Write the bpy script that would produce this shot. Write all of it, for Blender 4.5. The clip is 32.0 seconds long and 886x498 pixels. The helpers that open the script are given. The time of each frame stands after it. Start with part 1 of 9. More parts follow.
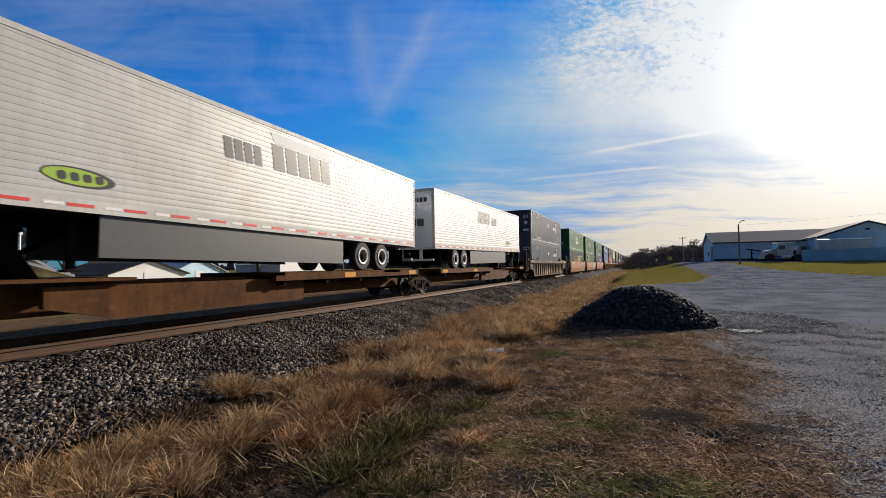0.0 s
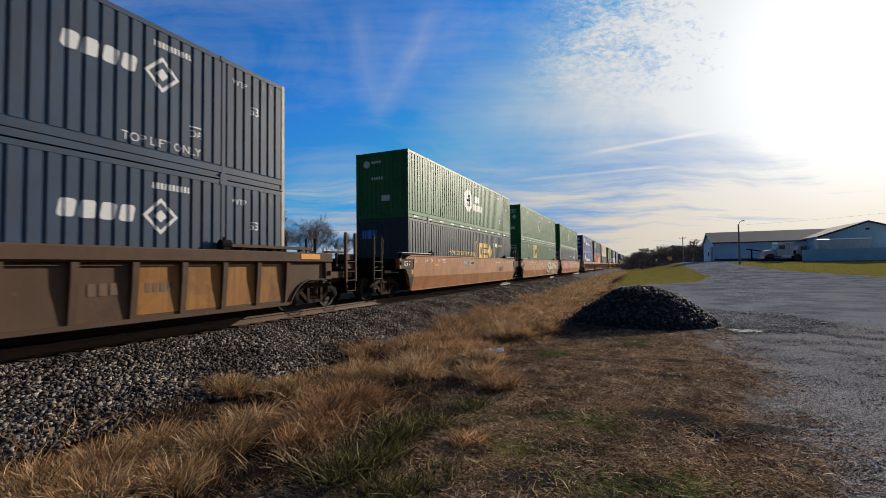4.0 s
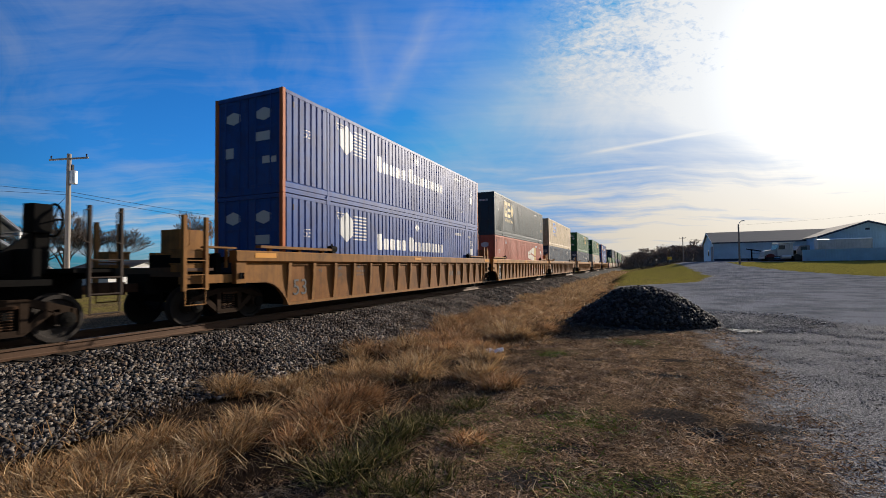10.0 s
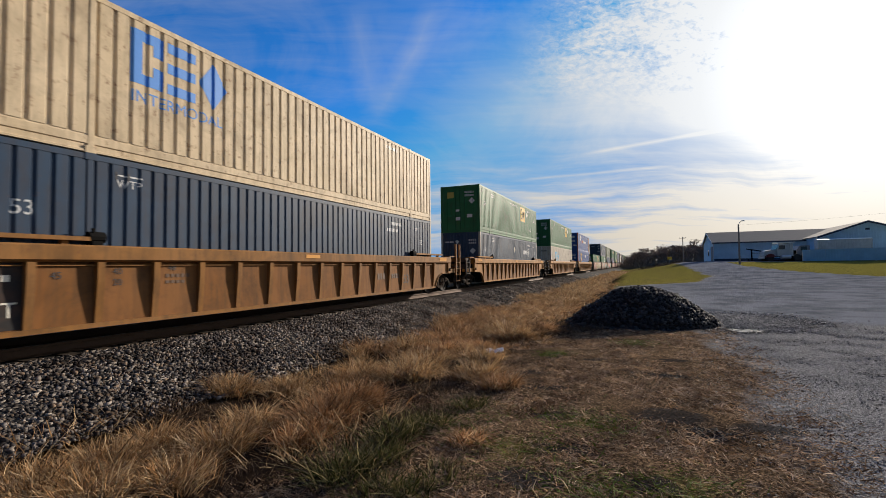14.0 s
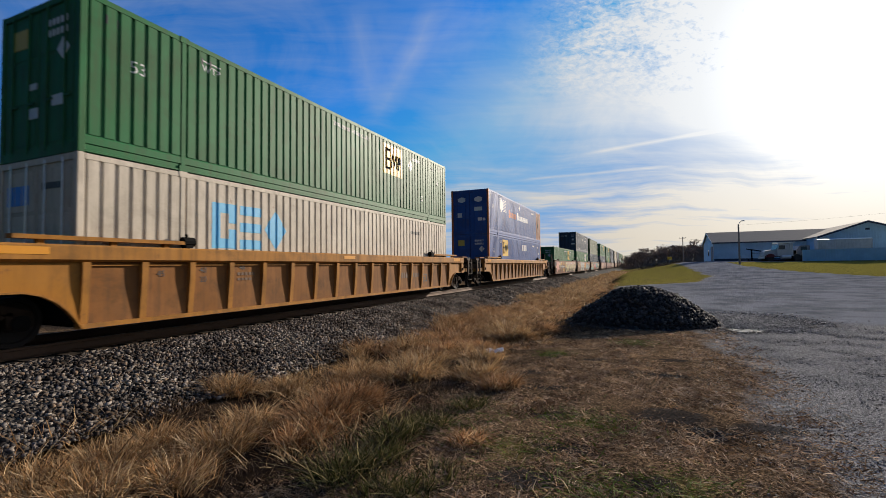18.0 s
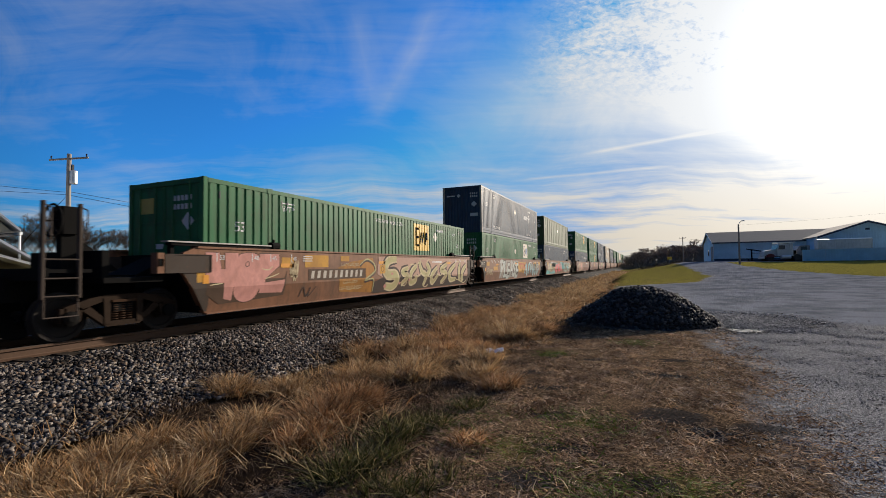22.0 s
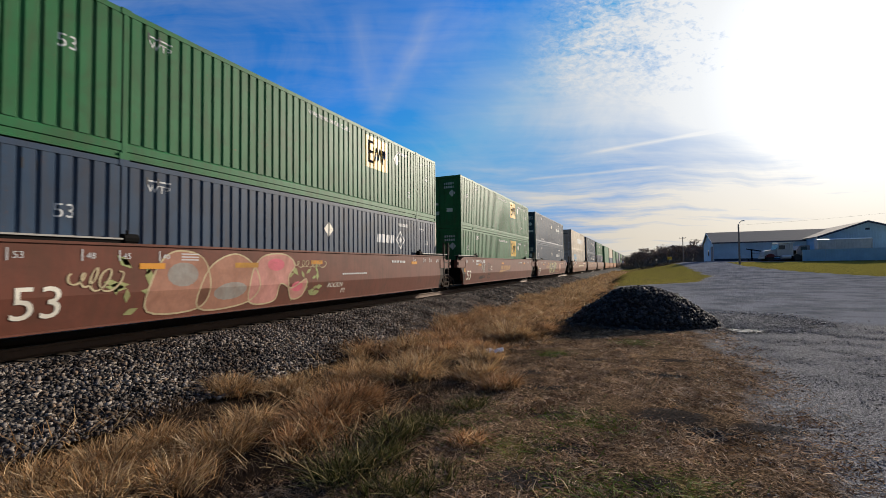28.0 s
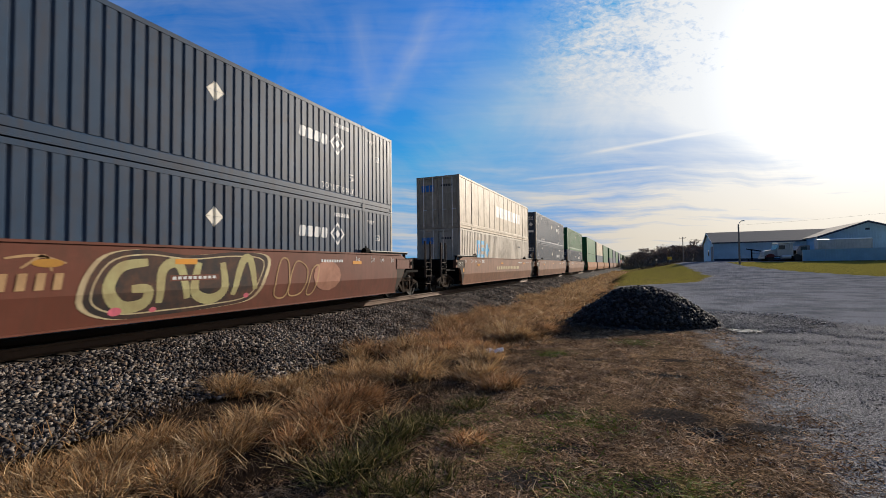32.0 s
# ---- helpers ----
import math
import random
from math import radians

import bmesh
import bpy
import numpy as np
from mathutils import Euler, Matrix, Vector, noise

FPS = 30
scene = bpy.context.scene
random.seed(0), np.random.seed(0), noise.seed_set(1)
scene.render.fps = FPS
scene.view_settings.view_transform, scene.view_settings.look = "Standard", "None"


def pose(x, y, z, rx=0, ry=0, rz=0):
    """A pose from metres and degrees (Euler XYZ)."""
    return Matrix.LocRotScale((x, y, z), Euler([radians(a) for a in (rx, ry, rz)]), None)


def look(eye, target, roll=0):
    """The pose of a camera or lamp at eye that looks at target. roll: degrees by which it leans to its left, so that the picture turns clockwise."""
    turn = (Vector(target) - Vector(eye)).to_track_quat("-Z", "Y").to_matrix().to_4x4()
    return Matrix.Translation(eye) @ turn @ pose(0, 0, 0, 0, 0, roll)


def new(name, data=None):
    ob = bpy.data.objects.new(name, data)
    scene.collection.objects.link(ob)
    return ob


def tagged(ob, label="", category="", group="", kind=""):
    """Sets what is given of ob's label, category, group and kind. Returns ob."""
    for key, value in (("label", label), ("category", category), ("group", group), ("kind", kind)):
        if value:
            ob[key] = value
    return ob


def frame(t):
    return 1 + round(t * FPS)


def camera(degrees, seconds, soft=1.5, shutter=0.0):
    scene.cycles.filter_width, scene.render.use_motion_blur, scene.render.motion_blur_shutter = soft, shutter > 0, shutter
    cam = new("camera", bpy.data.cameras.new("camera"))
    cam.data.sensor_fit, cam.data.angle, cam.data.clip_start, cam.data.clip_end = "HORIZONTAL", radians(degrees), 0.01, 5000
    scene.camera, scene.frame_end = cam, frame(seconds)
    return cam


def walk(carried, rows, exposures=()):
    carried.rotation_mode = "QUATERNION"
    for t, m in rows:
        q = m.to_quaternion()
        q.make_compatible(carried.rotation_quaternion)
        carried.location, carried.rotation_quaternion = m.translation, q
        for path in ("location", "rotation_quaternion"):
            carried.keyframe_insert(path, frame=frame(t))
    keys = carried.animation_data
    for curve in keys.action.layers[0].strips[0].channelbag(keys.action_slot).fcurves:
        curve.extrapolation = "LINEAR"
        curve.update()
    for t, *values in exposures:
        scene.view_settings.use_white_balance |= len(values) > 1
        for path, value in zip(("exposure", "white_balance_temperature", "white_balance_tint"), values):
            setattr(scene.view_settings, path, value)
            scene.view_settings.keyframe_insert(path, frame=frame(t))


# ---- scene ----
import colorsys

# World: x to the right across the track, y along the track away from the camera, z up; z = 0 at the top of the rails.
TRACK = -10.175                       # middle of the track
EYE = Vector((0.0, 0.0, 1.25))
YAW, PITCH, ROLL = 23.57, 2.20, -0.70
AIM = Vector((-math.sin(radians(YAW)) * math.cos(radians(PITCH)), math.cos(radians(YAW)) * math.cos(radians(PITCH)), math.sin(radians(PITCH))))

cam = camera(88.6, 32.0, soft=0.55, shutter=0.12)
STAND = look(EYE, EYE + AIM * 10, ROLL)
walk(cam, [(0.0, STAND), (32.0, STAND)], exposures=[(0.0, 0.44), (0.9, 0.30), (2.4, 0.27), (4.5, 0.42), (6.0, 0.46), (32.0, 0.48)])

# The train's run: metres covered since the start, every four seconds.
RUN = ((0, 0.0), (4, 46.62), (8, 93.09), (12, 139.03), (16, 184.18), (20, 228.65), (24, 272.76), (28, 316.61), (32, 359.23))


def run(t):
    for (t0, s0), (t1, s1) in zip(RUN, RUN[1:]):
        if t <= t1:
            return s0 + (s1 - s0) * (t - t0) / (t1 - t0)
    return RUN[-1][1]


# ---- sky and sun ----
SUN_DIR = Vector((0.364, 0.8787, 0.309)).normalized()
SUN_EL = math.asin(SUN_DIR.z)
SUN_AZ = math.atan2(SUN_DIR.x, SUN_DIR.y)


class Nodes:
    """Short writing for node trees."""

    def __init__(self, tree):
        self.tree = tree
        tree.nodes.clear()

    def add(self, kind, props=None, **ins):
        n = self.tree.nodes.new(kind)
        for k, v in (props or {}).items():
            if k == "operation":
                n.operation = v
            elif k == "use_clamp":
                n.use_clamp = v
            elif k == "data_type":
                n.data_type = v
            elif k == "blend_type":
                n.blend_type = v
            elif k == "attribute_name":
                n.attribute_name = v
        for k, v in ins.items():
            key = int(k[1:]) if k[0] == "i" and k[1:].isdigit() else k.replace("_", " ")
            self.set(n.inputs[key], v)
        return n

    def set(self, socket, v):
        if isinstance(v, bpy.types.NodeSocket):
            self.tree.links.new(v, socket)
        else:
            socket.default_value = v

    def math(self, op, a, b=0.0, clamp=False):
        n = self.add("ShaderNodeMath", {"operation": op, "use_clamp": clamp}, i0=a, i1=b)
        return n.outputs[0]

    def mix(self, f, a, b, blend="MIX"):
        n = self.add("ShaderNodeMix", {"data_type": "RGBA", "blend_type": blend})
        self.set(n.inputs[0], f)
        self.set(n.inputs[6], a)
        self.set(n.inputs[7], b)
        return n.outputs[2]

    def ramp(self, f, stops):
        n = self.add("ShaderNodeValToRGB")
        e = n.color_ramp.elements
        while len(e) < len(stops):
            e.new(0.5)
        for k, (p, c) in enumerate(stops):
            e[k].position = p
            e[k].color = c if len(c) == 4 else (*c, 1)
        self.set(n.inputs[0], f)
        return n.outputs[0]

    def noise(self, vec, scale, detail=3.0, rough=0.55, dist=0.0):
        n = self.add("ShaderNodeTexNoise", None, Scale=scale, Detail=detail, Roughness=rough, Distortion=dist)
        self.set(n.inputs["Vector"], vec)
        return n.outputs[0]

    def map(self, vec, scale=(1, 1, 1), loc=(0, 0, 0), rot=(0, 0, 0)):
        n = self.add("ShaderNodeMapping")
        self.set(n.inputs["Vector"], vec)
        n.inputs["Scale"].default_value, n.inputs["Location"].default_value, n.inputs["Rotation"].default_value = scale, loc, rot
        return n.outputs[0]


def rgb(c):
    return (*c, 1.0)


world = bpy.data.worlds.new("sky")
scene.world = world
world.use_nodes = True
N = Nodes(world.node_tree)
way = N.add("ShaderNodeTexCoord").outputs["Generated"]
sky = N.add("ShaderNodeTexSky")
sky.sky_type, sky.sun_disc, sky.sun_elevation, sky.sun_rotation = "NISHITA", False, SUN_EL, SUN_AZ
sky.altitude, sky.air_density, sky.dust_density, sky.ozone_density = 200.0, 1.0, 1.0, 2.5
near_sun = N.add("ShaderNodeVectorMath", {"operation": "DOT_PRODUCT"}, i0=way, i1=tuple(SUN_DIR)).outputs["Value"]
# the clouds lie on a sheet drawn flat towards the north-west, where the track runs
FWD = Vector(AIM)
SIDE = FWD.cross(Vector((0, 0, 1))).normalized()
OVER = SIDE.cross(FWD)


def along(v):
    return N.add("ShaderNodeVectorMath", {"operation": "DOT_PRODUCT"}, i0=way, i1=tuple(v)).outputs["Value"]


ahead = N.math("MAXIMUM", along(FWD), 0.16)
u, v = N.math("DIVIDE", along(SIDE), ahead), N.math("DIVIDE", along(OVER), ahead)
sheet = N.add("ShaderNodeCombineXYZ", None, X=u, Y=v).outputs[0]
wind = N.add("ShaderNodeTexNoise", None, Scale=3.5, Detail=4.0, Vector=sheet).outputs["Color"]
drift = N.add("ShaderNodeVectorMath", {"operation": "MULTIPLY_ADD"}, i0=wind, i1=(0.06, 0.06, 0.0), i2=sheet).outputs[0]
bent = N.add("ShaderNodeSeparateXYZ", None, Vector=drift)
ub, vb = N.math("SUBTRACT", bent.outputs[0], 0.03), N.math("SUBTRACT", bent.outputs[1], 0.03)


def step(x, a, b):
    """0 below a, 1 above b."""
    return N.math("DIVIDE", N.math("SUBTRACT", x, a), b - a, True)


def times(a, b):
    return N.math("MULTIPLY", a, b)


def wisp(p, q, w, x, y):
    """A soft line of cloud from p to q."""
    d = Vector((q[0] - p[0], q[1] - p[1]))
    n = d.length
    d /= n
    dx, dy = N.math("SUBTRACT", x, p[0]), N.math("SUBTRACT", y, p[1])
    t = N.math("ADD", times(dx, d.x), times(dy, d.y))
    off = N.math("ABSOLUTE", N.math("SUBTRACT", times(dy, d.x), times(dx, d.y)))
    ends = times(step(t, 0.0, 0.16 * n), N.math("SUBTRACT", 1.0, step(t, 0.84 * n, n), True))
    return times(N.math("SUBTRACT", 1.0, N.math("DIVIDE", off, w), True), ends)


streak = N.noise(N.map(drift, (1.1, 15.0, 1), (2.3, 0.4, 0), (0, 0, radians(-7))), 2.0, 6.0, 0.62, 0.4)
fine_streak = N.noise(N.map(drift, (2.2, 40.0, 1), (5.3, 1.4, 0), (0, 0, radians(-5))), 2.0, 4.0, 0.6, 0.2)
soft = N.noise(N.map(sheet, (1.0, 1.5, 1), (7.1, 1.3, 0), (0, 0, radians(35))), 2.6, 5.0, 0.6, 0.8)
fluff = N.noise(N.map(sheet, (0.8, 1.35, 1), (0.3, 0.8, 0), (0, 0, radians(-22))), 78.0, 3.5, 0.62, 0.5)
thick = N.noise(N.map(sheet, (0.7, 2.2, 1), (3.3, 0.2, 0), (0, 0, radians(-20))), 7.0, 5.0, 0.65, 0.6)
sunward = N.ramp(near_sun, [(0.80, (0, 0, 0)), (0.89, (0.07, 0.07, 0.07)), (0.946, (0.20, 0.20, 0.20)), (0.974, (0.45, 0.45, 0.45)), (0.996, (1.1, 1.1, 1.1))])
low = N.ramp(N.math("DIVIDE", N.math("ADD", vb, 0.05), 0.35, True), [(0.0, (0.66, 0.66, 0.66)), (0.31, (0.56, 0.56, 0.56)), (0.48, (0.46, 0.46, 0.46)), (0.61, (0.16, 0.16, 0.16)), (0.70, (0.10, 0.10, 0.10)), (0.82, (0, 0, 0))])
side = N.math("ADD", 0.30, times(step(ub, -0.36, 0.16), 0.72))
shelf = times(step(N.math("SUBTRACT", vb, times(ub, 0.05)), 0.15, 0.29), step(N.math("SUBTRACT", ub, vb), -0.36, 0.02))
ruffle = times(step(N.math("SUBTRACT", ub, times(vb, 0.35)), 0.0, 0.15), step(N.math("SUBTRACT", vb, times(ub, -0.10)), 0.33, 0.47))
cover = N.math("ADD", times(low, side), times(shelf, 0.66))
cover = N.math("ADD", cover, times(times(step(ub, 0.25, 0.95), N.math("SUBTRACT", 1.0, step(vb, 0.22, 0.36), True)), 0.26))
cover = N.math("ADD", cover, times(sunward, 0.70))
cover = N.math("ADD", cover, times(N.math("SUBTRACT", streak, 0.5), N.math("ADD", 0.30, times(low, 3.0))))
cover = N.math("ADD", cover, times(N.math("SUBTRACT", fine_streak, 0.5), times(low, 2.2)))
cover = N.math("ADD", cover, times(N.math("SUBTRACT", soft, 0.41), 0.75))
cover = N.math("ADD", cover, times(N.math("ADD", times(N.math("SUBTRACT", fluff, 0.47), 1.25), times(N.math("SUBTRACT", thick, 0.51), 1.9)), ruffle))
tails = N.math("ADD", wisp((-0.20, 0.54), (-0.135, 0.27), 0.042, ub, vb), wisp((0.0, 0.55), (-0.155, 0.26), 0.036, ub, vb))
trails = N.math("ADD", wisp((0.30, 0.203), (0.66, 0.262), 0.006, u, v), wisp((0.14, 0.147), (0.52, 0.178), 0.005, u, v))
cover = N.math("ADD", cover, N.math("ADD", times(times(tails, soft), 0.29), times(trails, 0.26)))
veil = N.ramp(cover, [(0.02, (0, 0, 0)), (0.35, (0.30, 0.30, 0.30)), (0.85, (1, 1, 1))])
bright = N.ramp(near_sun, [(0.0, (0.46, 0.46, 0.46)), (0.65, (0.46, 0.46, 0.46)), (0.86, (0.57, 0.57, 0.57)), (0.93, (0.67, 0.67, 0.67)), (0.965, (0.78, 0.78, 0.78)), (0.996, (1.03, 1.03, 1.03))])
warm = times(N.math("SUBTRACT", 1.0, step(v, 0.02, 0.26), True), N.ramp(near_sun, [(0.63, (0, 0, 0)), (0.888, (1, 1, 1))]))
tone = N.mix(warm, rgb((0.95, 0.975, 1.0)), rgb((1.0, 0.91, 0.77)))
cloud = N.mix(1.0, N.mix(1.0, tone, bright, "MULTIPLY"), rgb((12.6, 12.6, 12.6)), "MULTIPLY")
deep = N.mix(1.0, sky.outputs[0], rgb((0.20, 0.93, 1.80)), "MULTIPLY")
deep = N.mix(1.0, deep, rgb((1.5, 3.7, 7.4)), "DARKEN")
shown = N.mix(veil, deep, cloud)
# the sky darkens away from the low sun
fall = N.ramp(N.math("MULTIPLY", N.math("ADD", near_sun, 1.0), 0.5), [(0.0, (0.29, 0.29, 0.29)), (0.36, (0.34, 0.34, 0.34)), (0.58, (0.95, 0.95, 0.95)), (1.0, (1, 1, 1))])
shown = N.mix(1.0, shown, fall, "MULTIPLY")
back = N.add("ShaderNodeBackground", None, Color=shown, Strength=0.07)
N.add("ShaderNodeOutputWorld", None, Surface=back.outputs[0])

sun_data = bpy.data.lights.new("sun", "SUN")
sun_data.energy, sun_data.angle, sun_data.color = 5.0, radians(1.2), (1.0, 0.88, 0.74)
sun = new("sun", sun_data)
sun.matrix_world = look(SUN_DIR * 100, (0, 0, 0))
# ---- materials ----
MATS = {}


def finish(N, m, color, rough, metal=0.0, bump=None, bump_d=0.01, bump_s=0.5, spec=0.5, trans=None):
    p = N.add("ShaderNodeBsdfPrincipled")
    N.set(p.inputs["Base Color"], color)
    N.set(p.inputs["Roughness"], rough)
    N.set(p.inputs["Metallic"], metal)
    N.set(p.inputs["Specular IOR Level"], spec)
    if bump is not None:
        b = N.add("ShaderNodeBump", None, Strength=bump_s, Distance=bump_d, Height=bump)
        N.set(p.inputs["Normal"], b.outputs[0])
    out = p.outputs[0]
    if trans is not None:
        t = N.add("ShaderNodeBsdfTranslucent")
        N.set(t.inputs["Color"], trans[1])
        mx = N.add("ShaderNodeMixShader", None, Fac=trans[0])
        N.tree.links.new(out, mx.inputs[1])
        N.tree.links.new(t.outputs[0], mx.inputs[2])
        out = mx.outputs[0]
    N.add("ShaderNodeOutputMaterial", None, Surface=out)
    return m


def material(name):
    m = bpy.data.materials.new(name)
    m.use_nodes = True
    return m, Nodes(m.node_tree)


def paint(name, col, rough=0.42, dirt=0.35, rust=0.12, metal=0.0, grime=(0.07, 0.045, 0.028), spec=0.15):
    """Weathered paint on steel: faded patches, streaks running down, rust specks."""
    if name in MATS:
        return MATS[name]
    m, N = material(name)
    co = N.add("ShaderNodeTexCoord").outputs["Object"]
    rnd = N.add("ShaderNodeObjectInfo").outputs["Random"]
    off = N.add("ShaderNodeVectorMath", {"operation": "ADD"}, i0=co, i1=N.add("ShaderNodeCombineXYZ", None, X=N.math("MULTIPLY", rnd, 37.0), Y=N.math("MULTIPLY", rnd, 91.0), Z=0.0).outputs[0]).outputs[0]
    big = N.noise(off, 0.7, 4.0, 0.6)
    streak = N.noise(N.map(off, (5.0, 5.0, 0.45)), 1.6, 5.0, 0.65)
    fine = N.noise(off, 24.0, 4.0, 0.6)
    faded = tuple(min(1.0, c * 0.86 + 0.14 * (sum(col) / 3) + 0.004) for c in col)
    dark = tuple(c * 0.72 for c in col)
    c = N.mix(N.ramp(big, [(0.35, (0, 0, 0)), (0.65, (1, 1, 1))]), rgb(dark), rgb(faded))
    c = N.mix(0.45, c, rgb(col))
    blot = N.ramp(N.noise(off, 1.1, 7.0, 0.7, 0.6), [(0.46, (0, 0, 0)), (0.70, (1, 1, 1))])
    c = N.mix(N.math("MULTIPLY", blot, min(0.9, 1.3 * dirt)), c, rgb(tuple(0.5 * g + 0.18 * x for g, x in zip(grime, col))))
    d = N.math("MULTIPLY", N.ramp(streak, [(0.45, (0, 0, 0)), (0.75, (1, 1, 1))]), dirt)
    c = N.mix(d, c, rgb(grime))
    if rust > 0:
        r = N.math("MULTIPLY", N.ramp(N.noise(off, 6.0, 6.0, 0.7), [(0.66 - 0.12 * rust, (0, 0, 0)), (0.74, (1, 1, 1))]), min(1.0, 0.35 + rust))
        c = N.mix(r, c, rgb((0.16, 0.065, 0.03)))
    c = N.mix(N.math("MULTIPLY", fine, 0.16), c, rgb((0.06, 0.055, 0.05)))
    ro = N.math("ADD", rough - 0.06, N.math("MULTIPLY", streak, 0.22))
    MATS[name] = finish(N, m, c, ro, metal, N.math("ADD", N.math("MULTIPLY", big, 1.5), N.math("MULTIPLY", fine, 0.12)), 0.012, 0.22, spec)
    return MATS[name]


def plain(name, col, rough=0.5, metal=0.0, vary=0.2, scale=8.0):
    if name in MATS:
        return MATS[name]
    m, N = material(name)
    co = N.add("ShaderNodeTexCoord").outputs["Object"]
    a = N.noise(co, scale, 5.0, 0.6)
    b = N.noise(co, scale * 7, 3.0, 0.6)
    f = N.math("ADD", N.math("MULTIPLY", a, 0.7), N.math("MULTIPLY", b, 0.3))
    c = N.mix(f, rgb(tuple(x * (1 - vary) for x in col)), rgb(tuple(min(1, x * (1 + vary)) for x in col)))
    MATS[name] = finish(N, m, c, rough, metal, f, 0.006, 0.3, 0.05 if rough >= 0.85 else 0.4)
    return MATS[name]


def island(name, cols, rough=0.8, trans=0.0, spec=0.3, bump=0.0, clump=0.0, least=0.36):
    """Loose pieces (stones, blades) whose tone varies piece by piece."""
    if name in MATS:
        return MATS[name]
    m, N = material(name)
    r = N.add("ShaderNodeNewGeometry").outputs["Random Per Island"]
    co = N.add("ShaderNodeTexCoord").outputs["Object"]
    c = N.ramp(r, [(k / (len(cols) - 1), c) for k, c in enumerate(cols)])
    n = N.noise(co, 30.0, 3.0)
    c = N.mix(N.math("MULTIPLY", n, 0.35), c, rgb(tuple(x * 0.5 for x in cols[0])))
    if clump:
        k = N.ramp(N.noise(N.map(co, (1, 1, 0.3)), clump, 3.0, 0.6), [(0.36, (least, least * 0.9, least * 0.82)), (0.52, (0.85, 0.82, 0.80)), (0.66, (1.25, 1.2, 1.12))])
        c = N.mix(1.0, c, k, "MULTIPLY")
    MATS[name] = finish(N, m, c, rough, 0.0, n if bump else None, 0.01, bump, spec, (trans, c) if trans else None)
    return MATS[name]


def glass(name="window_glass"):
    if name in MATS:
        return MATS[name]
    m, N = material(name)
    co = N.add("ShaderNodeTexCoord").outputs["Object"]
    MATS[name] = finish(N, m, rgb((0.03, 0.04, 0.05)), N.math("MULTIPLY", N.noise(co, 3.0), 0.12), 0.0, spec=0.8)
    return MATS[name]


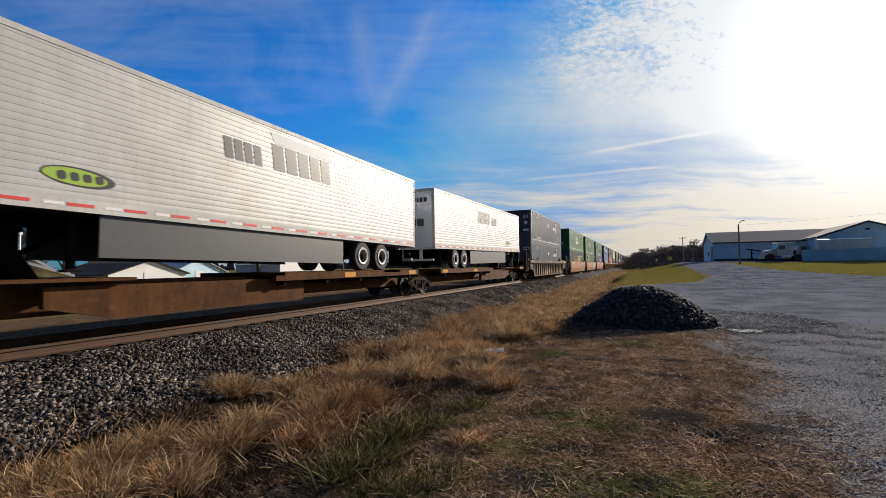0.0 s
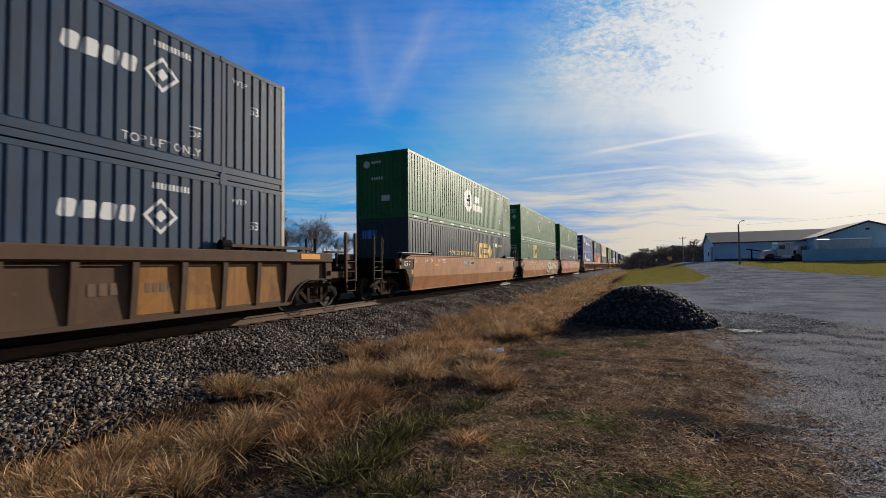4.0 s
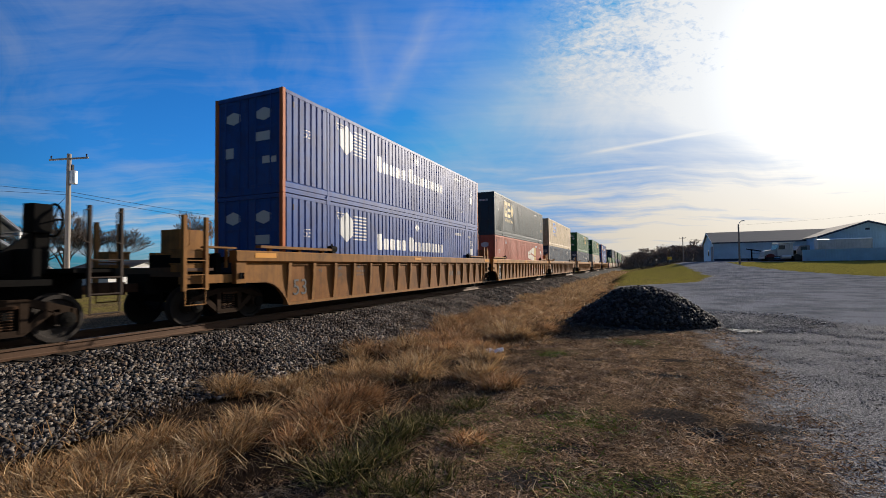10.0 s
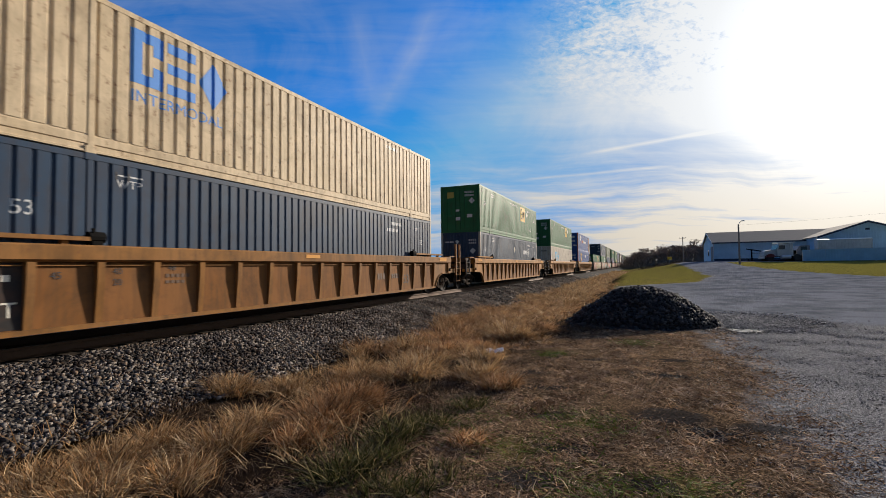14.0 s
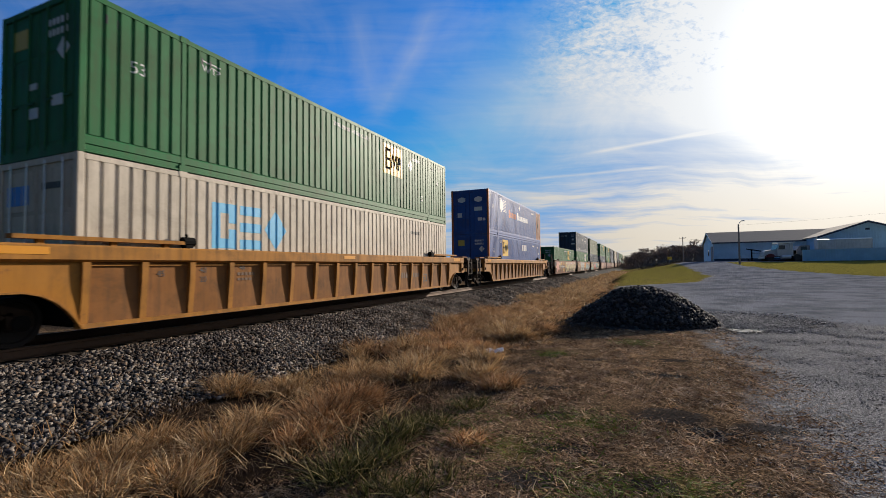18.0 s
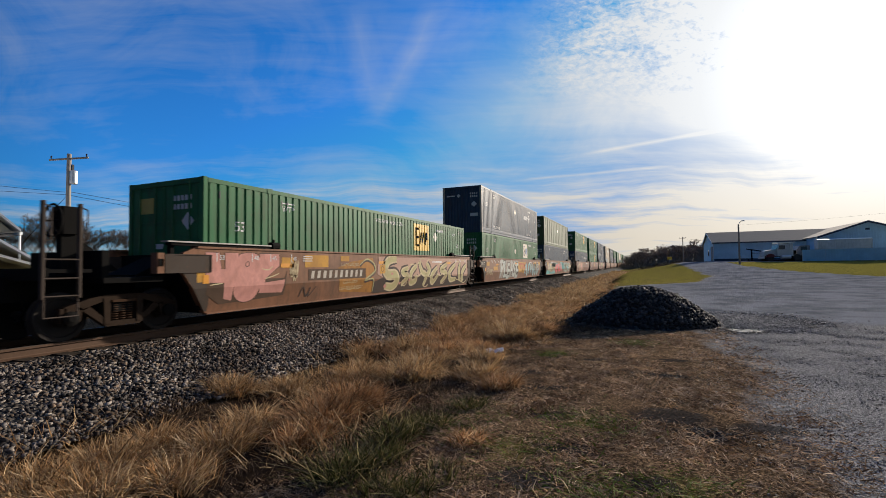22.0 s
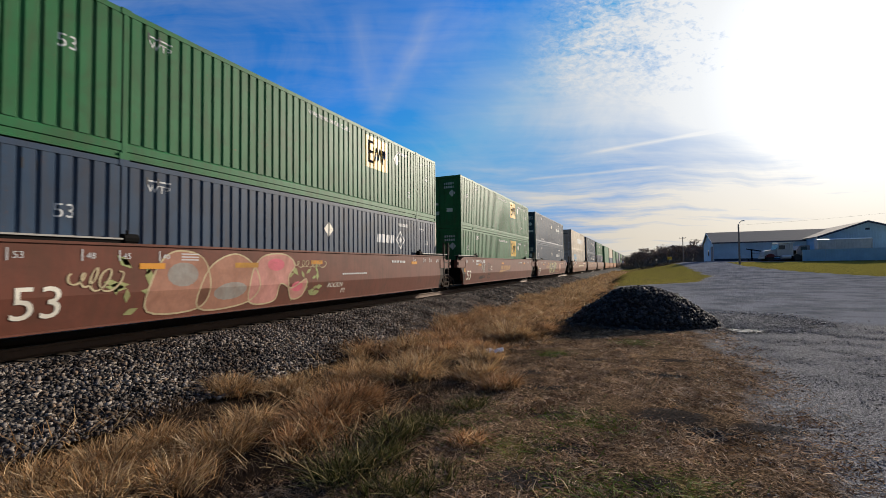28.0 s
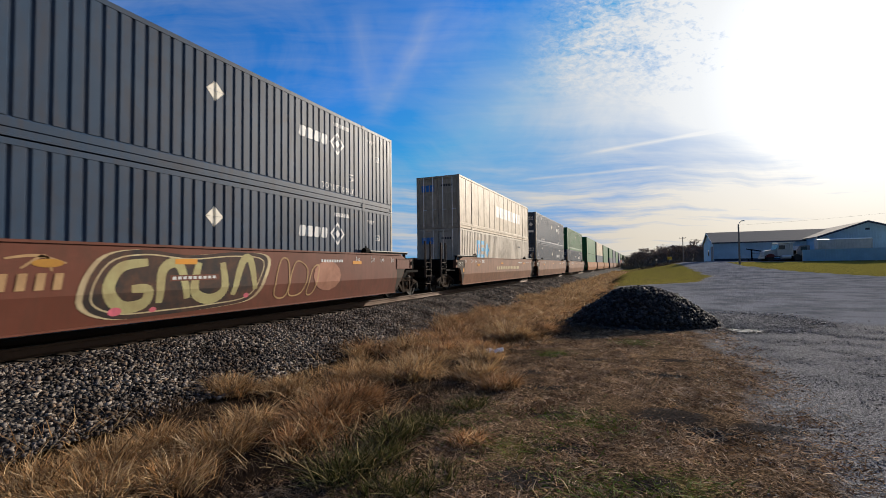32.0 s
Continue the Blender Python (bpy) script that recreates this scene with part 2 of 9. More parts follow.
def ground_material():
    m, N = material("turf_and_gravel")
    co = N.add("ShaderNodeTexCoord").outputs["Object"]
    gr = N.add("ShaderNodeAttribute", {"attribute_name": "gravel"}).outputs["Fac"]
    asp = N.add("ShaderNodeAttribute", {"attribute_name": "asphalt"}).outputs["Fac"]
    green = N.add("ShaderNodeAttribute", {"attribute_name": "green"}).outputs["Fac"]
    ditch = N.add("ShaderNodeAttribute", {"attribute_name": "ditch"}).outputs["Fac"]
    spill = N.add("ShaderNodeAttribute", {"attribute_name": "spill"}).outputs["Fac"]
    n1 = N.noise(co, 0.6, 6.0, 0.65)
    n2 = N.noise(co, 5.0, 6.0, 0.7)
    n3 = N.noise(co, 45.0, 4.0, 0.7)
    n4 = N.noise(N.map(co, (1, 1, 1), (0, 0, 0), (0, 0, 0.5)), 130.0, 2.0, 0.6)
    tuft = N.ramp(n3, [(0.40, (0, 0, 0)), (0.62, (1, 1, 1))])
    straw = N.mix(tuft, rgb((0.02, 0.014, 0.010)), rgb((0.30, 0.20, 0.115)))
    straw = N.mix(N.ramp(n1, [(0.38, (0, 0, 0)), (0.62, (1, 1, 1))]), straw, N.mix(tuft, rgb((0.03, 0.021, 0.014)), N.mix(n2, rgb((0.10, 0.068, 0.04)), rgb((0.32, 0.21, 0.12)))))
    lawn = N.mix(n2, rgb((0.13, 0.13, 0.026)), rgb((0.33, 0.275, 0.065)))
    g = N.math("ADD", green, N.math("MULTIPLY", N.math("SUBTRACT", n1, 0.5), 0.8))
    turf = N.mix(N.ramp(g, [(0.35, (0, 0, 0)), (0.65, (1, 1, 1))]), straw, lawn)
    soil = N.ramp(N.math("ADD", N.math("MULTIPLY", n2, 0.65), N.math("MULTIPLY", n3, 0.35)), [(0.44, (1, 1, 1)), (0.53, (0, 0, 0))])
    turf = N.mix(N.math("MULTIPLY", soil, 0.6), turf, rgb((0.030, 0.021, 0.013)))
    # ditch ground goes near black: shade under the tall grass, put into the colour
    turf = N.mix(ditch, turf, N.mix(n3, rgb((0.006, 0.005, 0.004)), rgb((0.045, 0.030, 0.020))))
    v = N.add("ShaderNodeTexVoronoi", None, Scale=46.0)
    N.set(v.inputs["Vector"], co)
    chip = N.mix(v.outputs["Color"], rgb((0.03, 0.03, 0.031)), rgb((0.66, 0.645, 0.63)))
    chip = N.mix(0.45, chip, N.mix(N.ramp(n1, [(0.35, (0, 0, 0)), (0.65, (1, 1, 1))]), rgb((0.11, 0.113, 0.119)), rgb((0.31, 0.303, 0.296))))
    chip = N.mix(N.math("MULTIPLY", N.ramp(n4, [(0.35, (1, 1, 1)), (0.55, (0, 0, 0))]), 0.6), chip, rgb((0.025, 0.024, 0.023)))
    tar = N.mix(n2, rgb((0.165, 0.175, 0.195)), rgb((0.27, 0.282, 0.305)))
    tar = N.mix(N.math("MULTIPLY", n3, 0.5), tar, rgb((0.27, 0.28, 0.30)))
    tar = N.mix(N.math("MULTIPLY", N.ramp(n1, [(0.42, (0, 0, 0)), (0.62, (1, 1, 1))]), 0.65), tar, rgb((0.075, 0.082, 0.095)))
    ga = N.math("ADD", gr, N.math("MULTIPLY", N.math("SUBTRACT", N.math("ADD", N.math("MULTIPLY", n2, 0.6), N.math("MULTIPLY", n3, 0.4)), 0.5), 1.3))
    aa = N.math("ADD", asp, N.math("MULTIPLY", N.math("SUBTRACT", n2, 0.5), 0.9))
    gmask = N.ramp(ga, [(0.36, (0, 0, 0)), (0.64, (1, 1, 1))])
    amask = N.ramp(aa, [(0.30, (0, 0, 0)), (0.70, (1, 1, 1))])
    c = N.mix(amask, N.mix(gmask, turf, chip), tar)
    sp = N.ramp(N.math("ADD", spill, N.math("MULTIPLY", N.math("SUBTRACT", n2, 0.5), 1.2)), [(0.45, (0, 0, 0)), (0.62, (1, 1, 1))])
    c = N.mix(N.math("MULTIPLY", sp, 0.85), c, N.mix(v.outputs["Color"], rgb((0.006, 0.006, 0.006)), rgb((0.050, 0.048, 0.047))))
    h = N.math("ADD", N.math("MULTIPLY", n2, 0.7), N.math("MULTIPLY", n3, 0.6))
    h = N.math("ADD", h, N.math("MULTIPLY", v.outputs["Distance"], N.math("MULTIPLY", gmask, -0.9)))
    return finish(N, m, c, 1.0, 0.0, h, 0.035, 1.0, 0.0)


def ballast_material():
    m, N = material("ballast_stone")
    co = N.add("ShaderNodeTexCoord").outputs["Object"]
    v = N.add("ShaderNodeTexVoronoi", None, Scale=17.0)
    N.set(v.inputs["Vector"], co)
    c = N.mix(v.outputs["Color"], rgb((0.010, 0.0095, 0.009)), rgb((0.085, 0.078, 0.070)))
    n = N.noise(co, 1.3, 5.0)
    c = N.mix(N.math("MULTIPLY", n, 0.6), c, rgb((0.035, 0.030, 0.026)))
    h = N.math("SUBTRACT", 1.0, v.outputs["Distance"])
    return finish(N, m, c, 0.95, 0.0, h, 0.05, 1.0, 0.05)


STRAW = island("dry_grass_blade", [(0.030, 0.018, 0.010), (0.74, 0.47, 0.23), (0.10, 0.056, 0.027), (0.92, 0.68, 0.39), (0.045, 0.026, 0.013), (0.96, 0.78, 0.50), (0.50, 0.28, 0.125), (0.07, 0.038, 0.018), (0.70, 0.42, 0.19)], 0.6, 0.32, 0.10, 0.0, 1.5, 0.62)
RUSSET = island("russet_grass_blade", [(0.026, 0.014, 0.008), (0.62, 0.33, 0.15), (0.09, 0.044, 0.021), (0.82, 0.52, 0.28), (0.42, 0.20, 0.085), (0.94, 0.70, 0.42), (0.05, 0.025, 0.012), (0.54, 0.28, 0.12)], 0.6, 0.30, 0.10, 0.0, 1.5, 0.42)
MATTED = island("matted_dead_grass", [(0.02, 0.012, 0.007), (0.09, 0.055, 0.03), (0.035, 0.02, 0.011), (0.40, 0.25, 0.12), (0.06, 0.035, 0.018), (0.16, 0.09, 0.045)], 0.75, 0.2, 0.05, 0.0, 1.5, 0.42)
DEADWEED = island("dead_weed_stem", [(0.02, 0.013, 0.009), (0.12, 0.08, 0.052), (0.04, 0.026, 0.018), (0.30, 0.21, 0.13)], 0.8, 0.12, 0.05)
TURF = island("dry_turf_blade", [(0.05, 0.034, 0.021), (0.76, 0.52, 0.32), (0.14, 0.088, 0.052), (0.94, 0.73, 0.50), (0.44, 0.27, 0.15), (0.07, 0.046, 0.027), (0.68, 0.42, 0.23)], 0.7, 0.22, 0.05, 0.0, 2.3, 0.50)
SHOOT = island("green_turf_shoot", [(0.03, 0.05, 0.008), (0.13, 0.19, 0.025), (0.06, 0.09, 0.014), (0.22, 0.26, 0.05)], 0.7, 0.28, 0.05)
GREEN = island("green_grass_blade", [(0.010, 0.014, 0.004), (0.070, 0.074, 0.020), (0.03, 0.034, 0.011), (0.24, 0.20, 0.08), (0.016, 0.020, 0.006), (0.50, 0.40, 0.19)], 0.7, 0.26, 0.06)
STONE = island("ballast_stones", [(0.012, 0.011, 0.011), (0.092, 0.084, 0.079), (0.30, 0.272, 0.245), (0.018, 0.0165, 0.016), (0.145, 0.130, 0.120), (0.42, 0.375, 0.325), (0.028, 0.025, 0.024), (0.24, 0.175, 0.125), (0.042, 0.038, 0.036)], 0.9, 0.0, 0.08, 0.9, 0.9)
CHIP = island("gravel_chip", [(0.03, 0.03, 0.03), (0.36, 0.35, 0.345), (0.13, 0.13, 0.13), (0.54, 0.525, 0.505), (0.22, 0.216, 0.21), (0.07, 0.07, 0.07)], 0.9, 0.0, 0.08, 0.6)
DARK_STONE = island("dark_stones", [(0.012, 0.012, 0.012), (0.045, 0.044, 0.044), (0.12, 0.118, 0.116), (0.018, 0.0175, 0.017), (0.075, 0.074, 0.072), (0.028, 0.027, 0.027)], 0.75, 0.0, 0.12, 0.8)
BARK = plain("bark", (0.13, 0.105, 0.085), 0.9, 0.0, 0.4, 9.0)
RUSTY = plain("rusty_steel", (0.050, 0.028, 0.017), 0.85, 0.0, 0.5, 12.0)
BLACK = plain("black_steel", (0.008, 0.0075, 0.007), 0.85, 0.0, 0.4, 9.0)
RAIL_TOP = plain("polished_rail", (0.075, 0.058, 0.046), 0.55, 0.2, 0.15, 30.0)
TYRE = plain("tyre_rubber", (0.022, 0.022, 0.022), 0.8, 0.0, 0.3, 25.0)
WHITE = plain("white_marking", (0.72, 0.72, 0.70), 0.55, 0.0, 0.12, 14.0)
GREY_MARK = plain("grey_marking", (0.52, 0.53, 0.53), 0.55, 0.0, 0.15, 14.0)
YELLOW = plain("yellow_marking", (0.64, 0.40, 0.03), 0.5, 0.0, 0.12, 14.0)
AMBER = plain("amber_reflector", (0.58, 0.25, 0.025), 0.35, 0.0, 0.1, 14.0)
RED_MARK = plain("red_marking", (0.62, 0.06, 0.05), 0.45, 0.0, 0.15, 14.0)
BLUE_MARK = plain("blue_marking", (0.05, 0.22, 0.60), 0.5, 0.0, 0.15, 14.0)
DARK_MARK = plain("dark_marking", (0.03, 0.03, 0.035), 0.5, 0.0, 0.2, 14.0)
GALV = plain("galvanised_steel", (0.66, 0.67, 0.68), 0.34, 0.75, 0.12, 10.0)


def spray(name, col, worn=0.55):
    """Thin sprayed paint, patchy and faded over the brown steel."""
    if name in MATS:
        return MATS[name]
    m, N = material(name)
    co = N.add("ShaderNodeTexCoord").outputs["Object"]
    big = N.ramp(N.noise(co, 1.9, 6.0, 0.65, 0.5), [(0.38, (0, 0, 0)), (0.68, (1, 1, 1))])
    fine = N.ramp(N.noise(N.map(co, (3, 3, 1)), 7.0, 5.0, 0.7), [(0.40, (0, 0, 0)), (0.72, (1, 1, 1))])
    c = N.mix(N.math("MULTIPLY", big, worn), rgb(col), rgb((0.17, 0.075, 0.04)))
    c = N.mix(N.math("MULTIPLY", fine, worn), c, rgb(tuple(0.55 * x + 0.02 for x in col)))
    MATS[name] = finish(N, m, c, 0.7, 0.0, None, 0.01, 0.3, 0.12)
    return MATS[name]
# ---- mesh helpers ----


class MB:
    """Collects faces of one part."""

    def __init__(self):
        self.v, self.f = [], []

    def add(self, verts, faces):
        o = len(self.v)
        self.v += [tuple(p) for p in verts]
        self.f += [tuple(i + o for i in f) for f in faces]
        return self

    def box(self, x0, x1, y0, y1, z0, z1, c=0.0):
        if c > 0:
            o = [(x0 + c, y0), (x1 - c, y0), (x1, y0 + c), (x1, y1 - c), (x1 - c, y1), (x0 + c, y1), (x0, y1 - c), (x0, y0 + c)]
            return self.prism([(a, b) for a, b in o], z0, z1, "z")
        p = [(x, y, z) for z in (z0, z1) for y in (y0, y1) for x in (x0, x1)]
        return self.add(p, [(0, 2, 3, 1), (4, 5, 7, 6), (0, 1, 5, 4), (2, 6, 7, 3), (0, 4, 6, 2), (1, 3, 7, 5)])

    def prism(self, outline, a, b, axis="x"):
        """A closed outline pushed along an axis: (y, z) along x, (x, z) along y, (x, y) along z."""
        n = len(outline)
        put = {"x": lambda p, t: (t, p[0], p[1]), "y": lambda p, t: (p[0], t, p[1]), "z": lambda p, t: (p[0], p[1], t)}[axis]
        v = [put(p, a) for p in outline] + [put(p, b) for p in outline]
        f = [tuple(range(n)), tuple(range(2 * n - 1, n - 1, -1))]
        f += [(i, i + n, (i + 1) % n + n, (i + 1) % n) for i in range(n)]
        return self.add(v, f)

    def tube(self, p, q, r, r2=None, n=8, caps=True):
        p, q = Vector(p), Vector(q)
        r2 = r if r2 is None else r2
        d = (q - p).normalized()
        a = d.orthogonal().normalized()
        b = d.cross(a)
        v = [p + (a * math.cos(t) + b * math.sin(t)) * r for t in (2 * math.pi * k / n for k in range(n))]
        v += [q + (a * math.cos(t) + b * math.sin(t)) * r2 for t in (2 * math.pi * k / n for k in range(n))]
        f = [(i, (i + 1) % n, (i + 1) % n + n, i + n) for i in range(n)]
        if caps:
            f += [tuple(range(n - 1, -1, -1)), tuple(range(n, 2 * n))]
        return self.add(v, f)

    def lathe(self, prof, n=20, axis="x", at=(0, 0, 0)):
        """A profile of (place along the axis, radius) spun round it."""
        v, f = [], []
        for s, r in prof:
            for k in range(n):
                t = 2 * math.pi * k / n
                p = (s, r * math.cos(t), r * math.sin(t))
                p = p if axis == "x" else ((p[1], p[0], p[2]) if axis == "y" else (p[1], p[2], p[0]))
                v.append((p[0] + at[0], p[1] + at[1], p[2] + at[2]))
        m = len(prof)
        for j in range(m - 1):
            f += [(j * n + k, j * n + (k + 1) % n, (j + 1) * n + (k + 1) % n, (j + 1) * n + k) for k in range(n)]
        f += [tuple(range(n)), tuple(range((m - 1) * n, m * n))]
        return self.add(v, f)

    def ring(self, c, R, r, n=24, k=6, axis="y"):
        v, f = [], []
        for i in range(n):
            a = 2 * math.pi * i / n
            for j in range(k):
                b = 2 * math.pi * j / k
                rr = R + r * math.cos(b)
                p = (rr * math.cos(a), rr * math.sin(a), r * math.sin(b))
                p = (p[0], p[2], p[1]) if axis == "y" else ((p[2], p[0], p[1]) if axis == "x" else p)
                v.append((c[0] + p[0], c[1] + p[1], c[2] + p[2]))
        f = [(i * k + j, i * k + (j + 1) % k, (i + 1) % n * k + (j + 1) % k, (i + 1) % n * k + j) for i in range(n) for j in range(k)]
        return self.add(v, f)

    def mesh(self, name, smooth=False, outward=True):
        me = bpy.data.meshes.new(name)
        me.from_pydata(self.v, [], self.f)
        if outward:
            bm = bmesh.new()
            bm.from_mesh(me)
            bmesh.ops.recalc_face_normals(bm, faces=bm.faces)
            bm.to_mesh(me)
            bm.free()
        if smooth:
            me.polygons.foreach_set("use_smooth", [True] * len(me.polygons))
            me.set_sharp_from_angle(angle=radians(35))
        me.update()
        return me


SHARED = {}


def shared(key, make, smooth=False):
    """One mesh for all alike parts."""
    if key not in SHARED:
        b = make()
        SHARED[key] = b.mesh(key, smooth) if isinstance(b, MB) else b
    return SHARED[key]


def part(name, shape, mat, parent, label="", m=None):
    me = shape.mesh(name) if isinstance(shape, MB) else shape
    ob = new(name, me)
    if not me.materials:
        me.materials.append(None)
    ob.material_slots[0].link = "OBJECT"
    ob.material_slots[0].material = mat
    ob.parent = parent
    if m is not None:
        ob.matrix_basis = m
    if label:
        ob["label"] = label
    return ob


def thing(name, label, category, group="", kind="", at=None):
    ob = new(name)
    ob.empty_display_size = 0.3
    if at is not None:
        ob.matrix_basis = at if isinstance(at, Matrix) else Matrix.Translation(at)
    return tagged(ob, label, category, group, kind)


def big_mesh(name, verts, tris, mat, smooth=False):
    """A mesh straight from arrays, for loose stuff."""
    me = bpy.data.meshes.new(name)
    n, k = len(tris), tris.shape[1]
    me.vertices.add(len(verts))
    me.vertices.foreach_set("co", np.ascontiguousarray(verts, dtype=np.float32).ravel())
    me.loops.add(n * k)
    me.loops.foreach_set("vertex_index", np.ascontiguousarray(tris, dtype=np.int32).ravel())
    me.polygons.add(n)
    me.polygons.foreach_set("loop_start", np.arange(0, n * k, k, dtype=np.int32))
    me.update(calc_edges=True)
    if smooth:
        me.polygons.foreach_set("use_smooth", [True] * n)
    me.materials.append(mat)
    return me


def scatter(base_v, base_f, place, scale, rot):
    """Copies of small shapes as one array: base shapes (k, n, 3), one of them for each place."""
    m = len(place)
    pick = np.random.randint(0, len(base_v), m)
    v = base_v[pick] * scale[:, None, :]
    v = np.einsum("mij,mnj->mni", rot, v) + place[:, None, :]
    n = base_v.shape[1]
    f = base_f[None] + (np.arange(m) * n)[:, None, None]
    return v.reshape(-1, 3), f.reshape(-1, base_f.shape[1])


def turns(m, full=True):
    """Random turns: about z alone, or any way."""
    a = np.random.rand(m) * 2 * np.pi
    c, s, o, z = np.cos(a), np.sin(a), np.ones(m), np.zeros(m)
    R = np.stack([np.stack([c, -s, z], -1), np.stack([s, c, z], -1), np.stack([z, z, o], -1)], -2)
    if full:
        b = np.random.rand(m) * 2 * np.pi
        c, s = np.cos(b), np.sin(b)
        Q = np.stack([np.stack([o, z, z], -1), np.stack([z, c, -s], -1), np.stack([z, s, c], -1)], -2)
        R = R @ Q
    return R


def stones(kinds=9):
    """A few crushed stones: angular blocks with pulled corners."""
    v = np.array([(x, y, z) for z in (-1, 1) for y in (-1, 1) for x in (-1, 1)], float)
    f = np.array([(0, 2, 3), (0, 3, 1), (4, 5, 7), (4, 7, 6), (0, 1, 5), (0, 5, 4), (2, 6, 7), (2, 7, 3), (0, 4, 6), (0, 6, 2), (1, 3, 7), (1, 7, 5)])
    vs = np.stack([v * (0.32 + 0.62 * np.random.rand(8, 1)) + 0.18 * np.random.randn(8, 3) for _ in range(kinds)])
    return vs, f


STONES, STONE_F = stones()
# ---- ground, road, track bed ----


def smooth(a, b, x):
    t = np.clip((x - a) / (b - a), 0, 1)
    return t * t * (3 - 2 * t)


def level(x, y):
    """Height of the ground: a ditch beside the track bed, level verge, and a slow rise towards the far sheds."""
    x, y = np.asarray(x, float), np.asarray(y, float)
    base = np.interp(x, [-30, -17, -15, -5.6, -4.4, -3.2, -1.8, -0.6, 1.4, 6], [-0.45, -0.6, -0.78, -0.78, -0.80, -0.70, -0.54, -0.46, -0.45, -0.43])
    rise = 2.0 * smooth(26, 92, y) * smooth(-4, 11, x)
    return base + rise


def road_left(y):
    near = 1.45 + 0.12 * np.sin(y * 1.7)
    far = np.interp(y, [14, 16, 20, 36, 39, 40.5, 42, 49, 64, 113, 200], [1.45, 0.6, -1.2, -1.8, -1.9, 1.6, 4.0, 6.1, 5.9, 6.7, 15.0])
    return np.where(y < 14, near, far) + 0.2 * np.sin(y * 0.9)


# bare dark dirt in the turf: x, y, half width across, half width along
DIRT = ((0.25, 5.7, 0.50, 0.40), (0.6, 5.3, 0.35, 0.22), (0.3, 7.75, 0.42, 0.16), (1.15, 5.6, 0.40, 0.22), (-0.7, 4.4, 0.40, 0.22), (-0.9, 3.7, 0.45, 0.22), (-1.3, 6.6, 0.5, 0.2), (-1.0, 5.4, 0.35, 0.2), (0.0, 3.9, 0.35, 0.16), (-1.7, 7.6, 0.4, 0.25), (0.5, 8.9, 0.5, 0.14), (-0.8, 8.7, 0.35, 0.14))


def build_ground():
    xs = np.concatenate([[-900, -500, -250, -120, -60, -35], np.arange(-26, -8, 1.5), np.arange(-8, 7, 0.16), np.arange(7, 30, 0.8), [32, 36, 42, 50, 65, 90, 140, 250, 500, 900]])
    ys = np.concatenate([[-300, -120, -50, -20, -8, -3], np.arange(0, 24, 0.16), np.arange(24, 60, 0.7), np.arange(60, 130, 2.5), [140, 160, 190, 230, 300, 400, 600, 900, 1500, 3000]])
    X, Y = np.meshgrid(xs, ys)
    Z = level(X, Y)
    close = (X > -8) & (X < 7) & (Y > 0) & (Y < 24)
    lump = np.array([noise.noise((a * 1.3, b * 1.3, 0)) * 0.045 + noise.noise((a * 4, b * 4, 5)) * 0.012 if k else 0 for a, b, k in zip(X.ravel(), Y.ravel(), close.ravel())])
    Z = Z + lump.reshape(X.shape) * np.where(X > 1.5, 0.45, 1.0)
    ny, nx = X.shape
    i = np.arange(ny * nx).reshape(ny, nx)
    q = np.stack([i[:-1, :-1], i[:-1, 1:], i[1:, 1:], i[1:, :-1]], -1).reshape(-1, 4)
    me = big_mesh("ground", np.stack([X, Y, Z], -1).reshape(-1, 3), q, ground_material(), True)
    edge = road_left(Y)
    gravel = smooth(-0.95, 0.75, X - edge) * (1 - smooth(0, 4, Y - 95))
    rim = np.interp(X, [11.0, 11.6, 13.5, 15.6, 17.5, 24, 40, 90], [76, 64, 55, 50, 46.5, 40, 34, 30])
    lawn = smooth(-0.6, 0.6, np.minimum(Y - rim, np.minimum(X - 11.4, 79 - Y)))
    lawn = np.maximum(lawn, smooth(0, 6, Y - 112) * smooth(0, 2, np.abs(X - edge - 4) - 4.5))
    asphalt = smooth(-2.2, 2.2, np.minimum(X - edge - 2.0 + 1.8 * smooth(36, 46, Y), Y - (17.5 - 0.35 * X))) * (1 - lawn)
    gravel = gravel * (1 - lawn)
    green = 0.12 + 0.0 * X
    green = np.where((Y > 36) & (X > -5), 0.62, green)
    # mask for the painted shade under the ditch grass
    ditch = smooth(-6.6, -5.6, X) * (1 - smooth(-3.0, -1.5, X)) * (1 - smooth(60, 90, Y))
    green = np.where(lawn > 0.3, 0.9, green)
    green = np.where((X < -20) | (Y > 110), 0.5, green)
    spots = ((-0.15, 10.7, 0.55), (-1.7, 9.2, 0.4), (-0.6, 5.2, 0.6), (-1.2, 4.3, 0.7), (-2.1, 5.0, 0.8), (0.3, 3.9, 0.5))
    for a, b, r in spots:
        green = np.maximum(green, 0.5 * np.exp(-((X - a) ** 2 + (Y - b) ** 2) / (r * r)))
    spill = 0.0 * X
    for a, b, rx, ry in DIRT + ((3.0, 15.6, 2.1, 1.9), (1.9, 13.3, 1.2, 0.6), (0.0, 14.6, 2.5, 2.2)):
        spill = np.maximum(spill, np.exp(-(((X - a) / rx) ** 2 + ((Y - b) / ry) ** 2)))
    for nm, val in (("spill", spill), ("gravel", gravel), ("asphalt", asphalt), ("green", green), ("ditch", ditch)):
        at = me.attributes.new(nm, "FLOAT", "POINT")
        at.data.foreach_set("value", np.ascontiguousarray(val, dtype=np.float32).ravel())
    return tagged(new("ground", me), "flat winter ground with dry turf, gravel verge and grey asphalt road", "ground", kind="structure")


build_ground()


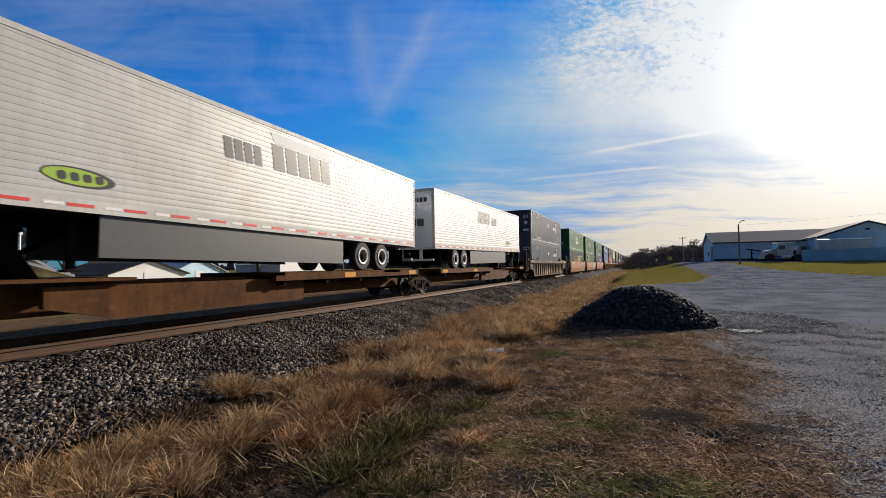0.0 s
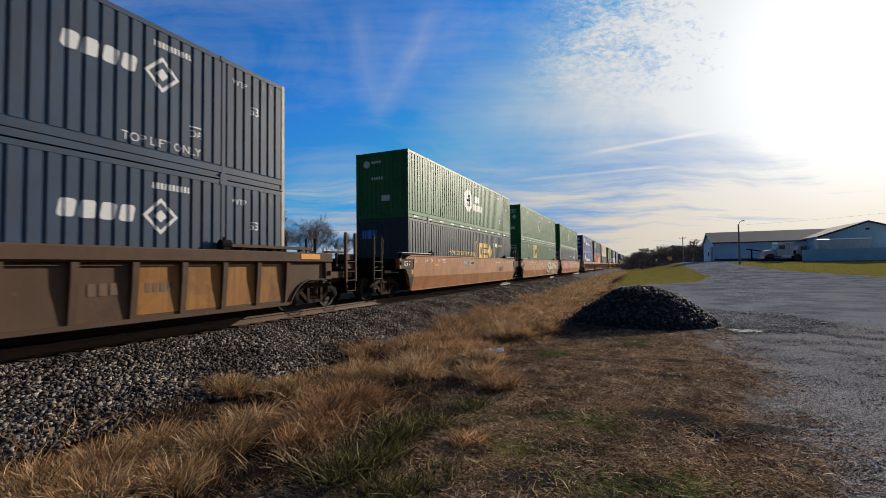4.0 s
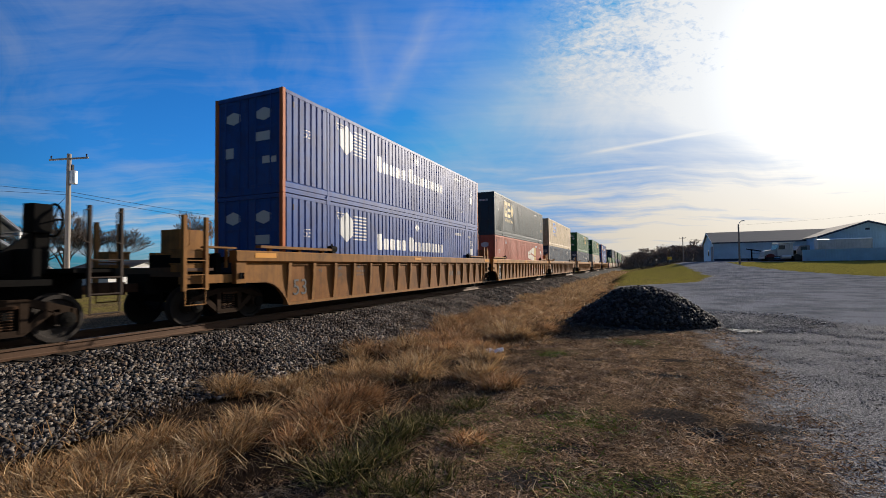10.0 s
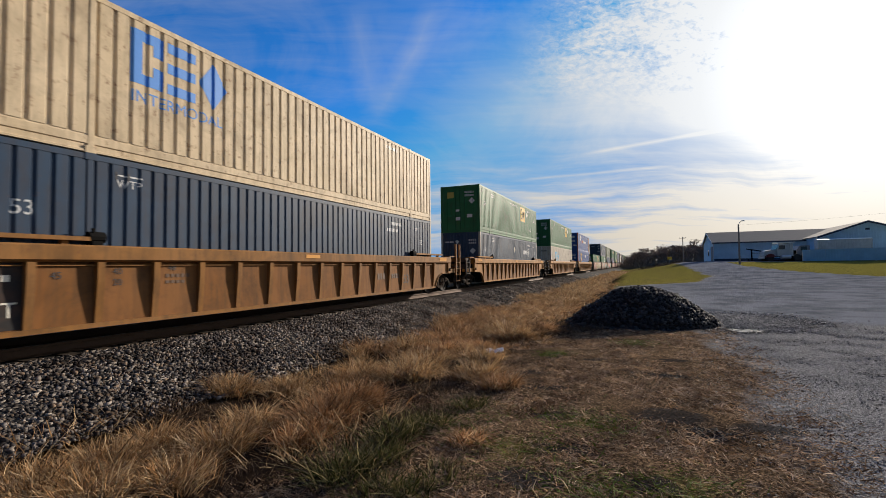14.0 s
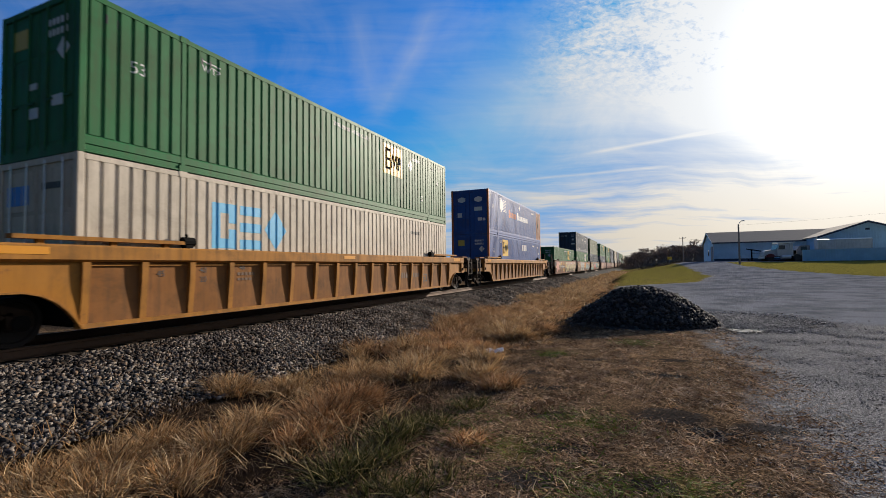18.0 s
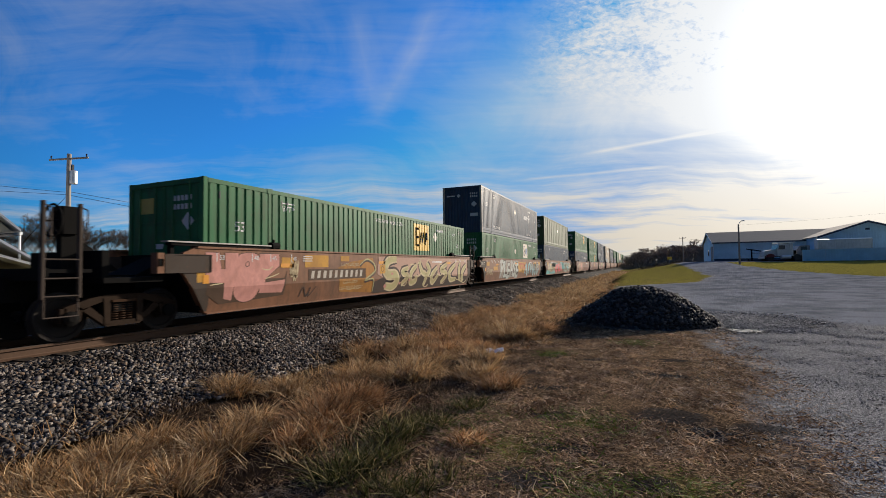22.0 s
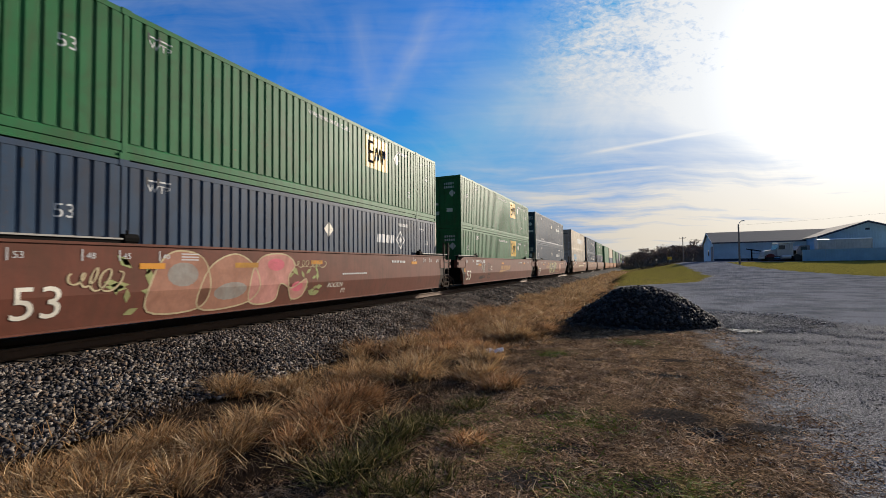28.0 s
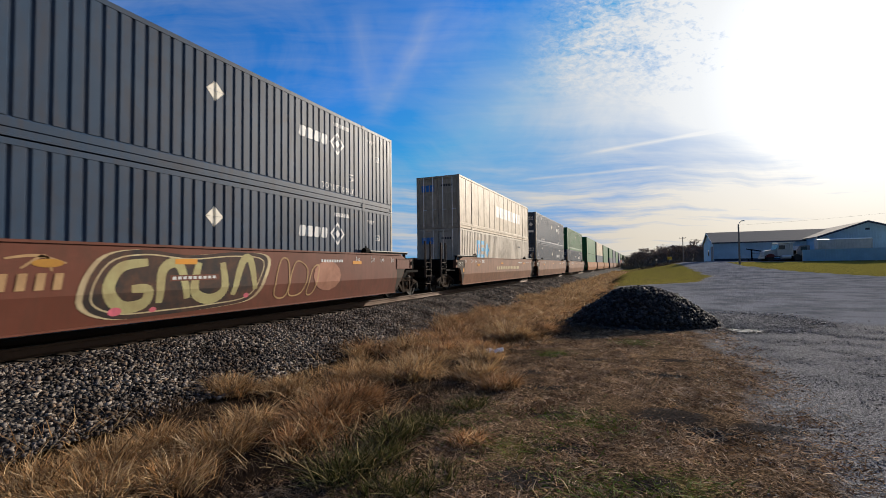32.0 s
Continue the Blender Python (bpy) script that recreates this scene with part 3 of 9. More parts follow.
def build_ballast():
    prof = [(-4.15, -0.70), (-3.6, -0.60), (-2.9, -0.43), (-2.2, -0.27), (-1.75, -0.20), (-1.35, -0.19), (-0.9, -0.20), (0, -0.20), (0.9, -0.20), (1.35, -0.19), (1.75, -0.20), (2.9, -0.45), (4.15, -0.70)]
    ys = np.concatenate([np.arange(-60, 0, 4.0), np.arange(0, 40, 0.35), np.arange(40, 120, 2.0), [140, 180, 250, 400, 700, 1200]])
    V = []
    for y in ys:
        for k, (x, z) in enumerate(prof):
            w = 0.05 * noise.noise((x * 1.1, y * 0.8, 0)) + 0.03 * noise.noise((x * 3, y * 2.5, 3))
            V.append((TRACK - x + (0.25 * noise.noise((y * 0.35, 7, k > 6)) if k in (0, 1, 11, 12) else 0), y, z + (w if abs(x) > 1.4 else 0.3 * w)))
    n = len(prof)
    i = np.arange(len(ys) * n).reshape(len(ys), n)
    q = np.stack([i[:-1, :-1], i[1:, :-1], i[1:, 1:], i[:-1, 1:]], -1).reshape(-1, 4)
    me = big_mesh("ballast_bed", np.array(V), q, ballast_material())
    return tagged(new("ballast_bed", me), "grey crushed stone ballast bed sloping to a ditch", "ballast", kind="structure")


build_ballast()


def bed_z(x):
    d = np.abs(np.asarray(x) - TRACK)
    return np.interp(d, [0, 1.75, 2.2, 2.9, 3.6, 4.15, 4.6], [-0.20, -0.20, -0.27, -0.43, -0.60, -0.70, -0.76])


def strew(name, label, x, y, z, size, mat, flatten=0.75, category="stones"):
    m = len(x)
    s = size[:, None] * (0.7 + 0.6 * np.random.rand(m, 3))
    v, f = scatter(STONES, STONE_F, np.stack([x, y, z], -1), s * np.array([1, 1, flatten]), turns(m))
    return tagged(new(name, big_mesh(name, v, f, mat)), label, category, kind="stuff")


def loose_stones():
    rs = np.random.RandomState(4)
    # near slope, thick
    n = 42000
    y = 0.5 + 21.5 * rs.rand(n) ** 1.25
    x = TRACK + 1.2 + 3.05 * rs.rand(n)
    keep = rs.rand(n) < np.interp(x, [TRACK + 1.2, TRACK + 3.6, TRACK + 4.25], [1, 1, 0.25])
    x, y = x[keep], y[keep]
    strew("ballast_stones", "loose angular grey ballast stones on the slope", x, y, bed_z(x) + 0.012, 0.018 + 0.026 * rs.rand(len(x)) ** 1.5, STONE, 0.7)
    n = 7000
    y = 0.5 - 9 * rs.rand(n)
    x = TRACK + 1.2 + 3.0 * rs.rand(n)
    strew("ballast_stones", "loose angular grey ballast stones beside the rails", x, y, bed_z(x) + 0.012, 0.022 + 0.022 * rs.rand(n), STONE, 0.75)
    n = 7000
    y = 21.5 + 40 * rs.rand(n)
    x = TRACK + 1.3 + 2.8 * rs.rand(n)
    strew("ballast_stones", "loose grey ballast stones further along the slope", x, y, bed_z(x) + 0.01, 0.04 + 0.025 * rs.rand(n), STONE)
    # fine chips on the gravel verge
    n = 52000
    y = 2.2 + 12 * rs.rand(n) ** 1.8
    x = 0.7 + 6.3 * rs.rand(n)
    keep = rs.rand(n) < np.interp(x, [0.7, 1.9, 7.0], [0.25, 1, 1])
    x, y = x[keep], y[keep]
    n = len(x)
    strew("gravel_chips", "fine grey gravel chips strewn on the verge", x, y, level(x, y) + 0.001, (0.0035 + 0.0075 * rs.rand(n) ** 3) * (1 + y / 22), CHIP, 0.5)
    n = 8500
    x, y = 2.7 + 0.85 * rs.randn(n), 15.7 + 1.1 * rs.randn(n)
    strew("gravel_chips", "dark gravel spread beside the heap", x, y, level(x, y) + 0.004, 0.012 + 0.018 * rs.rand(n), CHIP, 0.6)
    for cx, cy, r, k in ((0.25, 5.7, 0.40, 700), (0.6, 5.3, 0.3, 300), (1.15, 5.6, 0.35, 300), (0.3, 7.75, 0.35, 200), (0.5, 8.9, 0.4, 160)):
        x, y = cx + r * rs.randn(k), cy + 0.42 * r * rs.randn(k)
        strew("gravel_chips", "patch of dark gravel on thin turf", x, y, level(x, y) + 0.002, (0.0035 + 0.006 * rs.rand(k)) * (1 + cy / 20), DARK_STONE, 0.6)


loose_stones()


def gravel_heap():
    cx, cy = -0.05, 14.6
    th = thing("gravel_heap", "heap of dark crushed stone dumped on the verge", "gravel heap", at=(cx, cy, float(level(cx, cy)) - 0.03))

    def h(u, v):
        r = np.sqrt(((u - 0.12) / np.where(u > 0.12, 1.95, 2.2)) ** 2 + (v / 1.8) ** 2)
        cone = np.clip(1 - r, 0, 1)
        top = 1.02 - 0.10 * np.clip(u, -1, 1) - 0.05 * u * u
        blend = 0.5 * (1.50 * cone ** 0.95 + top - np.sqrt((1.50 * cone ** 0.95 - top) ** 2 + 0.03))
        return np.clip(blend + 0.012, 0, 2) * np.clip(cone * 12, 0, 1) + (0.03 * np.sin(u * 3 + 1) + 0.02 * np.sin(u * 7 + v * 5)) * cone

    a = np.linspace(-2.1, 2.1, 46)
    b = np.linspace(-1.9, 1.9, 40)
    U, W = np.meshgrid(a, b)
    Z = h(U, W)
    i = np.arange(U.size).reshape(U.shape)
    q = np.stack([i[:-1, :-1], i[:-1, 1:], i[1:, 1:], i[1:, :-1]], -1).reshape(-1, 4)
    dark = plain("heap_core", (0.04, 0.038, 0.037), 0.85, 0.0, 0.5, 16.0)
    part("mound", big_mesh("mound", np.stack([U, W, Z - 0.02], -1).reshape(-1, 3), q, dark, True), dark, th)
    rs = np.random.RandomState(9)
    n = 8000
    u, v = 2.15 * (2 * rs.rand(n) - 1), 1.95 * (2 * rs.rand(n) - 1)
    keep = (u / 2.15) ** 2 + (v / 1.95) ** 2 < 1
    u, v = u[keep], v[keep]
    n = len(u)
    s = (0.026 + 0.036 * rs.rand(n, 1) ** 1.5) * (0.7 + 0.6 * rs.rand(n, 3))
    vv, f = scatter(STONES, STONE_F, np.stack([u, v, h(u, v) + 0.008], -1), s, turns(n))
    st = part("stone_cover", big_mesh("stone_cover", vv, f, DARK_STONE), DARK_STONE, th)
    st["kind"] = "stuff"


gravel_heap()


def puddle():
    me = MB()
    o = [(0.36 * math.cos(t) * (1 + 0.2 * math.sin(3 * t)), 0.34 * math.sin(t) * (1 + 0.25 * math.cos(2 * t))) for t in (2 * math.pi * k / 22 for k in range(22))]
    me.prism(o, -0.01, 0.0, "z")
    m, N = material("still_water")
    co = N.add("ShaderNodeTexCoord").outputs["Object"]
    finish(N, m, rgb((0.03, 0.03, 0.03)), 0.04, 0.0, N.noise(co, 9.0), 0.001, 0.2, 0.8)
    ob = new("puddle", me.mesh("puddle"))
    ob.data.materials.append(m)
    ob.location = (2.35, 13.4, float(level(2.35, 13.4)) + 0.010)
    tagged(ob, "small shallow puddle shining on the gravel", "puddle", kind="structure")


puddle()


KINKS = np.random.RandomState(3)


def blades(px, py, pz, h, w, lean, turn, bend, seg=3):
    """Tapered, bending grass blades as one array."""
    n = len(px)
    t = np.linspace(0, 1, seg + 1)
    r = lean[:, None] * t + bend[:, None] * t ** 2
    up = t * np.sqrt(np.clip(1 - 0.45 * np.minimum(1, lean + bend)[:, None] * t, 0.2, 1))
    kink = np.cumsum(KINKS.randn(n, seg + 1) * (0.34 / seg), 1) * (t > 0)
    cx = px[:, None] + (np.cos(turn)[:, None] * r - np.sin(turn)[:, None] * kink) * h[:, None]
    cy = py[:, None] + (np.sin(turn)[:, None] * r + np.cos(turn)[:, None] * kink) * h[:, None]
    cz = pz[:, None] + up * h[:, None]
    face = turn + 0.5 + 2.1 * np.mod(px * 91.7 + py * 57.3, 1.0)
    sx, sy = -np.sin(face), np.cos(face)
    half = w[:, None] * (1 - 0.75 * t ** 1.6) * 0.5
    L = np.stack([cx - sx[:, None] * half, cy - sy[:, None] * half, cz], -1)
    R = np.stack([cx + sx[:, None] * half, cy + sy[:, None] * half, cz], -1)
    v = np.stack([L, R], 2).reshape(n, -1, 3)
    k = 2 * (seg + 1)
    q = np.array([[2 * i, 2 * i + 1, 2 * i + 3, 2 * i + 2] for i in range(seg)])
    f = q[None] + (np.arange(n) * k)[:, None, None]
    return v.reshape(-1, 3), f.reshape(-1, 4)


def grass_lumps(x, y):
    """Where the tall grass stands thick: 0 to 1."""
    return np.array([0.5 + 0.5 * noise.noise((a * 0.75, b * 0.55, 2.0)) + 0.3 * noise.noise((a * 1.9, b * 1.5, 8.0)) for a, b in zip(x, y)])


# hollows bare of tall grass, filled dark in place of shade: x, y, radius
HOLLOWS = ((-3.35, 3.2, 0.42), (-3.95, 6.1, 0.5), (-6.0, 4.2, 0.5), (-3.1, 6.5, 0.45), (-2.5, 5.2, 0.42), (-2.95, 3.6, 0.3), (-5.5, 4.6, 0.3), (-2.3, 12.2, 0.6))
# the big tufts: x, y, height, radius
TUFTS = ((-5.1, 2.3, 0.46, 0.40), (-4.5, 2.5, 0.44, 0.36), (-5.05, 2.95, 0.40, 0.36), (-4.4, 3.75, 0.50, 0.34), (-4.15, 3.0, 0.42, 0.3), (-5.2, 3.5, 0.38, 0.34), (-6.1, 5.4, 0.36, 0.34), (-5.5, 6.0, 0.36, 0.34), (-4.65, 4.4, 0.42, 0.34), (-4.0, 7.5, 0.50, 0.45), (-4.8, 7.1, 0.48, 0.42), (-4.1, 8.4, 0.50, 0.45), (-5.2, 9.9, 0.5, 0.5), (-2.6, 7.3, 0.42, 0.34), (-3.0, 8.7, 0.42, 0.36), (-3.2, 11.8, 0.55, 0.5), (-3.7, 13.2, 0.55, 0.5))
REDDISH = ((-3.85, 4.85, 0.50, 0.42), (-3.95, 5.55, 0.52, 0.44), (-3.6, 4.15, 0.38, 0.3), (-2.0, 6.6, 0.36, 0.28), (-1.65, 4.35, 0.22, 0.18), (-4.6, 10.9, 0.5, 0.5), (-4.3, 9.6, 0.5, 0.5), (-2.7, 12.6, 0.5, 0.4))
GREENISH = ((-2.5, 3.4, 0.42, 0.28), (-2.35, 3.75, 0.36, 0.26), (-2.55, 4.4, 0.40, 0.28), (-2.3, 4.8, 0.30, 0.24), (-1.6, 3.5, 0.16, 0.3), (-1.95, 3.2, 0.24, 0.24), (-1.7, 3.2, 0.2, 0.2), (-2.1, 5.6, 0.24, 0.25))


def tall_grass():
    rs = np.random.RandomState(11)

    def hollow(x, y):
        k = np.zeros(len(x))
        for a, b, r in HOLLOWS:
            k = np.maximum(k, np.exp(-(((x - a) ** 2 + (y - b) ** 2) / (r * r)) ** 2))
        return k

    def foot(x, y):
        return np.where(x < TRACK + 4.4, bed_z(x), level(x, y)) - 0.02

    def tuft(name, label, places, per, width, mat, seg=5):
        """Dense bunches whose blades rise, spread and droop every way, with a skirt of broken ones."""
        P = np.array(places)
        i = np.repeat(np.arange(len(P)), [int(per * (r / 0.35) ** 2) for r in P[:, 3]])
        m = len(i)
        a = rs.rand(m) * 2 * np.pi
        d = np.sqrt(rs.rand(m)) * P[i, 3] * (0.75 + 0.5 * rs.rand(m))
        bx, by = P[i, 0] + np.cos(a) * d, P[i, 1] + np.sin(a) * d
        ht = P[i, 2] * (0.30 + 0.62 * rs.rand(m)) * (1.15 - 0.45 * d / P[i, 3])
        turn = np.where(rs.rand(m) < 0.55, a + 0.6 * rs.randn(m), rs.rand(m) * 6.28)
        lie = rs.rand(m) < 0.16
        lean = np.where(lie, 1.3 + 0.8 * rs.rand(m), 0.05 + 0.70 * rs.rand(m))
        v, f = blades(bx, by, foot(bx, by), ht, width * (0.5 + rs.rand(m)) * (1 + by / 16), lean, turn, 0.05 + 0.9 * rs.rand(m) ** 2, seg)
        tagged(new(name, big_mesh(name, v, f, mat)), label, "grass", kind="stuff")

    def patch(name, label, n_t, y0, y1, x0, x1, per, hh, ww, mat, power=1.3, seg=3, fat=0.13, bare=0.28):
        ty = y0 + (y1 - y0) * rs.rand(n_t) ** power
        tx = x0 + (x1 - x0) * rs.rand(n_t)
        dens = grass_lumps(tx, ty)
        side = np.interp(tx, [x0, x0 + 0.5, x1 - 1.4, x1], [0.25, 1, 0.9, 0.25])
        keep = rs.rand(n_t) < np.clip((dens - bare) * 5.0, 0.02, 1) * side * (1 - 0.95 * hollow(tx, ty))
        tx, ty, dens = tx[keep], ty[keep], dens[keep]
        n = len(tx)
        tall = hh * (0.45 + 0.55 * rs.rand(n)) * (0.55 + 0.7 * np.clip(dens, 0, 1)) * np.interp(tx, [x1 - 1.8, x1], [1, 0.4])
        sway = rs.rand(n) * 6.28
        i = np.repeat(np.arange(n), per)
        m = len(i)
        a = rs.rand(m) * 2 * np.pi
        d = np.abs(rs.randn(m)) * fat
        bx, by = tx[i] + np.cos(a) * d, ty[i] + np.sin(a) * d
        ht = tall[i] * (0.5 + 0.6 * rs.rand(m))
        turn = np.where(rs.rand(m) < 0.7, a, sway[i]) + rs.randn(m) * 0.6
        v, f = blades(bx, by, foot(bx, by), ht, ww * (0.6 + 0.8 * rs.rand(m)) * (1 + ty[i] / 22), 0.1 + 0.9 * rs.rand(m) ** 1.2, turn, 0.1 + 0.9 * rs.rand(m) ** 2, seg)
        return tagged(new(name, big_mesh(name, v, f, mat)), label, "grass", kind="stuff")

    tuft("dry_grass", "big drooping tufts of dry straw-coloured winter grass", TUFTS, 1050, 0.0095, STRAW, 4)
    tuft("dry_grass", "thick russet tufts of dead grass in the ditch", REDDISH, 1000, 0.0095, RUSSET, 4)
    tuft("green_grass", "green and straw winter grass tufts", GREENISH, 600, 0.0100, GREEN, 4)
    # dark blades fill the hollows to stand for shade between the tufts
    tuft("dead_weeds", "low dark grass in the hollows, coloured as the shade between tufts", [(a, b, 0.16, r) for a, b, r in HOLLOWS], 420, 0.011, DEADWEED, 3)
    patch("dry_grass", "loose tufts of dry straw-coloured grass in the ditch", 210, 2.2, 15, -6.3, -2.0, 70, 0.40, 0.0095, STRAW, 1.25, 4, 0.15, 0.46)
    patch("dry_grass", "thin single stems of dry grass between the tufts", 460, 1.6, 15, -6.6, -1.4, 9, 0.42, 0.0090, STRAW, 1.35, 4, 0.12, 0.42)
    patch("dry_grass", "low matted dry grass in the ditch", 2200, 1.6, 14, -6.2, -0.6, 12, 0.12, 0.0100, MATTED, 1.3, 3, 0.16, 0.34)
    patch("dry_grass", "russet dry grass along the foot of the ballast", 700, 9, 24, -6.2, -2.4, 70, 0.46, 0.0100, RUSSET, 1.1, 3, 0.18, 0.34)
    patch("dry_grass", "tall dry grass along the foot of the ballast", 800, 13, 46, -6.3, -2.2, 70, 0.48, 0.012, STRAW, 1.2, 3, 0.20, 0.36)
    patch("dry_grass", "thin dry grass further along the ditch", 1000, 13, 46, -6.3, -1.8, 24, 0.26, 0.011, RUSSET, 1.2, 3, 0.16, 0.15)
    patch("dry_grass", "far fringe of dry grass beside the track", 1100, 44, 130, -6.2, -3.2, 16, 0.60, 0.02, STRAW, 1.2, 2, 0.2, 0.2)
    patch("dead_weeds", "dark dead weed stems at the foot of the gravel heap", 70, 11.9, 14.0, -3.0, -0.9, 26, 0.55, 0.012, DEADWEED, 1.0, 3, 0.12, 0.0)
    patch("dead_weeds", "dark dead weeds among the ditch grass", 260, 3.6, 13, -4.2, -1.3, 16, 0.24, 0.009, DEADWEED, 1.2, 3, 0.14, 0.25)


tall_grass()


def short_turf():
    rs = np.random.RandomState(12)

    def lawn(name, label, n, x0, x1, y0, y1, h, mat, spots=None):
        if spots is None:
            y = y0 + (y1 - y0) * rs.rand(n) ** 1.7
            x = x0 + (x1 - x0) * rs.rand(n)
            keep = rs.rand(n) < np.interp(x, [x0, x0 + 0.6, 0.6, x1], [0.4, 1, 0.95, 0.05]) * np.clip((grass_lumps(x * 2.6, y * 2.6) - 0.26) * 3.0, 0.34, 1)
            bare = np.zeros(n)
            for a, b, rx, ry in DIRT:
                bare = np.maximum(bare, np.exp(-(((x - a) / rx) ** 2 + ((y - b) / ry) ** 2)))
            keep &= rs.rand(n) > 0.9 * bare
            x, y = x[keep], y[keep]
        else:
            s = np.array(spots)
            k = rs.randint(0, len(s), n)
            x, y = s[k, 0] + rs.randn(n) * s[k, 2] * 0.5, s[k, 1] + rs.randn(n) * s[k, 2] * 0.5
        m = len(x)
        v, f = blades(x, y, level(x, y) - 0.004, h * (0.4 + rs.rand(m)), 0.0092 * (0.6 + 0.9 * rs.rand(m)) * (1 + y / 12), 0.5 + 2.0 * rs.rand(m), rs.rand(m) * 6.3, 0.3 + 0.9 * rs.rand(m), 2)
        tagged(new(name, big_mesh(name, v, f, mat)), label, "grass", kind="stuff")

    lawn("turf", "short flattened dry turf on the verge", 240000, -3.3, 2.1, 2.6, 15, 0.034, TURF)
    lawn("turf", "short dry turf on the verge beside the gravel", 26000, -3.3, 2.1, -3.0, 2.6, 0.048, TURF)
    lawn("green_turf", "green shoots in the dry turf", 3200, 0, 0, 0, 0, 0.055, SHOOT, [(-0.15, 10.7, 0.5), (-1.7, 9.2, 0.3), (-0.6, 5.2, 0.5), (-1.2, 4.3, 0.7), (-2.1, 5.0, 0.8), (0.3, 3.9, 0.4), (-0.3, 3.6, 0.5)])


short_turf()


def litter():
    me = MB()
    rs = random.Random(5)
    g = [[(0.17 * (i - 3) / 3 + rs.uniform(-.015, .015), 0.10 * (j - 2) / 2 + rs.uniform(-.015, .015), 0.05 + rs.uniform(-0.03, 0.045)) for i in range(7)] for j in range(5)]
    me.add([p for r in g for p in r], [(j * 7 + i, j * 7 + i + 1, j * 7 + i + 8, j * 7 + i + 7) for j in range(4) for i in range(6)])
    data = me.mesh("litter", True)
    data.materials.append(plain("crumpled_paper", (0.88, 0.82, 0.78), 0.6, 0.0, 0.15, 20.0))
    ob = new("litter", data)
    ob.modifiers.new("thickness", "SOLIDIFY").thickness = 0.004
    ob.matrix_basis = pose(-2.79, 9.0, float(level(-2.79, 9.0)) + 0.12, 8, -6, 20)
    tagged(ob, "crumpled pale paper litter caught in the grass", "litter")


litter()


def track():
    th = thing("railway_track", "single railway track with rusty rails on timber ties", "railway track", kind="structure", at=(TRACK, 0, 0))
    prof = [(-0.075, -0.185), (0.075, -0.185), (0.075, -0.172), (0.02, -0.155), (0.009, -0.14), (0.009, -0.05), (0.036, -0.038), (0.036, -0.004), (0.03, 0.0), (-0.03, 0.0), (-0.036, -0.004), (-0.036, -0.038), (-0.009, -0.05), (-0.009, -0.14), (-0.02, -0.155), (-0.075, -0.172)]
    for s in (-0.7535, 0.7535):
        part("rail", MB().prism([(s + x, z) for x, z in prof], -60, 1200, "y"), plain("rail_rust", (0.085, 0.046, 0.026), 0.7, 0.3, 0.35, 15.0), th, "brown rusty steel rail")
        part("rail_head", MB().box(s - 0.029, s + 0.029, -60, 1200, 0.0, 0.003), RAIL_TOP, th, "bright worn running surface")
    tie = shared("tie", lambda: MB().box(-1.3, 1.3, -0.115, 0.115, -0.36, -0.172, 0.012))
    wood = plain("tie_timber", (0.035, 0.027, 0.021), 0.9, 0.0, 0.4, 10.0)
    for k in range(110):
        part("tie", tie, wood, th, m=Matrix.Translation((0.03 * math.sin(k * 2.3), -4 + 0.54 * k, 0)))


track()
# ---- markings laid on a surface ----


def lay(polys, surf, cuts, proud=0.004, side=1, crease=None):
    """Flat shapes (y, z) laid on a side wall: cut along the wall's folds and pushed onto them."""
    bm = bmesh.new()
    for p in polys:
        vs = [bm.verts.new((0, y, z)) for y, z in p]
        try:
            bm.faces.new(vs)
        except ValueError:
            pass
    if bm.verts:
        lo, hi = min(v.co.y for v in bm.verts), max(v.co.y for v in bm.verts)
        for c in cuts:
            if lo < c < hi:
                bmesh.ops.bisect_plane(bm, geom=bm.verts[:] + bm.edges[:] + bm.faces[:], plane_co=(0, c, 0), plane_no=(0, 1, 0), dist=1e-5)
    bmesh.ops.remove_doubles(bm, verts=bm.verts[:], dist=1e-4)
    if crease:
        bmesh.ops.bisect_plane(bm, geom=bm.verts[:] + bm.edges[:] + bm.faces[:], plane_co=(0, 0, crease[0]), plane_no=(0, 0, 1), dist=1e-5)
    for v in bm.verts:
        v.co.x = side * (surf(v.co.y) + proud - (crease[1] * max(0.0, crease[0] - v.co.z) if crease else 0.0))
    for f in bm.faces:
        f.normal_update()
        if f.normal.x * side < 0:
            f.normal_flip()
    me = bpy.data.meshes.new("marking")
    bm.to_mesh(me)
    bm.free()
    return me


def oblong(y0, y1, z0, z1, slant=0.0, r=0.0):
    if r <= 0:
        return [(y0, z0), (y1, z0), (y1 + slant, z1), (y0 + slant, z1)]
    o = []
    for cy, cz, a in ((y1 - r, z0 + r, -90), (y1 - r, z1 - r, 0), (y0 + r, z1 - r, 90), (y0 + r, z0 + r, 180)):
        for k in range(4):
            t = radians(a + 30 * k)
            o.append((cy + r * math.cos(t) + slant * (cz - z0) / (z1 - z0), cz + r * math.sin(t)))
    return o


def diamond(y, z, r):
    return [(y - r, z), (y, z - r), (y + r, z), (y, z + r)]


def band(p, q, w):
    """A stroke of width w between two points."""
    d = Vector((q[0] - p[0], q[1] - p[1]))
    n = Vector((-d.y, d.x)).normalized() * (w / 2)
    return [(p[0] - n.x, p[1] - n.y), (q[0] - n.x, q[1] - n.y), (q[0] + n.x, q[1] + n.y), (p[0] + n.x, p[1] + n.y)]


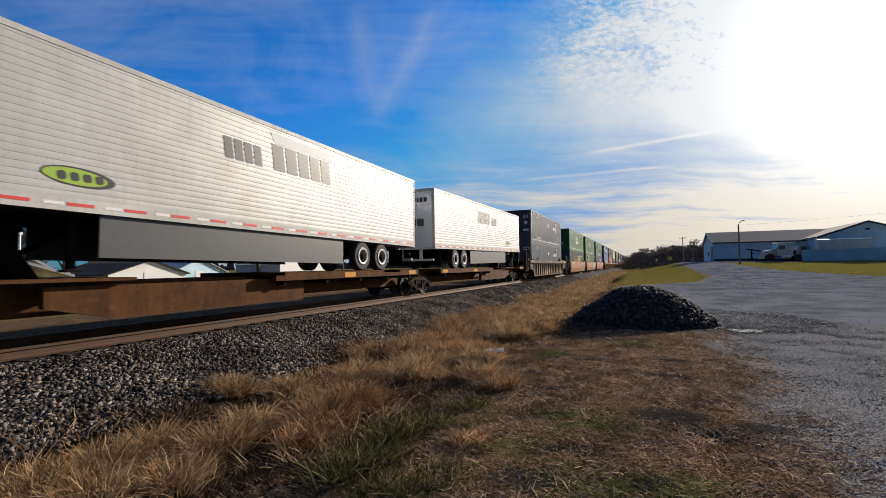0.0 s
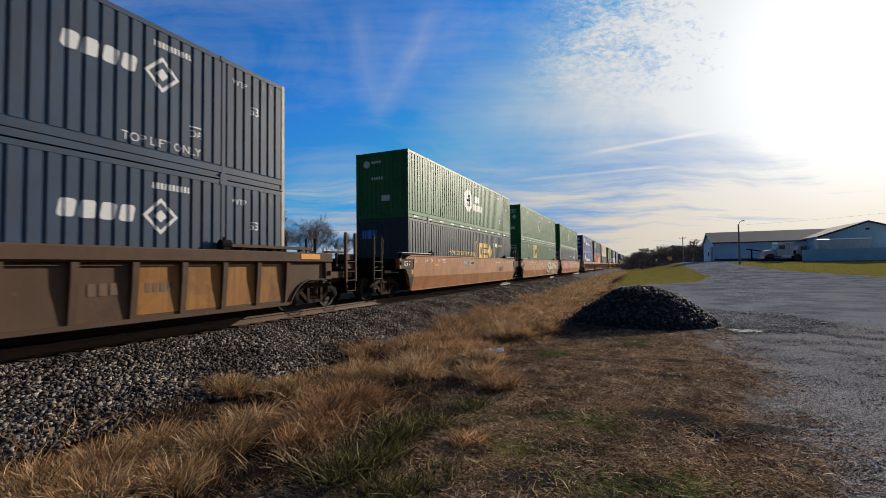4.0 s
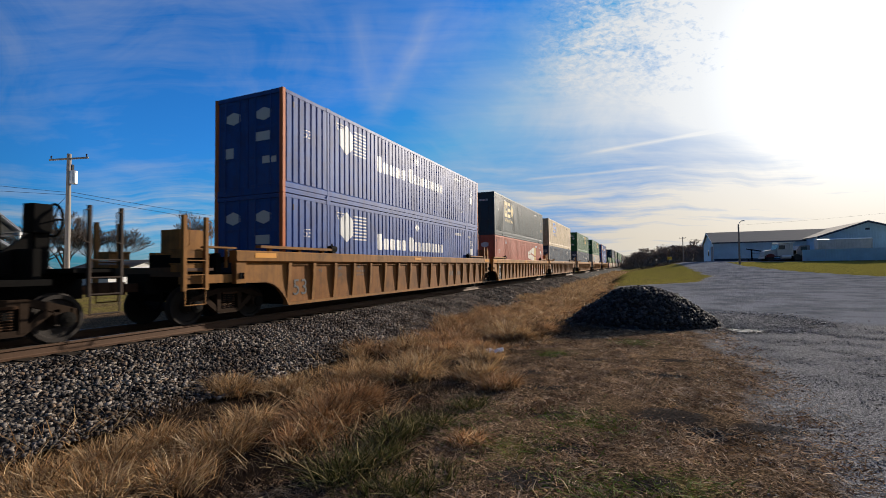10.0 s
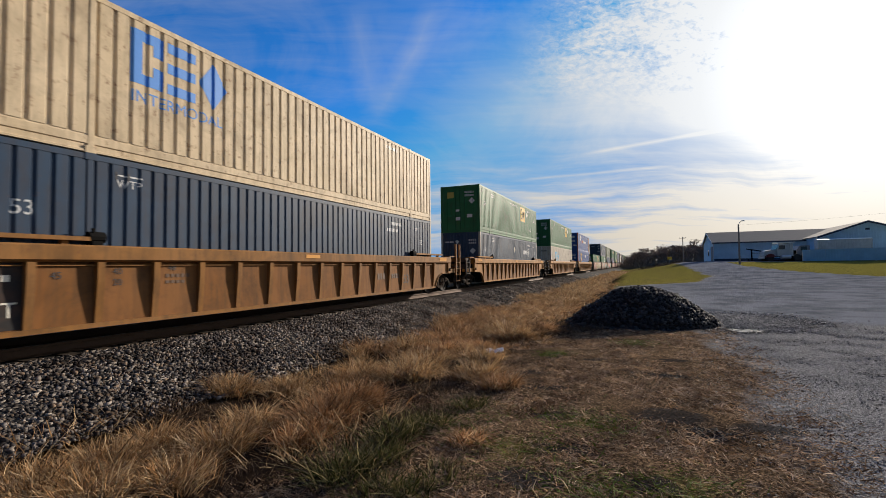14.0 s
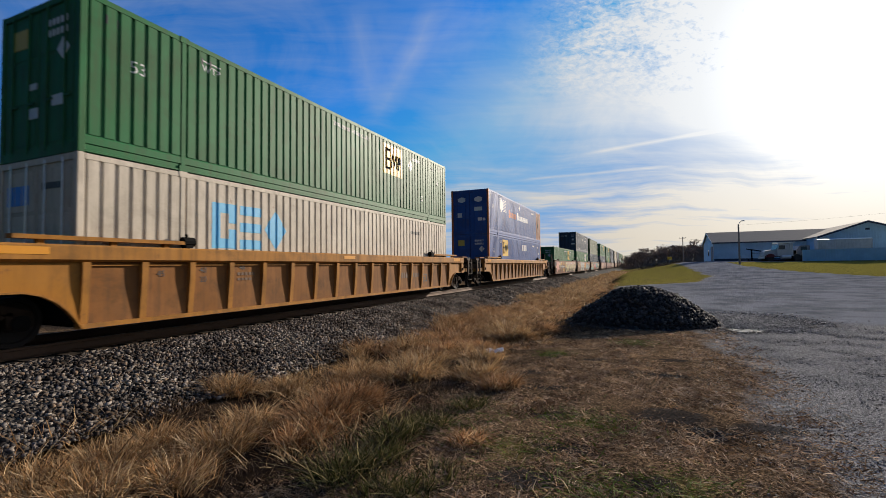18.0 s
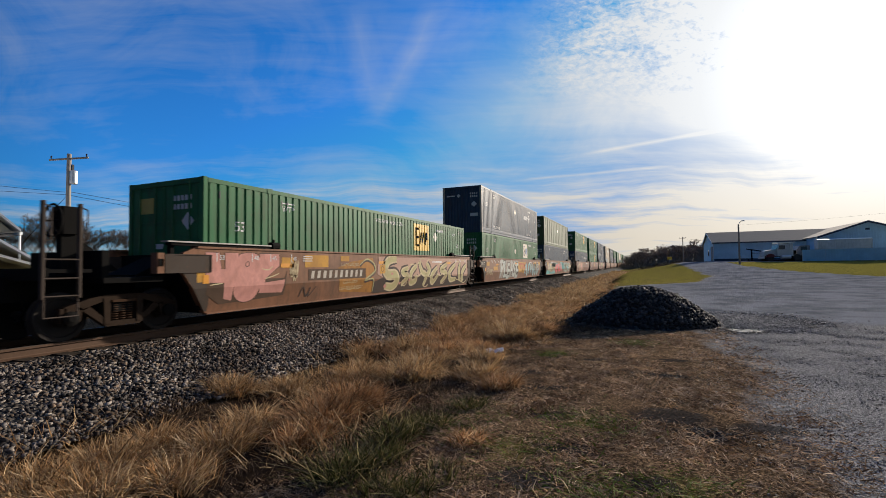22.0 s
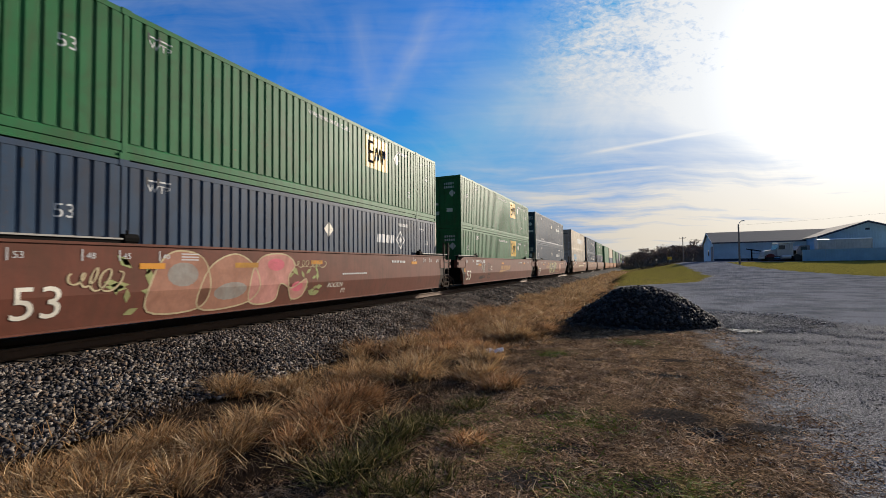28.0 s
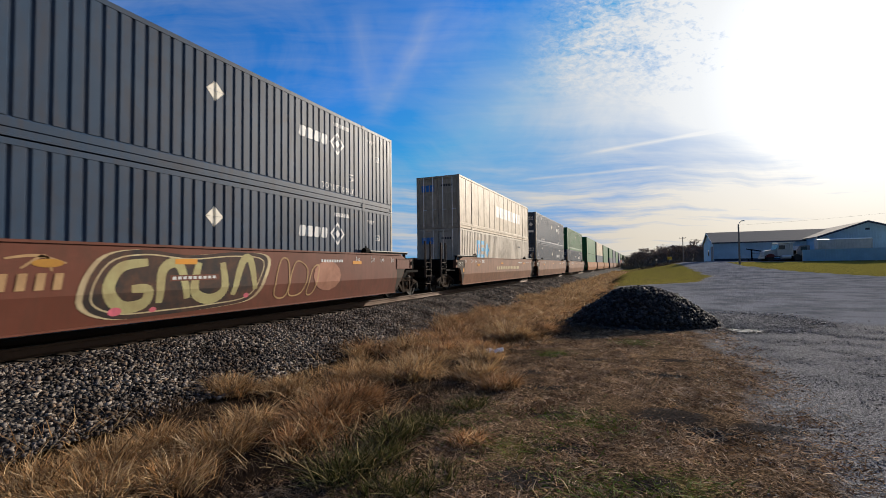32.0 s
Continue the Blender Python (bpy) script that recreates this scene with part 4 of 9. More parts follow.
def diamond_ring(y, z, r, w):
    c = diamond(y, z, r)
    i = diamond(y, z, r - w)
    return [[c[k], c[(k + 1) % 4], i[(k + 1) % 4], i[k]] for k in range(4)]


def hexagon(y, z, w, h):
    return [(y - w, z - h * 0.5), (y, z - h), (y + w, z - h * 0.5), (y + w, z + h * 0.5), (y, z + h), (y - w, z + h * 0.5)]


def bars(y0, y1, z0, z1, n, gap=0.3, slant=0.0, r=0.0):
    """A row of plain blocks where unreadable or brand writing stands."""
    p = (y1 - y0) / n
    return [oblong(y0 + k * p, y0 + (k + 1 - gap) * p, z0, z1, slant, r) for k in range(n)]


def curve(pts, k=5):
    """A smooth line through points."""
    P = [pts[0]] + list(pts) + [pts[-1]]
    out = []
    for i in range(1, len(P) - 2):
        for j in range(k):
            t = j / k
            out.append(tuple(0.5 * (2 * P[i][c] + (P[i + 1][c] - P[i - 1][c]) * t + (2 * P[i - 1][c] - 5 * P[i][c] + 4 * P[i + 1][c] - P[i + 2][c]) * t * t + (3 * P[i][c] - P[i - 1][c] - 3 * P[i + 1][c] + P[i + 2][c]) * t ** 3) for c in (0, 1)))
    return out + [tuple(pts[-1])]


def ribbon(pts, wide, grow=0.0):
    """A stroke along points; wide: half widths at each."""
    L = []
    for i, p in enumerate(pts):
        a, b = pts[max(0, i - 1)], pts[min(len(pts) - 1, i + 1)]
        d = Vector((b[0] - a[0], b[1] - a[1]))
        d = d.normalized() if d.length > 1e-6 else Vector((1, 0))
        w = wide[i] + grow
        e = -grow if i == 0 else (grow if i == len(pts) - 1 else 0.0)
        L.append(((p[0] - d.y * w + d.x * e, p[1] + d.x * w + d.y * e), (p[0] + d.y * w + d.x * e, p[1] - d.x * w + d.y * e)))
    return [[L[i][1], L[i + 1][1], L[i + 1][0], L[i][0]] for i in range(len(L) - 1)]


WORDS = {}


def words(text, y, z, size, slant=0.0, bold=0.0):
    """Readable writing as outlines filled with faces: (y, z) polygons."""
    key = (text, bold)
    if key not in WORDS:
        cu = bpy.data.curves.new("words", "FONT")
        cu.body, cu.size, cu.resolution_u, cu.offset = text, 1.0, 3, bold
        ob = new("words", cu)
        bpy.context.view_layer.update()
        me = bpy.data.meshes.new_from_object(ob.evaluated_get(bpy.context.evaluated_depsgraph_get()))
        WORDS[key] = ([v.co.copy() for v in me.vertices], [tuple(p.vertices) for p in me.polygons])
        bpy.data.objects.remove(ob)
        bpy.data.curves.remove(cu)
        bpy.data.meshes.remove(me)
    vs, fs = WORDS[key]
    return [[(y + (vs[i].x + slant * vs[i].y) * size, z + vs[i].y * size) for i in f] for f in fs]


# ---- containers ----
LEN, TALL, HALF = 16.154, 2.896, 1.295
OUT, IN = 1.283, 1.250


def folds(style):
    """The side wall's plan as (y, x) along its length."""
    pts = []
    for y0, y1 in ((0.12, 1.93), (2.03, 14.12), (14.22, 16.034)):
        w = y1 - y0
        if style == "sheet":
            n = max(2, round(w / 1.12))
            p = w / n
            pts.append((y0, 1.268))
            for k in range(n):
                a = y0 + k * p
                if k:
                    pts += [(a - 0.03, 1.268), (a - 0.02, 1.283), (a + 0.02, 1.283), (a + 0.03, 1.268)]
            pts.append((y1, 1.268))
        else:
            n = max(3, round(w / (0.30 if style == "wide" else 0.265)))
            p = w / n
            for k in range(n):
                a = y0 + k * p
                pts += [(a, IN), (a + 0.13 * p, IN), (a + 0.23 * p, OUT), (a + 0.92 * p, OUT)]
            pts.append((y1, IN))
    return pts


FOLDS = {s: folds(s) for s in ("ribbed", "wide", "sheet")}


def wall_surf(style):
    ys, xs = [a for a, _ in FOLDS[style]], [b for _, b in FOLDS[style]]
    return lambda y: float(np.interp(y, ys, xs))


def side_wall(style):
    b = MB()
    z0, z1 = 0.33, TALL - 0.11
    for lo, hi in ((0.12, 1.93), (2.03, 14.12), (14.22, 16.034)):
        pr = [(y, x) for y, x in FOLDS[style] if lo - 1e-6 <= y <= hi + 1e-6]
        o = [(x, y) for y, x in pr] + [(1.20, hi), (1.20, lo)]
        n = len(o)
        v = [(x, y, z0) for x, y in o] + [(x, y, z1) for x, y in o]
        b.add(v, [(i, (i + 1) % n, (i + 1) % n + n, i + n) for i in range(n)])
    return b


def end_wall():
    b = MB()
    pts = []
    n = 11
    w = 2.36
    for k in range(n):
        a = -w / 2 + k * w / n
        p = w / n
        pts += [(a, 0.055), (a + 0.25 * p, 0.055), (a + 0.38 * p, 0.02), (a + 0.80 * p, 0.02), (a + 0.93 * p, 0.055)]
    pts += [(w / 2, 0.055), (w / 2, 0.12), (-w / 2, 0.12)]
    m = len(pts)
    z0, z1 = 0.17, TALL - 0.12
    b.add([(x, y, z0) for x, y in pts] + [(x, y, z1) for x, y in pts], [(i, (i + 1) % m, (i + 1) % m + m, i + m) for i in range(m)])
    return b


def roof():
    b = MB()
    n = 30
    w = (LEN - 0.2) / n
    for k in range(n):
        a = 0.1 + k * w
        b.box(-1.21, 1.21, a + 0.05, a + w - 0.05, TALL - 0.05, TALL - 0.025)
    b.box(-1.22, 1.22, 0.05, LEN - 0.05, TALL - 0.08, TALL - 0.05)
    return b


def container(spec, upper):
    """A 53-foot domestic container, front end at y = 0."""
    col = spec["paint"]
    style = spec.get("style", "ribbed")
    th = thing("shipping_container", spec["label"], "container", "containers on the train")
    S = shared
    post = spec.get("post", col)
    part("inner_box", S("inner_box", lambda: MB().box(-1.205, 1.205, 0.11, LEN - 0.11, 0.14, TALL - 0.09)), BLACK, th)
    sw = S("side_wall_" + style, lambda: side_wall(style))
    part("side_wall", sw, col, th)
    part("side_wall", sw, col, th, m=pose(0, LEN, 0, 0, 0, 180))
    part("roof_panel", S("roof_panel", roof), col, th)
    part("floor_frame", S("floor_frame", lambda: MB().box(-1.24, 1.24, 0.1, LEN - 0.1, 0.03, 0.138)), BLACK, th)
    rail = S("top_rail", lambda: MB().box(1.20, HALF - 0.004, 0.12, LEN - 0.12, TALL - 0.112, TALL - 0.012, 0.012))
    low = S("bottom_rail", lambda: MB().prism([(1.18, 0.01), (HALF - 0.003, 0.01), (HALF - 0.003, 0.045), (HALF - 0.025, 0.055), (HALF - 0.025, 0.145), (HALF - 0.005, 0.16), (HALF - 0.005, 0.295), (HALF - 0.035, 0.335), (1.18, 0.335)], 0.12, LEN - 0.12, "y"))
    for m in (None, pose(0, LEN, 0, 0, 0, 180)):
        part("top_rail", rail, col, th, m=m)
        part("bottom_rail", low, col, th, m=m)
    corner = S("corner_post", lambda: MB().box(1.17, HALF, 0.0, 0.125, 0.0, TALL, 0.014))
    for m, mt in ((None, post), (pose(0, LEN, 0, 0, 0, 180), spec.get("post_back", post))):
        part("corner_post", corner, mt, th, m=m)
    corner2 = S("corner_post_far", lambda: MB().box(-HALF, -1.17, 0.0, 0.125, 0.0, TALL, 0.014))
    for m in (None, pose(0, LEN, 0, 0, 0, 180)):
        part("corner_post", corner2, post, th, m=m)
    mid = S("lift_post", lambda: MB().box(1.19, HALF, 1.925, 2.035, 0.0, TALL + 0.001, 0.01).box(1.17, HALF + 0.006, 1.89, 2.07, -0.002, 0.118).box(1.17, HALF + 0.006, 1.89, 2.07, TALL - 0.118, TALL + 0.004))
    mid2 = S("lift_post_back", lambda: MB().box(1.19, HALF, 14.115, 14.225, 0.0, TALL + 0.001, 0.01).box(1.17, HALF + 0.006, 14.08, 14.26, -0.002, 0.118).box(1.17, HALF + 0.006, 14.08, 14.26, TALL - 0.118, TALL + 0.004))
    for me in (mid, mid2):
        part("lift_post", me, spec.get("lift", col), th)
        part("lift_post", me, spec.get("lift", col), th, m=pose(0, LEN, 0, 0, 0, 180))
    head = S("end_header", lambda: MB().box(-1.17, 1.17, 0.0, 0.10, TALL - 0.125, TALL - 0.01, 0.01))
    sill = S("end_sill", lambda: MB().box(-1.17, 1.17, 0.0, 0.10, 0.0, 0.17, 0.01))
    for m in (None, pose(0, LEN, 0, 0, 0, 180)):
        part("end_header", head, col, th, m=m)
        part("end_sill", sill, col, th, m=m)
    part("end_wall", S("end_wall", end_wall), col, th, m=pose(0, LEN, 0, 0, 0, 180))
    if spec.get("doors", True):
        for sg in (-1, 1):
            leaf = part("door", S("door_leaf_%d" % sg, lambda: MB().box(*sorted((sg * 0.012, sg * 1.165)), 0.03, 0.09, 0.175, TALL - 0.13, 0.012)), col, th)
            for z0, z1 in ((0.26, 1.0), (1.08, 1.85), (1.93, 2.68)):
                part("door_panel", S("door_panel_%d_%d" % (sg, round(z0 * 100)), lambda: MB().box(*sorted((sg * 0.08, sg * 1.09)), 0.022, 0.031, z0, z1)), col, leaf)
        for x in (-0.86, -0.30, 0.30, 0.86):
            part("lock_bar", S("lock_bar", lambda: MB().tube((0, 0.002, 0.10), (0, 0.002, TALL - 0.06), 0.017, n=6).box(-0.03, 0.03, -0.004, 0.03, 1.0, 1.06).box(-0.01, 0.20, -0.012, 0.004, 1.02, 1.05)), GALV if spec.get("bright_bars") else col, th, m=Matrix.Translation((x, 0, 0)))
    else:
        part("end_wall", S("end_wall", end_wall), col, th)
    surf, cuts = wall_surf(style), [y for y, _ in FOLDS[style]]
    for name, polys, mat, label in spec.get("marks", ()):
        for group in ([[p] for p in polys] if name in APART else [polys]):
            part(name, lay(group, surf, cuts), mat, th, label)
    for name, polys, mat, label in spec.get("end_marks", ()):
        for p in polys:
            part(name, MB().prism([(x, z) for x, z in p], 0.012, 0.024, "y"), mat, th, label)
    for k in range(spec.get("stripes", 0)):
        y = 0.55 + k * 15.2 / spec["stripes"]
        part("reflector", S("reflector", lambda: MB().box(HALF - 0.024, HALF - 0.018, 0, 0.42, 0.06, 0.115)), WHITE, th, "white reflective strip" if k == 0 else "", m=Matrix.Translation((0, y, 0)))
    return th


NAVY = paint("navy_container", (0.030, 0.062, 0.112), 0.46, 0.34, 0.10)
NAVY2 = paint("dark_navy_container", (0.024, 0.047, 0.088), 0.46, 0.34, 0.10)
TEALNAVY = paint("slate_container", (0.029, 0.060, 0.074), 0.40, 0.36, 0.12)
HGREEN = paint("bright_green_container", (0.019, 0.158, 0.052), 0.48, 0.34, 0.08)
EGREEN = paint("green_container", (0.019, 0.150, 0.050), 0.48, 0.36, 0.10)
OLDGREEN = paint("faded_green_container", (0.06, 0.105, 0.042), 0.6, 0.45, 0.25, spec=0.2)
PBLUE = paint("blue_container", (0.012, 0.078, 0.32), 0.48, 0.36, 0.12)
REDC = paint("red_container", (0.48, 0.115, 0.062), 0.5, 0.36, 0.12)
TAN = paint("cream_container", (0.70, 0.55, 0.35), 0.55, 0.35, 0.75)
PALE = paint("pale_grey_container", (0.60, 0.53, 0.43), 0.5, 0.3, 0.25)
WHITEC = paint("dirty_white_container", (0.58, 0.48, 0.35), 0.5, 0.35, 0.25)
CREAMPOST = paint("cream_post", (0.55, 0.50, 0.40), 0.5, 0.4, 0.3)
ORANGE = paint("orange_post", (0.55, 0.14, 0.03), 0.45, 0.25, 0.1)
BROWNBLOCK = paint("brown_panel", (0.27, 0.085, 0.03), 0.45, 0.3, 0.05)


def number(y, z, n=10, s=0.10):
    """An owner's number: plain bars."""
    return bars(y, y + n * s * 0.85, z, z + s * 1.25, n, 0.35)


def swirl_mark(mat=GREY_MARK, z=1.88):
    """The row of plain blocks and the diamond ring painted on the dark containers."""
    return [("logo", bars(10.88, 12.2, z - 0.16, z + 0.16, 4, 0.22, 0.05, 0.06), mat, "pale block lettering shape"),
            ("logo_diamond", diamond_ring(12.68, z, 0.37, 0.09) + [diamond(12.68, z, 0.13)], mat, "pale diamond logo")]


def placard(y, z):
    return [("placard", [diamond(y, z, 0.235)], CREAMMARK, "blank pale diamond placard"), ("placard_fold", [band((y - 0.23, z), (y + 0.23, z), 0.012)], GREY_MARK, "")]


CREAMMARK = plain("cream_marking", (0.70, 0.66, 0.56), 0.5, 0.0, 0.12, 12.0)


def small_marks(code_z=2.45):
    return [("size_mark", words("53", 0.86, 1.72, 0.34), GREY_MARK, "stencilled length number"),
            ("size_mark", words("53", 14.95, 1.78, 0.30), GREY_MARK, "stencilled length number"),
            ("lift_code", words("WTP", 14.42, 2.36, 0.20), GREY_MARK, "stencilled lifting code"),
            ("lift_code", words("DA", 13.30, 0.80, 0.22) + [oblong(13.30, 13.62, 1.01, 1.04)], GREY_MARK, "stencilled lifting code"),
            ("lift_code", words("WTP", 2.42, 2.36, 0.22) + [oblong(2.42, 2.90, 2.57, 2.60)], GREY_MARK, "stencilled lifting code"),
            ("owner_number", number(12.5, code_z), GREY_MARK, "small row of number bar"),
            ("latch_mark", [oblong(0.42, 0.46, 2.45, 2.62), oblong(0.62, 0.66, 2.45, 2.62), oblong(2.4, 2.44, 2.5, 2.65), oblong(2.62, 2.66, 2.5, 2.65), oblong(13.3, 13.35, 2.5, 2.66), oblong(13.62, 13.67, 2.5, 2.66), oblong(15.35, 15.4, 2.5, 2.66), oblong(15.62, 15.67, 2.5, 2.66)], DARK_MARK, "")]


def yellow_square(y0=10.2, z0=1.52, mat=YELLOW):
    w = 1.48
    ink = plain("purple_marking", (0.06, 0.05, 0.14), 0.5, 0.0, 0.15, 14.0)
    return [("logo_panel", [oblong(y0, y0 + w, z0, z0 + 1.16)], mat, "square logo panel"),
            ("logo", [oblong(y0 + 0.14, y0 + 0.26, z0 + 0.18, z0 + 1.0)] + [oblong(y0 + 0.26, y0 + 0.52, z, z + 0.10) for z in (z0 + 0.18, z0 + 0.54, z0 + 0.90)], ink, "dark bracket shape"),
            ("logo", ribbon(curve([(y0 + 0.60, z0 + 0.28), (y0 + 0.70, z0 + 0.80), (y0 + 0.82, z0 + 0.38), (y0 + 0.95, z0 + 0.80), (y0 + 1.03, z0 + 0.30)], 5), [0.045] * 21), BLUE_MARK, "blue wave shape"),
            ("logo", [oblong(y0 + 1.10, y0 + 1.20, z0 + 0.26, z0 + 0.82), oblong(y0 + 1.20, y0 + 1.36, z0 + 0.50, z0 + 0.82, 0.0, 0.06)], BLUE_MARK, "blue block shape")]


def arch_panes():
    """Two rows of panes that swell towards the rear, the last pair ochre."""
    ochre = plain("ochre_marking", (0.60, 0.40, 0.12), 0.5)
    m = []
    for y0, y1, top, mid, seam, foot in ((9.6, 10.25, (1.97, 2.09), (1.71, 1.81), (1.67, 1.74), (1.43, 1.39)), (10.4, 11.05, (2.13, 2.28), (1.83, 1.88), (1.77, 1.77), (1.36, 1.28)), (11.2, 12.0, (2.31, 2.44), (1.86, 1.72), (1.73, 1.58), (1.2, 1.2)), (12.03, 12.7, (2.42, 2.40), (1.68, 1.68), (1.56, 1.58), (1.2, 1.2))):
        col = ochre if y0 > 12 else CREAMMARK
        m.append(("logo_pane", [[(y0, mid[0]), (y1, mid[1]), (y1, top[1]), (y0, top[0])]], col, "painted logo pane"))
        m.append(("logo_pane", [[(y0, foot[0]), (y1, foot[1]), (y1, seam[1]), (y0, seam[0])]], col, "painted logo pane"))
    return m


def hexa_mark():
    return [("logo_hexagon", [hexagon(7.28, 1.63, 0.60, 0.70)], WHITE, "white hexagon logo"),
            ("logo_stroke", [oblong(7.00, 7.12, 1.30, 1.98), oblong(7.42, 7.54, 1.30, 1.98), oblong(7.12, 7.42, 1.58, 1.70), oblong(7.16, 7.23, 1.18, 1.52), oblong(7.30, 7.37, 1.74, 2.08)], RED_MARK, "red bar"),
            ("logo", bars(8.35, 9.15, 1.64, 2.02, 3, 0.16, 0, 0.08) + bars(8.10, 9.62, 1.12, 1.54, 5, 0.14, 0, 0.09), CREAMMARK, "white block lettering shape")]


def faded_mark():
    """The same hexagon, worn down to a red stain."""
    return [("logo_hexagon", [hexagon(7.28, 1.63, 0.50, 0.58)], plain("worn_red_marking", (0.26, 0.13, 0.075), 0.6, 0.0, 0.4, 6.0), "worn red hexagon logo")]


def three_blocks(y0, y1, z0, z1, mat, sub=True):
    p = (y1 - y0) / 3
    w = p * 0.29
    zc = (z0 + z1) / 2
    a, b = y0, y0 + p * 0.88
    s = [oblong(a, a + w, z0, z1), oblong(b - w, b, z0, z0 + 2 * w), oblong(b - w, b, z1 - 2 * w, z1), oblong(a + w, b - w, z1 - w, z1), oblong(a + w, b - w, z0, z0 + w)]
    s += [oblong(y0 + p, y0 + p * 1.88, z, z + w) for z in (z0, zc - w / 2, z1 - w)]
    a, b = y0 + 2 * p, y1
    s += [[(a, zc), ((a + b) / 2, z0), (b, zc), ((a + b) / 2, z1)]]
    m = [("logo", s, mat, "heavy block logo shape")]
    if sub:
        m.append(("service_word", words("INTERMODAL", y0, z0 - 0.36, (y1 - y0) / 6.6), mat, "painted service word"))
    return m


WARN = ("warning", words("WARNING HIGH CUBE", 7.15, 2.48, 0.20), GREY_MARK, "stencilled height warning")
TOPLIFT = [("lift_notice", words("TOP LIFT ONLY", y, 0.40, 0.24), GREY_MARK, "stencilled lifting notice") for y in (2.35, 11.9)]
END_DARK = [("end_logo", [[(x - 0.16, 2.28), (x + 0.10, 2.28), (x + 0.10, 2.36), (x - 0.16, 2.36)] for x in (-0.85, -0.55)] + [diamond(-0.22, 2.32, 0.13)], GREY_MARK, "small pale logo shape"),
            ("end_number", [oblong(0.55 + 0.13 * k, 0.63 + 0.13 * k, z, z + 0.11) for z in (2.36, 2.18) for k in range(4)], GREY_MARK, "number bar"),
            ("end_placard", [diamond(0.80, 1.75, 0.19)], GREY_MARK, "diamond placard"),
            ("end_plate", [oblong(0.55, 1.05, 1.0, 1.2)], GREY_MARK, "data plate")]
END_EMP = [("end_panel", [oblong(-0.85, -0.40, 2.15, 2.52)], plain("dim_yellow", (0.45, 0.33, 0.06), 0.5), "square logo panel"),
           ("end_number", [oblong(0.30 + 0.13 * k, 0.38 + 0.13 * k, z, z + 0.12) for z in (2.40, 2.20) for k in range(5)], GREY_MARK, "number bar"),
           ("end_placard", [diamond(0.78, 1.92, 0.2)], GREY_MARK, "diamond placard"),
           ("end_plate", [oblong(-0.3, 0.0, 0.75, 0.95), oblong(0.45, 0.8, 0.9, 1.1), oblong(-0.3, -0.05, 1.3, 1.42)], GREY_MARK, "data plate")]
END_PACER = [("end_hexagon", [hexagon(x, 2.25, 0.27, 0.19) for x in (-0.55, 0.60)], GREY_MARK, "pale hexagon logo"), ("end_plate", [oblong(-0.9, -0.55, 1.1, 1.4), oblong(0.3, 0.85, 1.5, 1.75), oblong(0.55, 1.05, 0.85, 1.05)], GREY_MARK, "data plate")]
END_CSX = [("end_logo", bars(-0.95, -0.25, 2.1, 2.42, 3, 0.2), plain("dim_gold", (0.35, 0.27, 0.09), 0.5), "block logo shape"), ("end_number", bars(0.2, 0.9, 2.3, 2.42, 7, 0.35), GREY_MARK, "number bar")]
END_CSXW = [("end_logo", bars(-0.98, -0.2, 2.05, 2.42, 3, 0.2), BLUE_MARK, "blue block logo shape"), ("end_number", bars(0.2, 0.9, 2.3, 2.42, 7, 0.35), DARK_MARK, "number bar")]
END_HUB = [("end_hexagon", [hexagon(-0.75, 2.4, 0.15, 0.17)], GREY_MARK, "pale hexagon logo"), ("end_number", bars(-0.5, 0.0, 2.42, 2.52, 4, 0.3) + bars(-0.5, 0.1, 1.7, 1.82, 5, 0.4), GREY_MARK, "number bar"), ("end_plate", [oblong(0.0, 0.4, 0.75, 1.0)], GREY_MARK, "data plate")]


def pacer_marks(orange_first):
    stripes = [("logo_hexagon", [hexagon(2.95, 2.15, 0.36, 0.50)] + [oblong(3.36, 4.15, z, z + 0.045) for z in np.arange(1.75, 2.6, 0.11)], GREY_MARK, "pale hexagon logo with stripes")]
    return stripes + [("logo", [oblong(4.85, 5.2, 1.46, 2.06, 0.0, 0.08)] + bars(5.3, 7.2, 1.48, 1.90, 4, 0.26, 0.0, 0.07), ORANGE if orange_first else WHITE, "block lettering shape"),
                      ("logo", [oblong(7.35, 7.75, 1.46, 2.06, 0.0, 0.12)] + bars(7.85, 10.95, 1.48, 1.88, 9, 0.26, 0.0, 0.06), GREY_MARK, "white block lettering shape"),
                      ("placard", [diamond(8.1, 2.5, 0.2)], WHITE, "pale diamond placard"),
                      ("size_mark", words("53", 14.75, 1.95, 0.42) + [oblong(14.72, 15.15, 1.45, 1.80)], GREY_MARK, "stencilled length number and plate")]


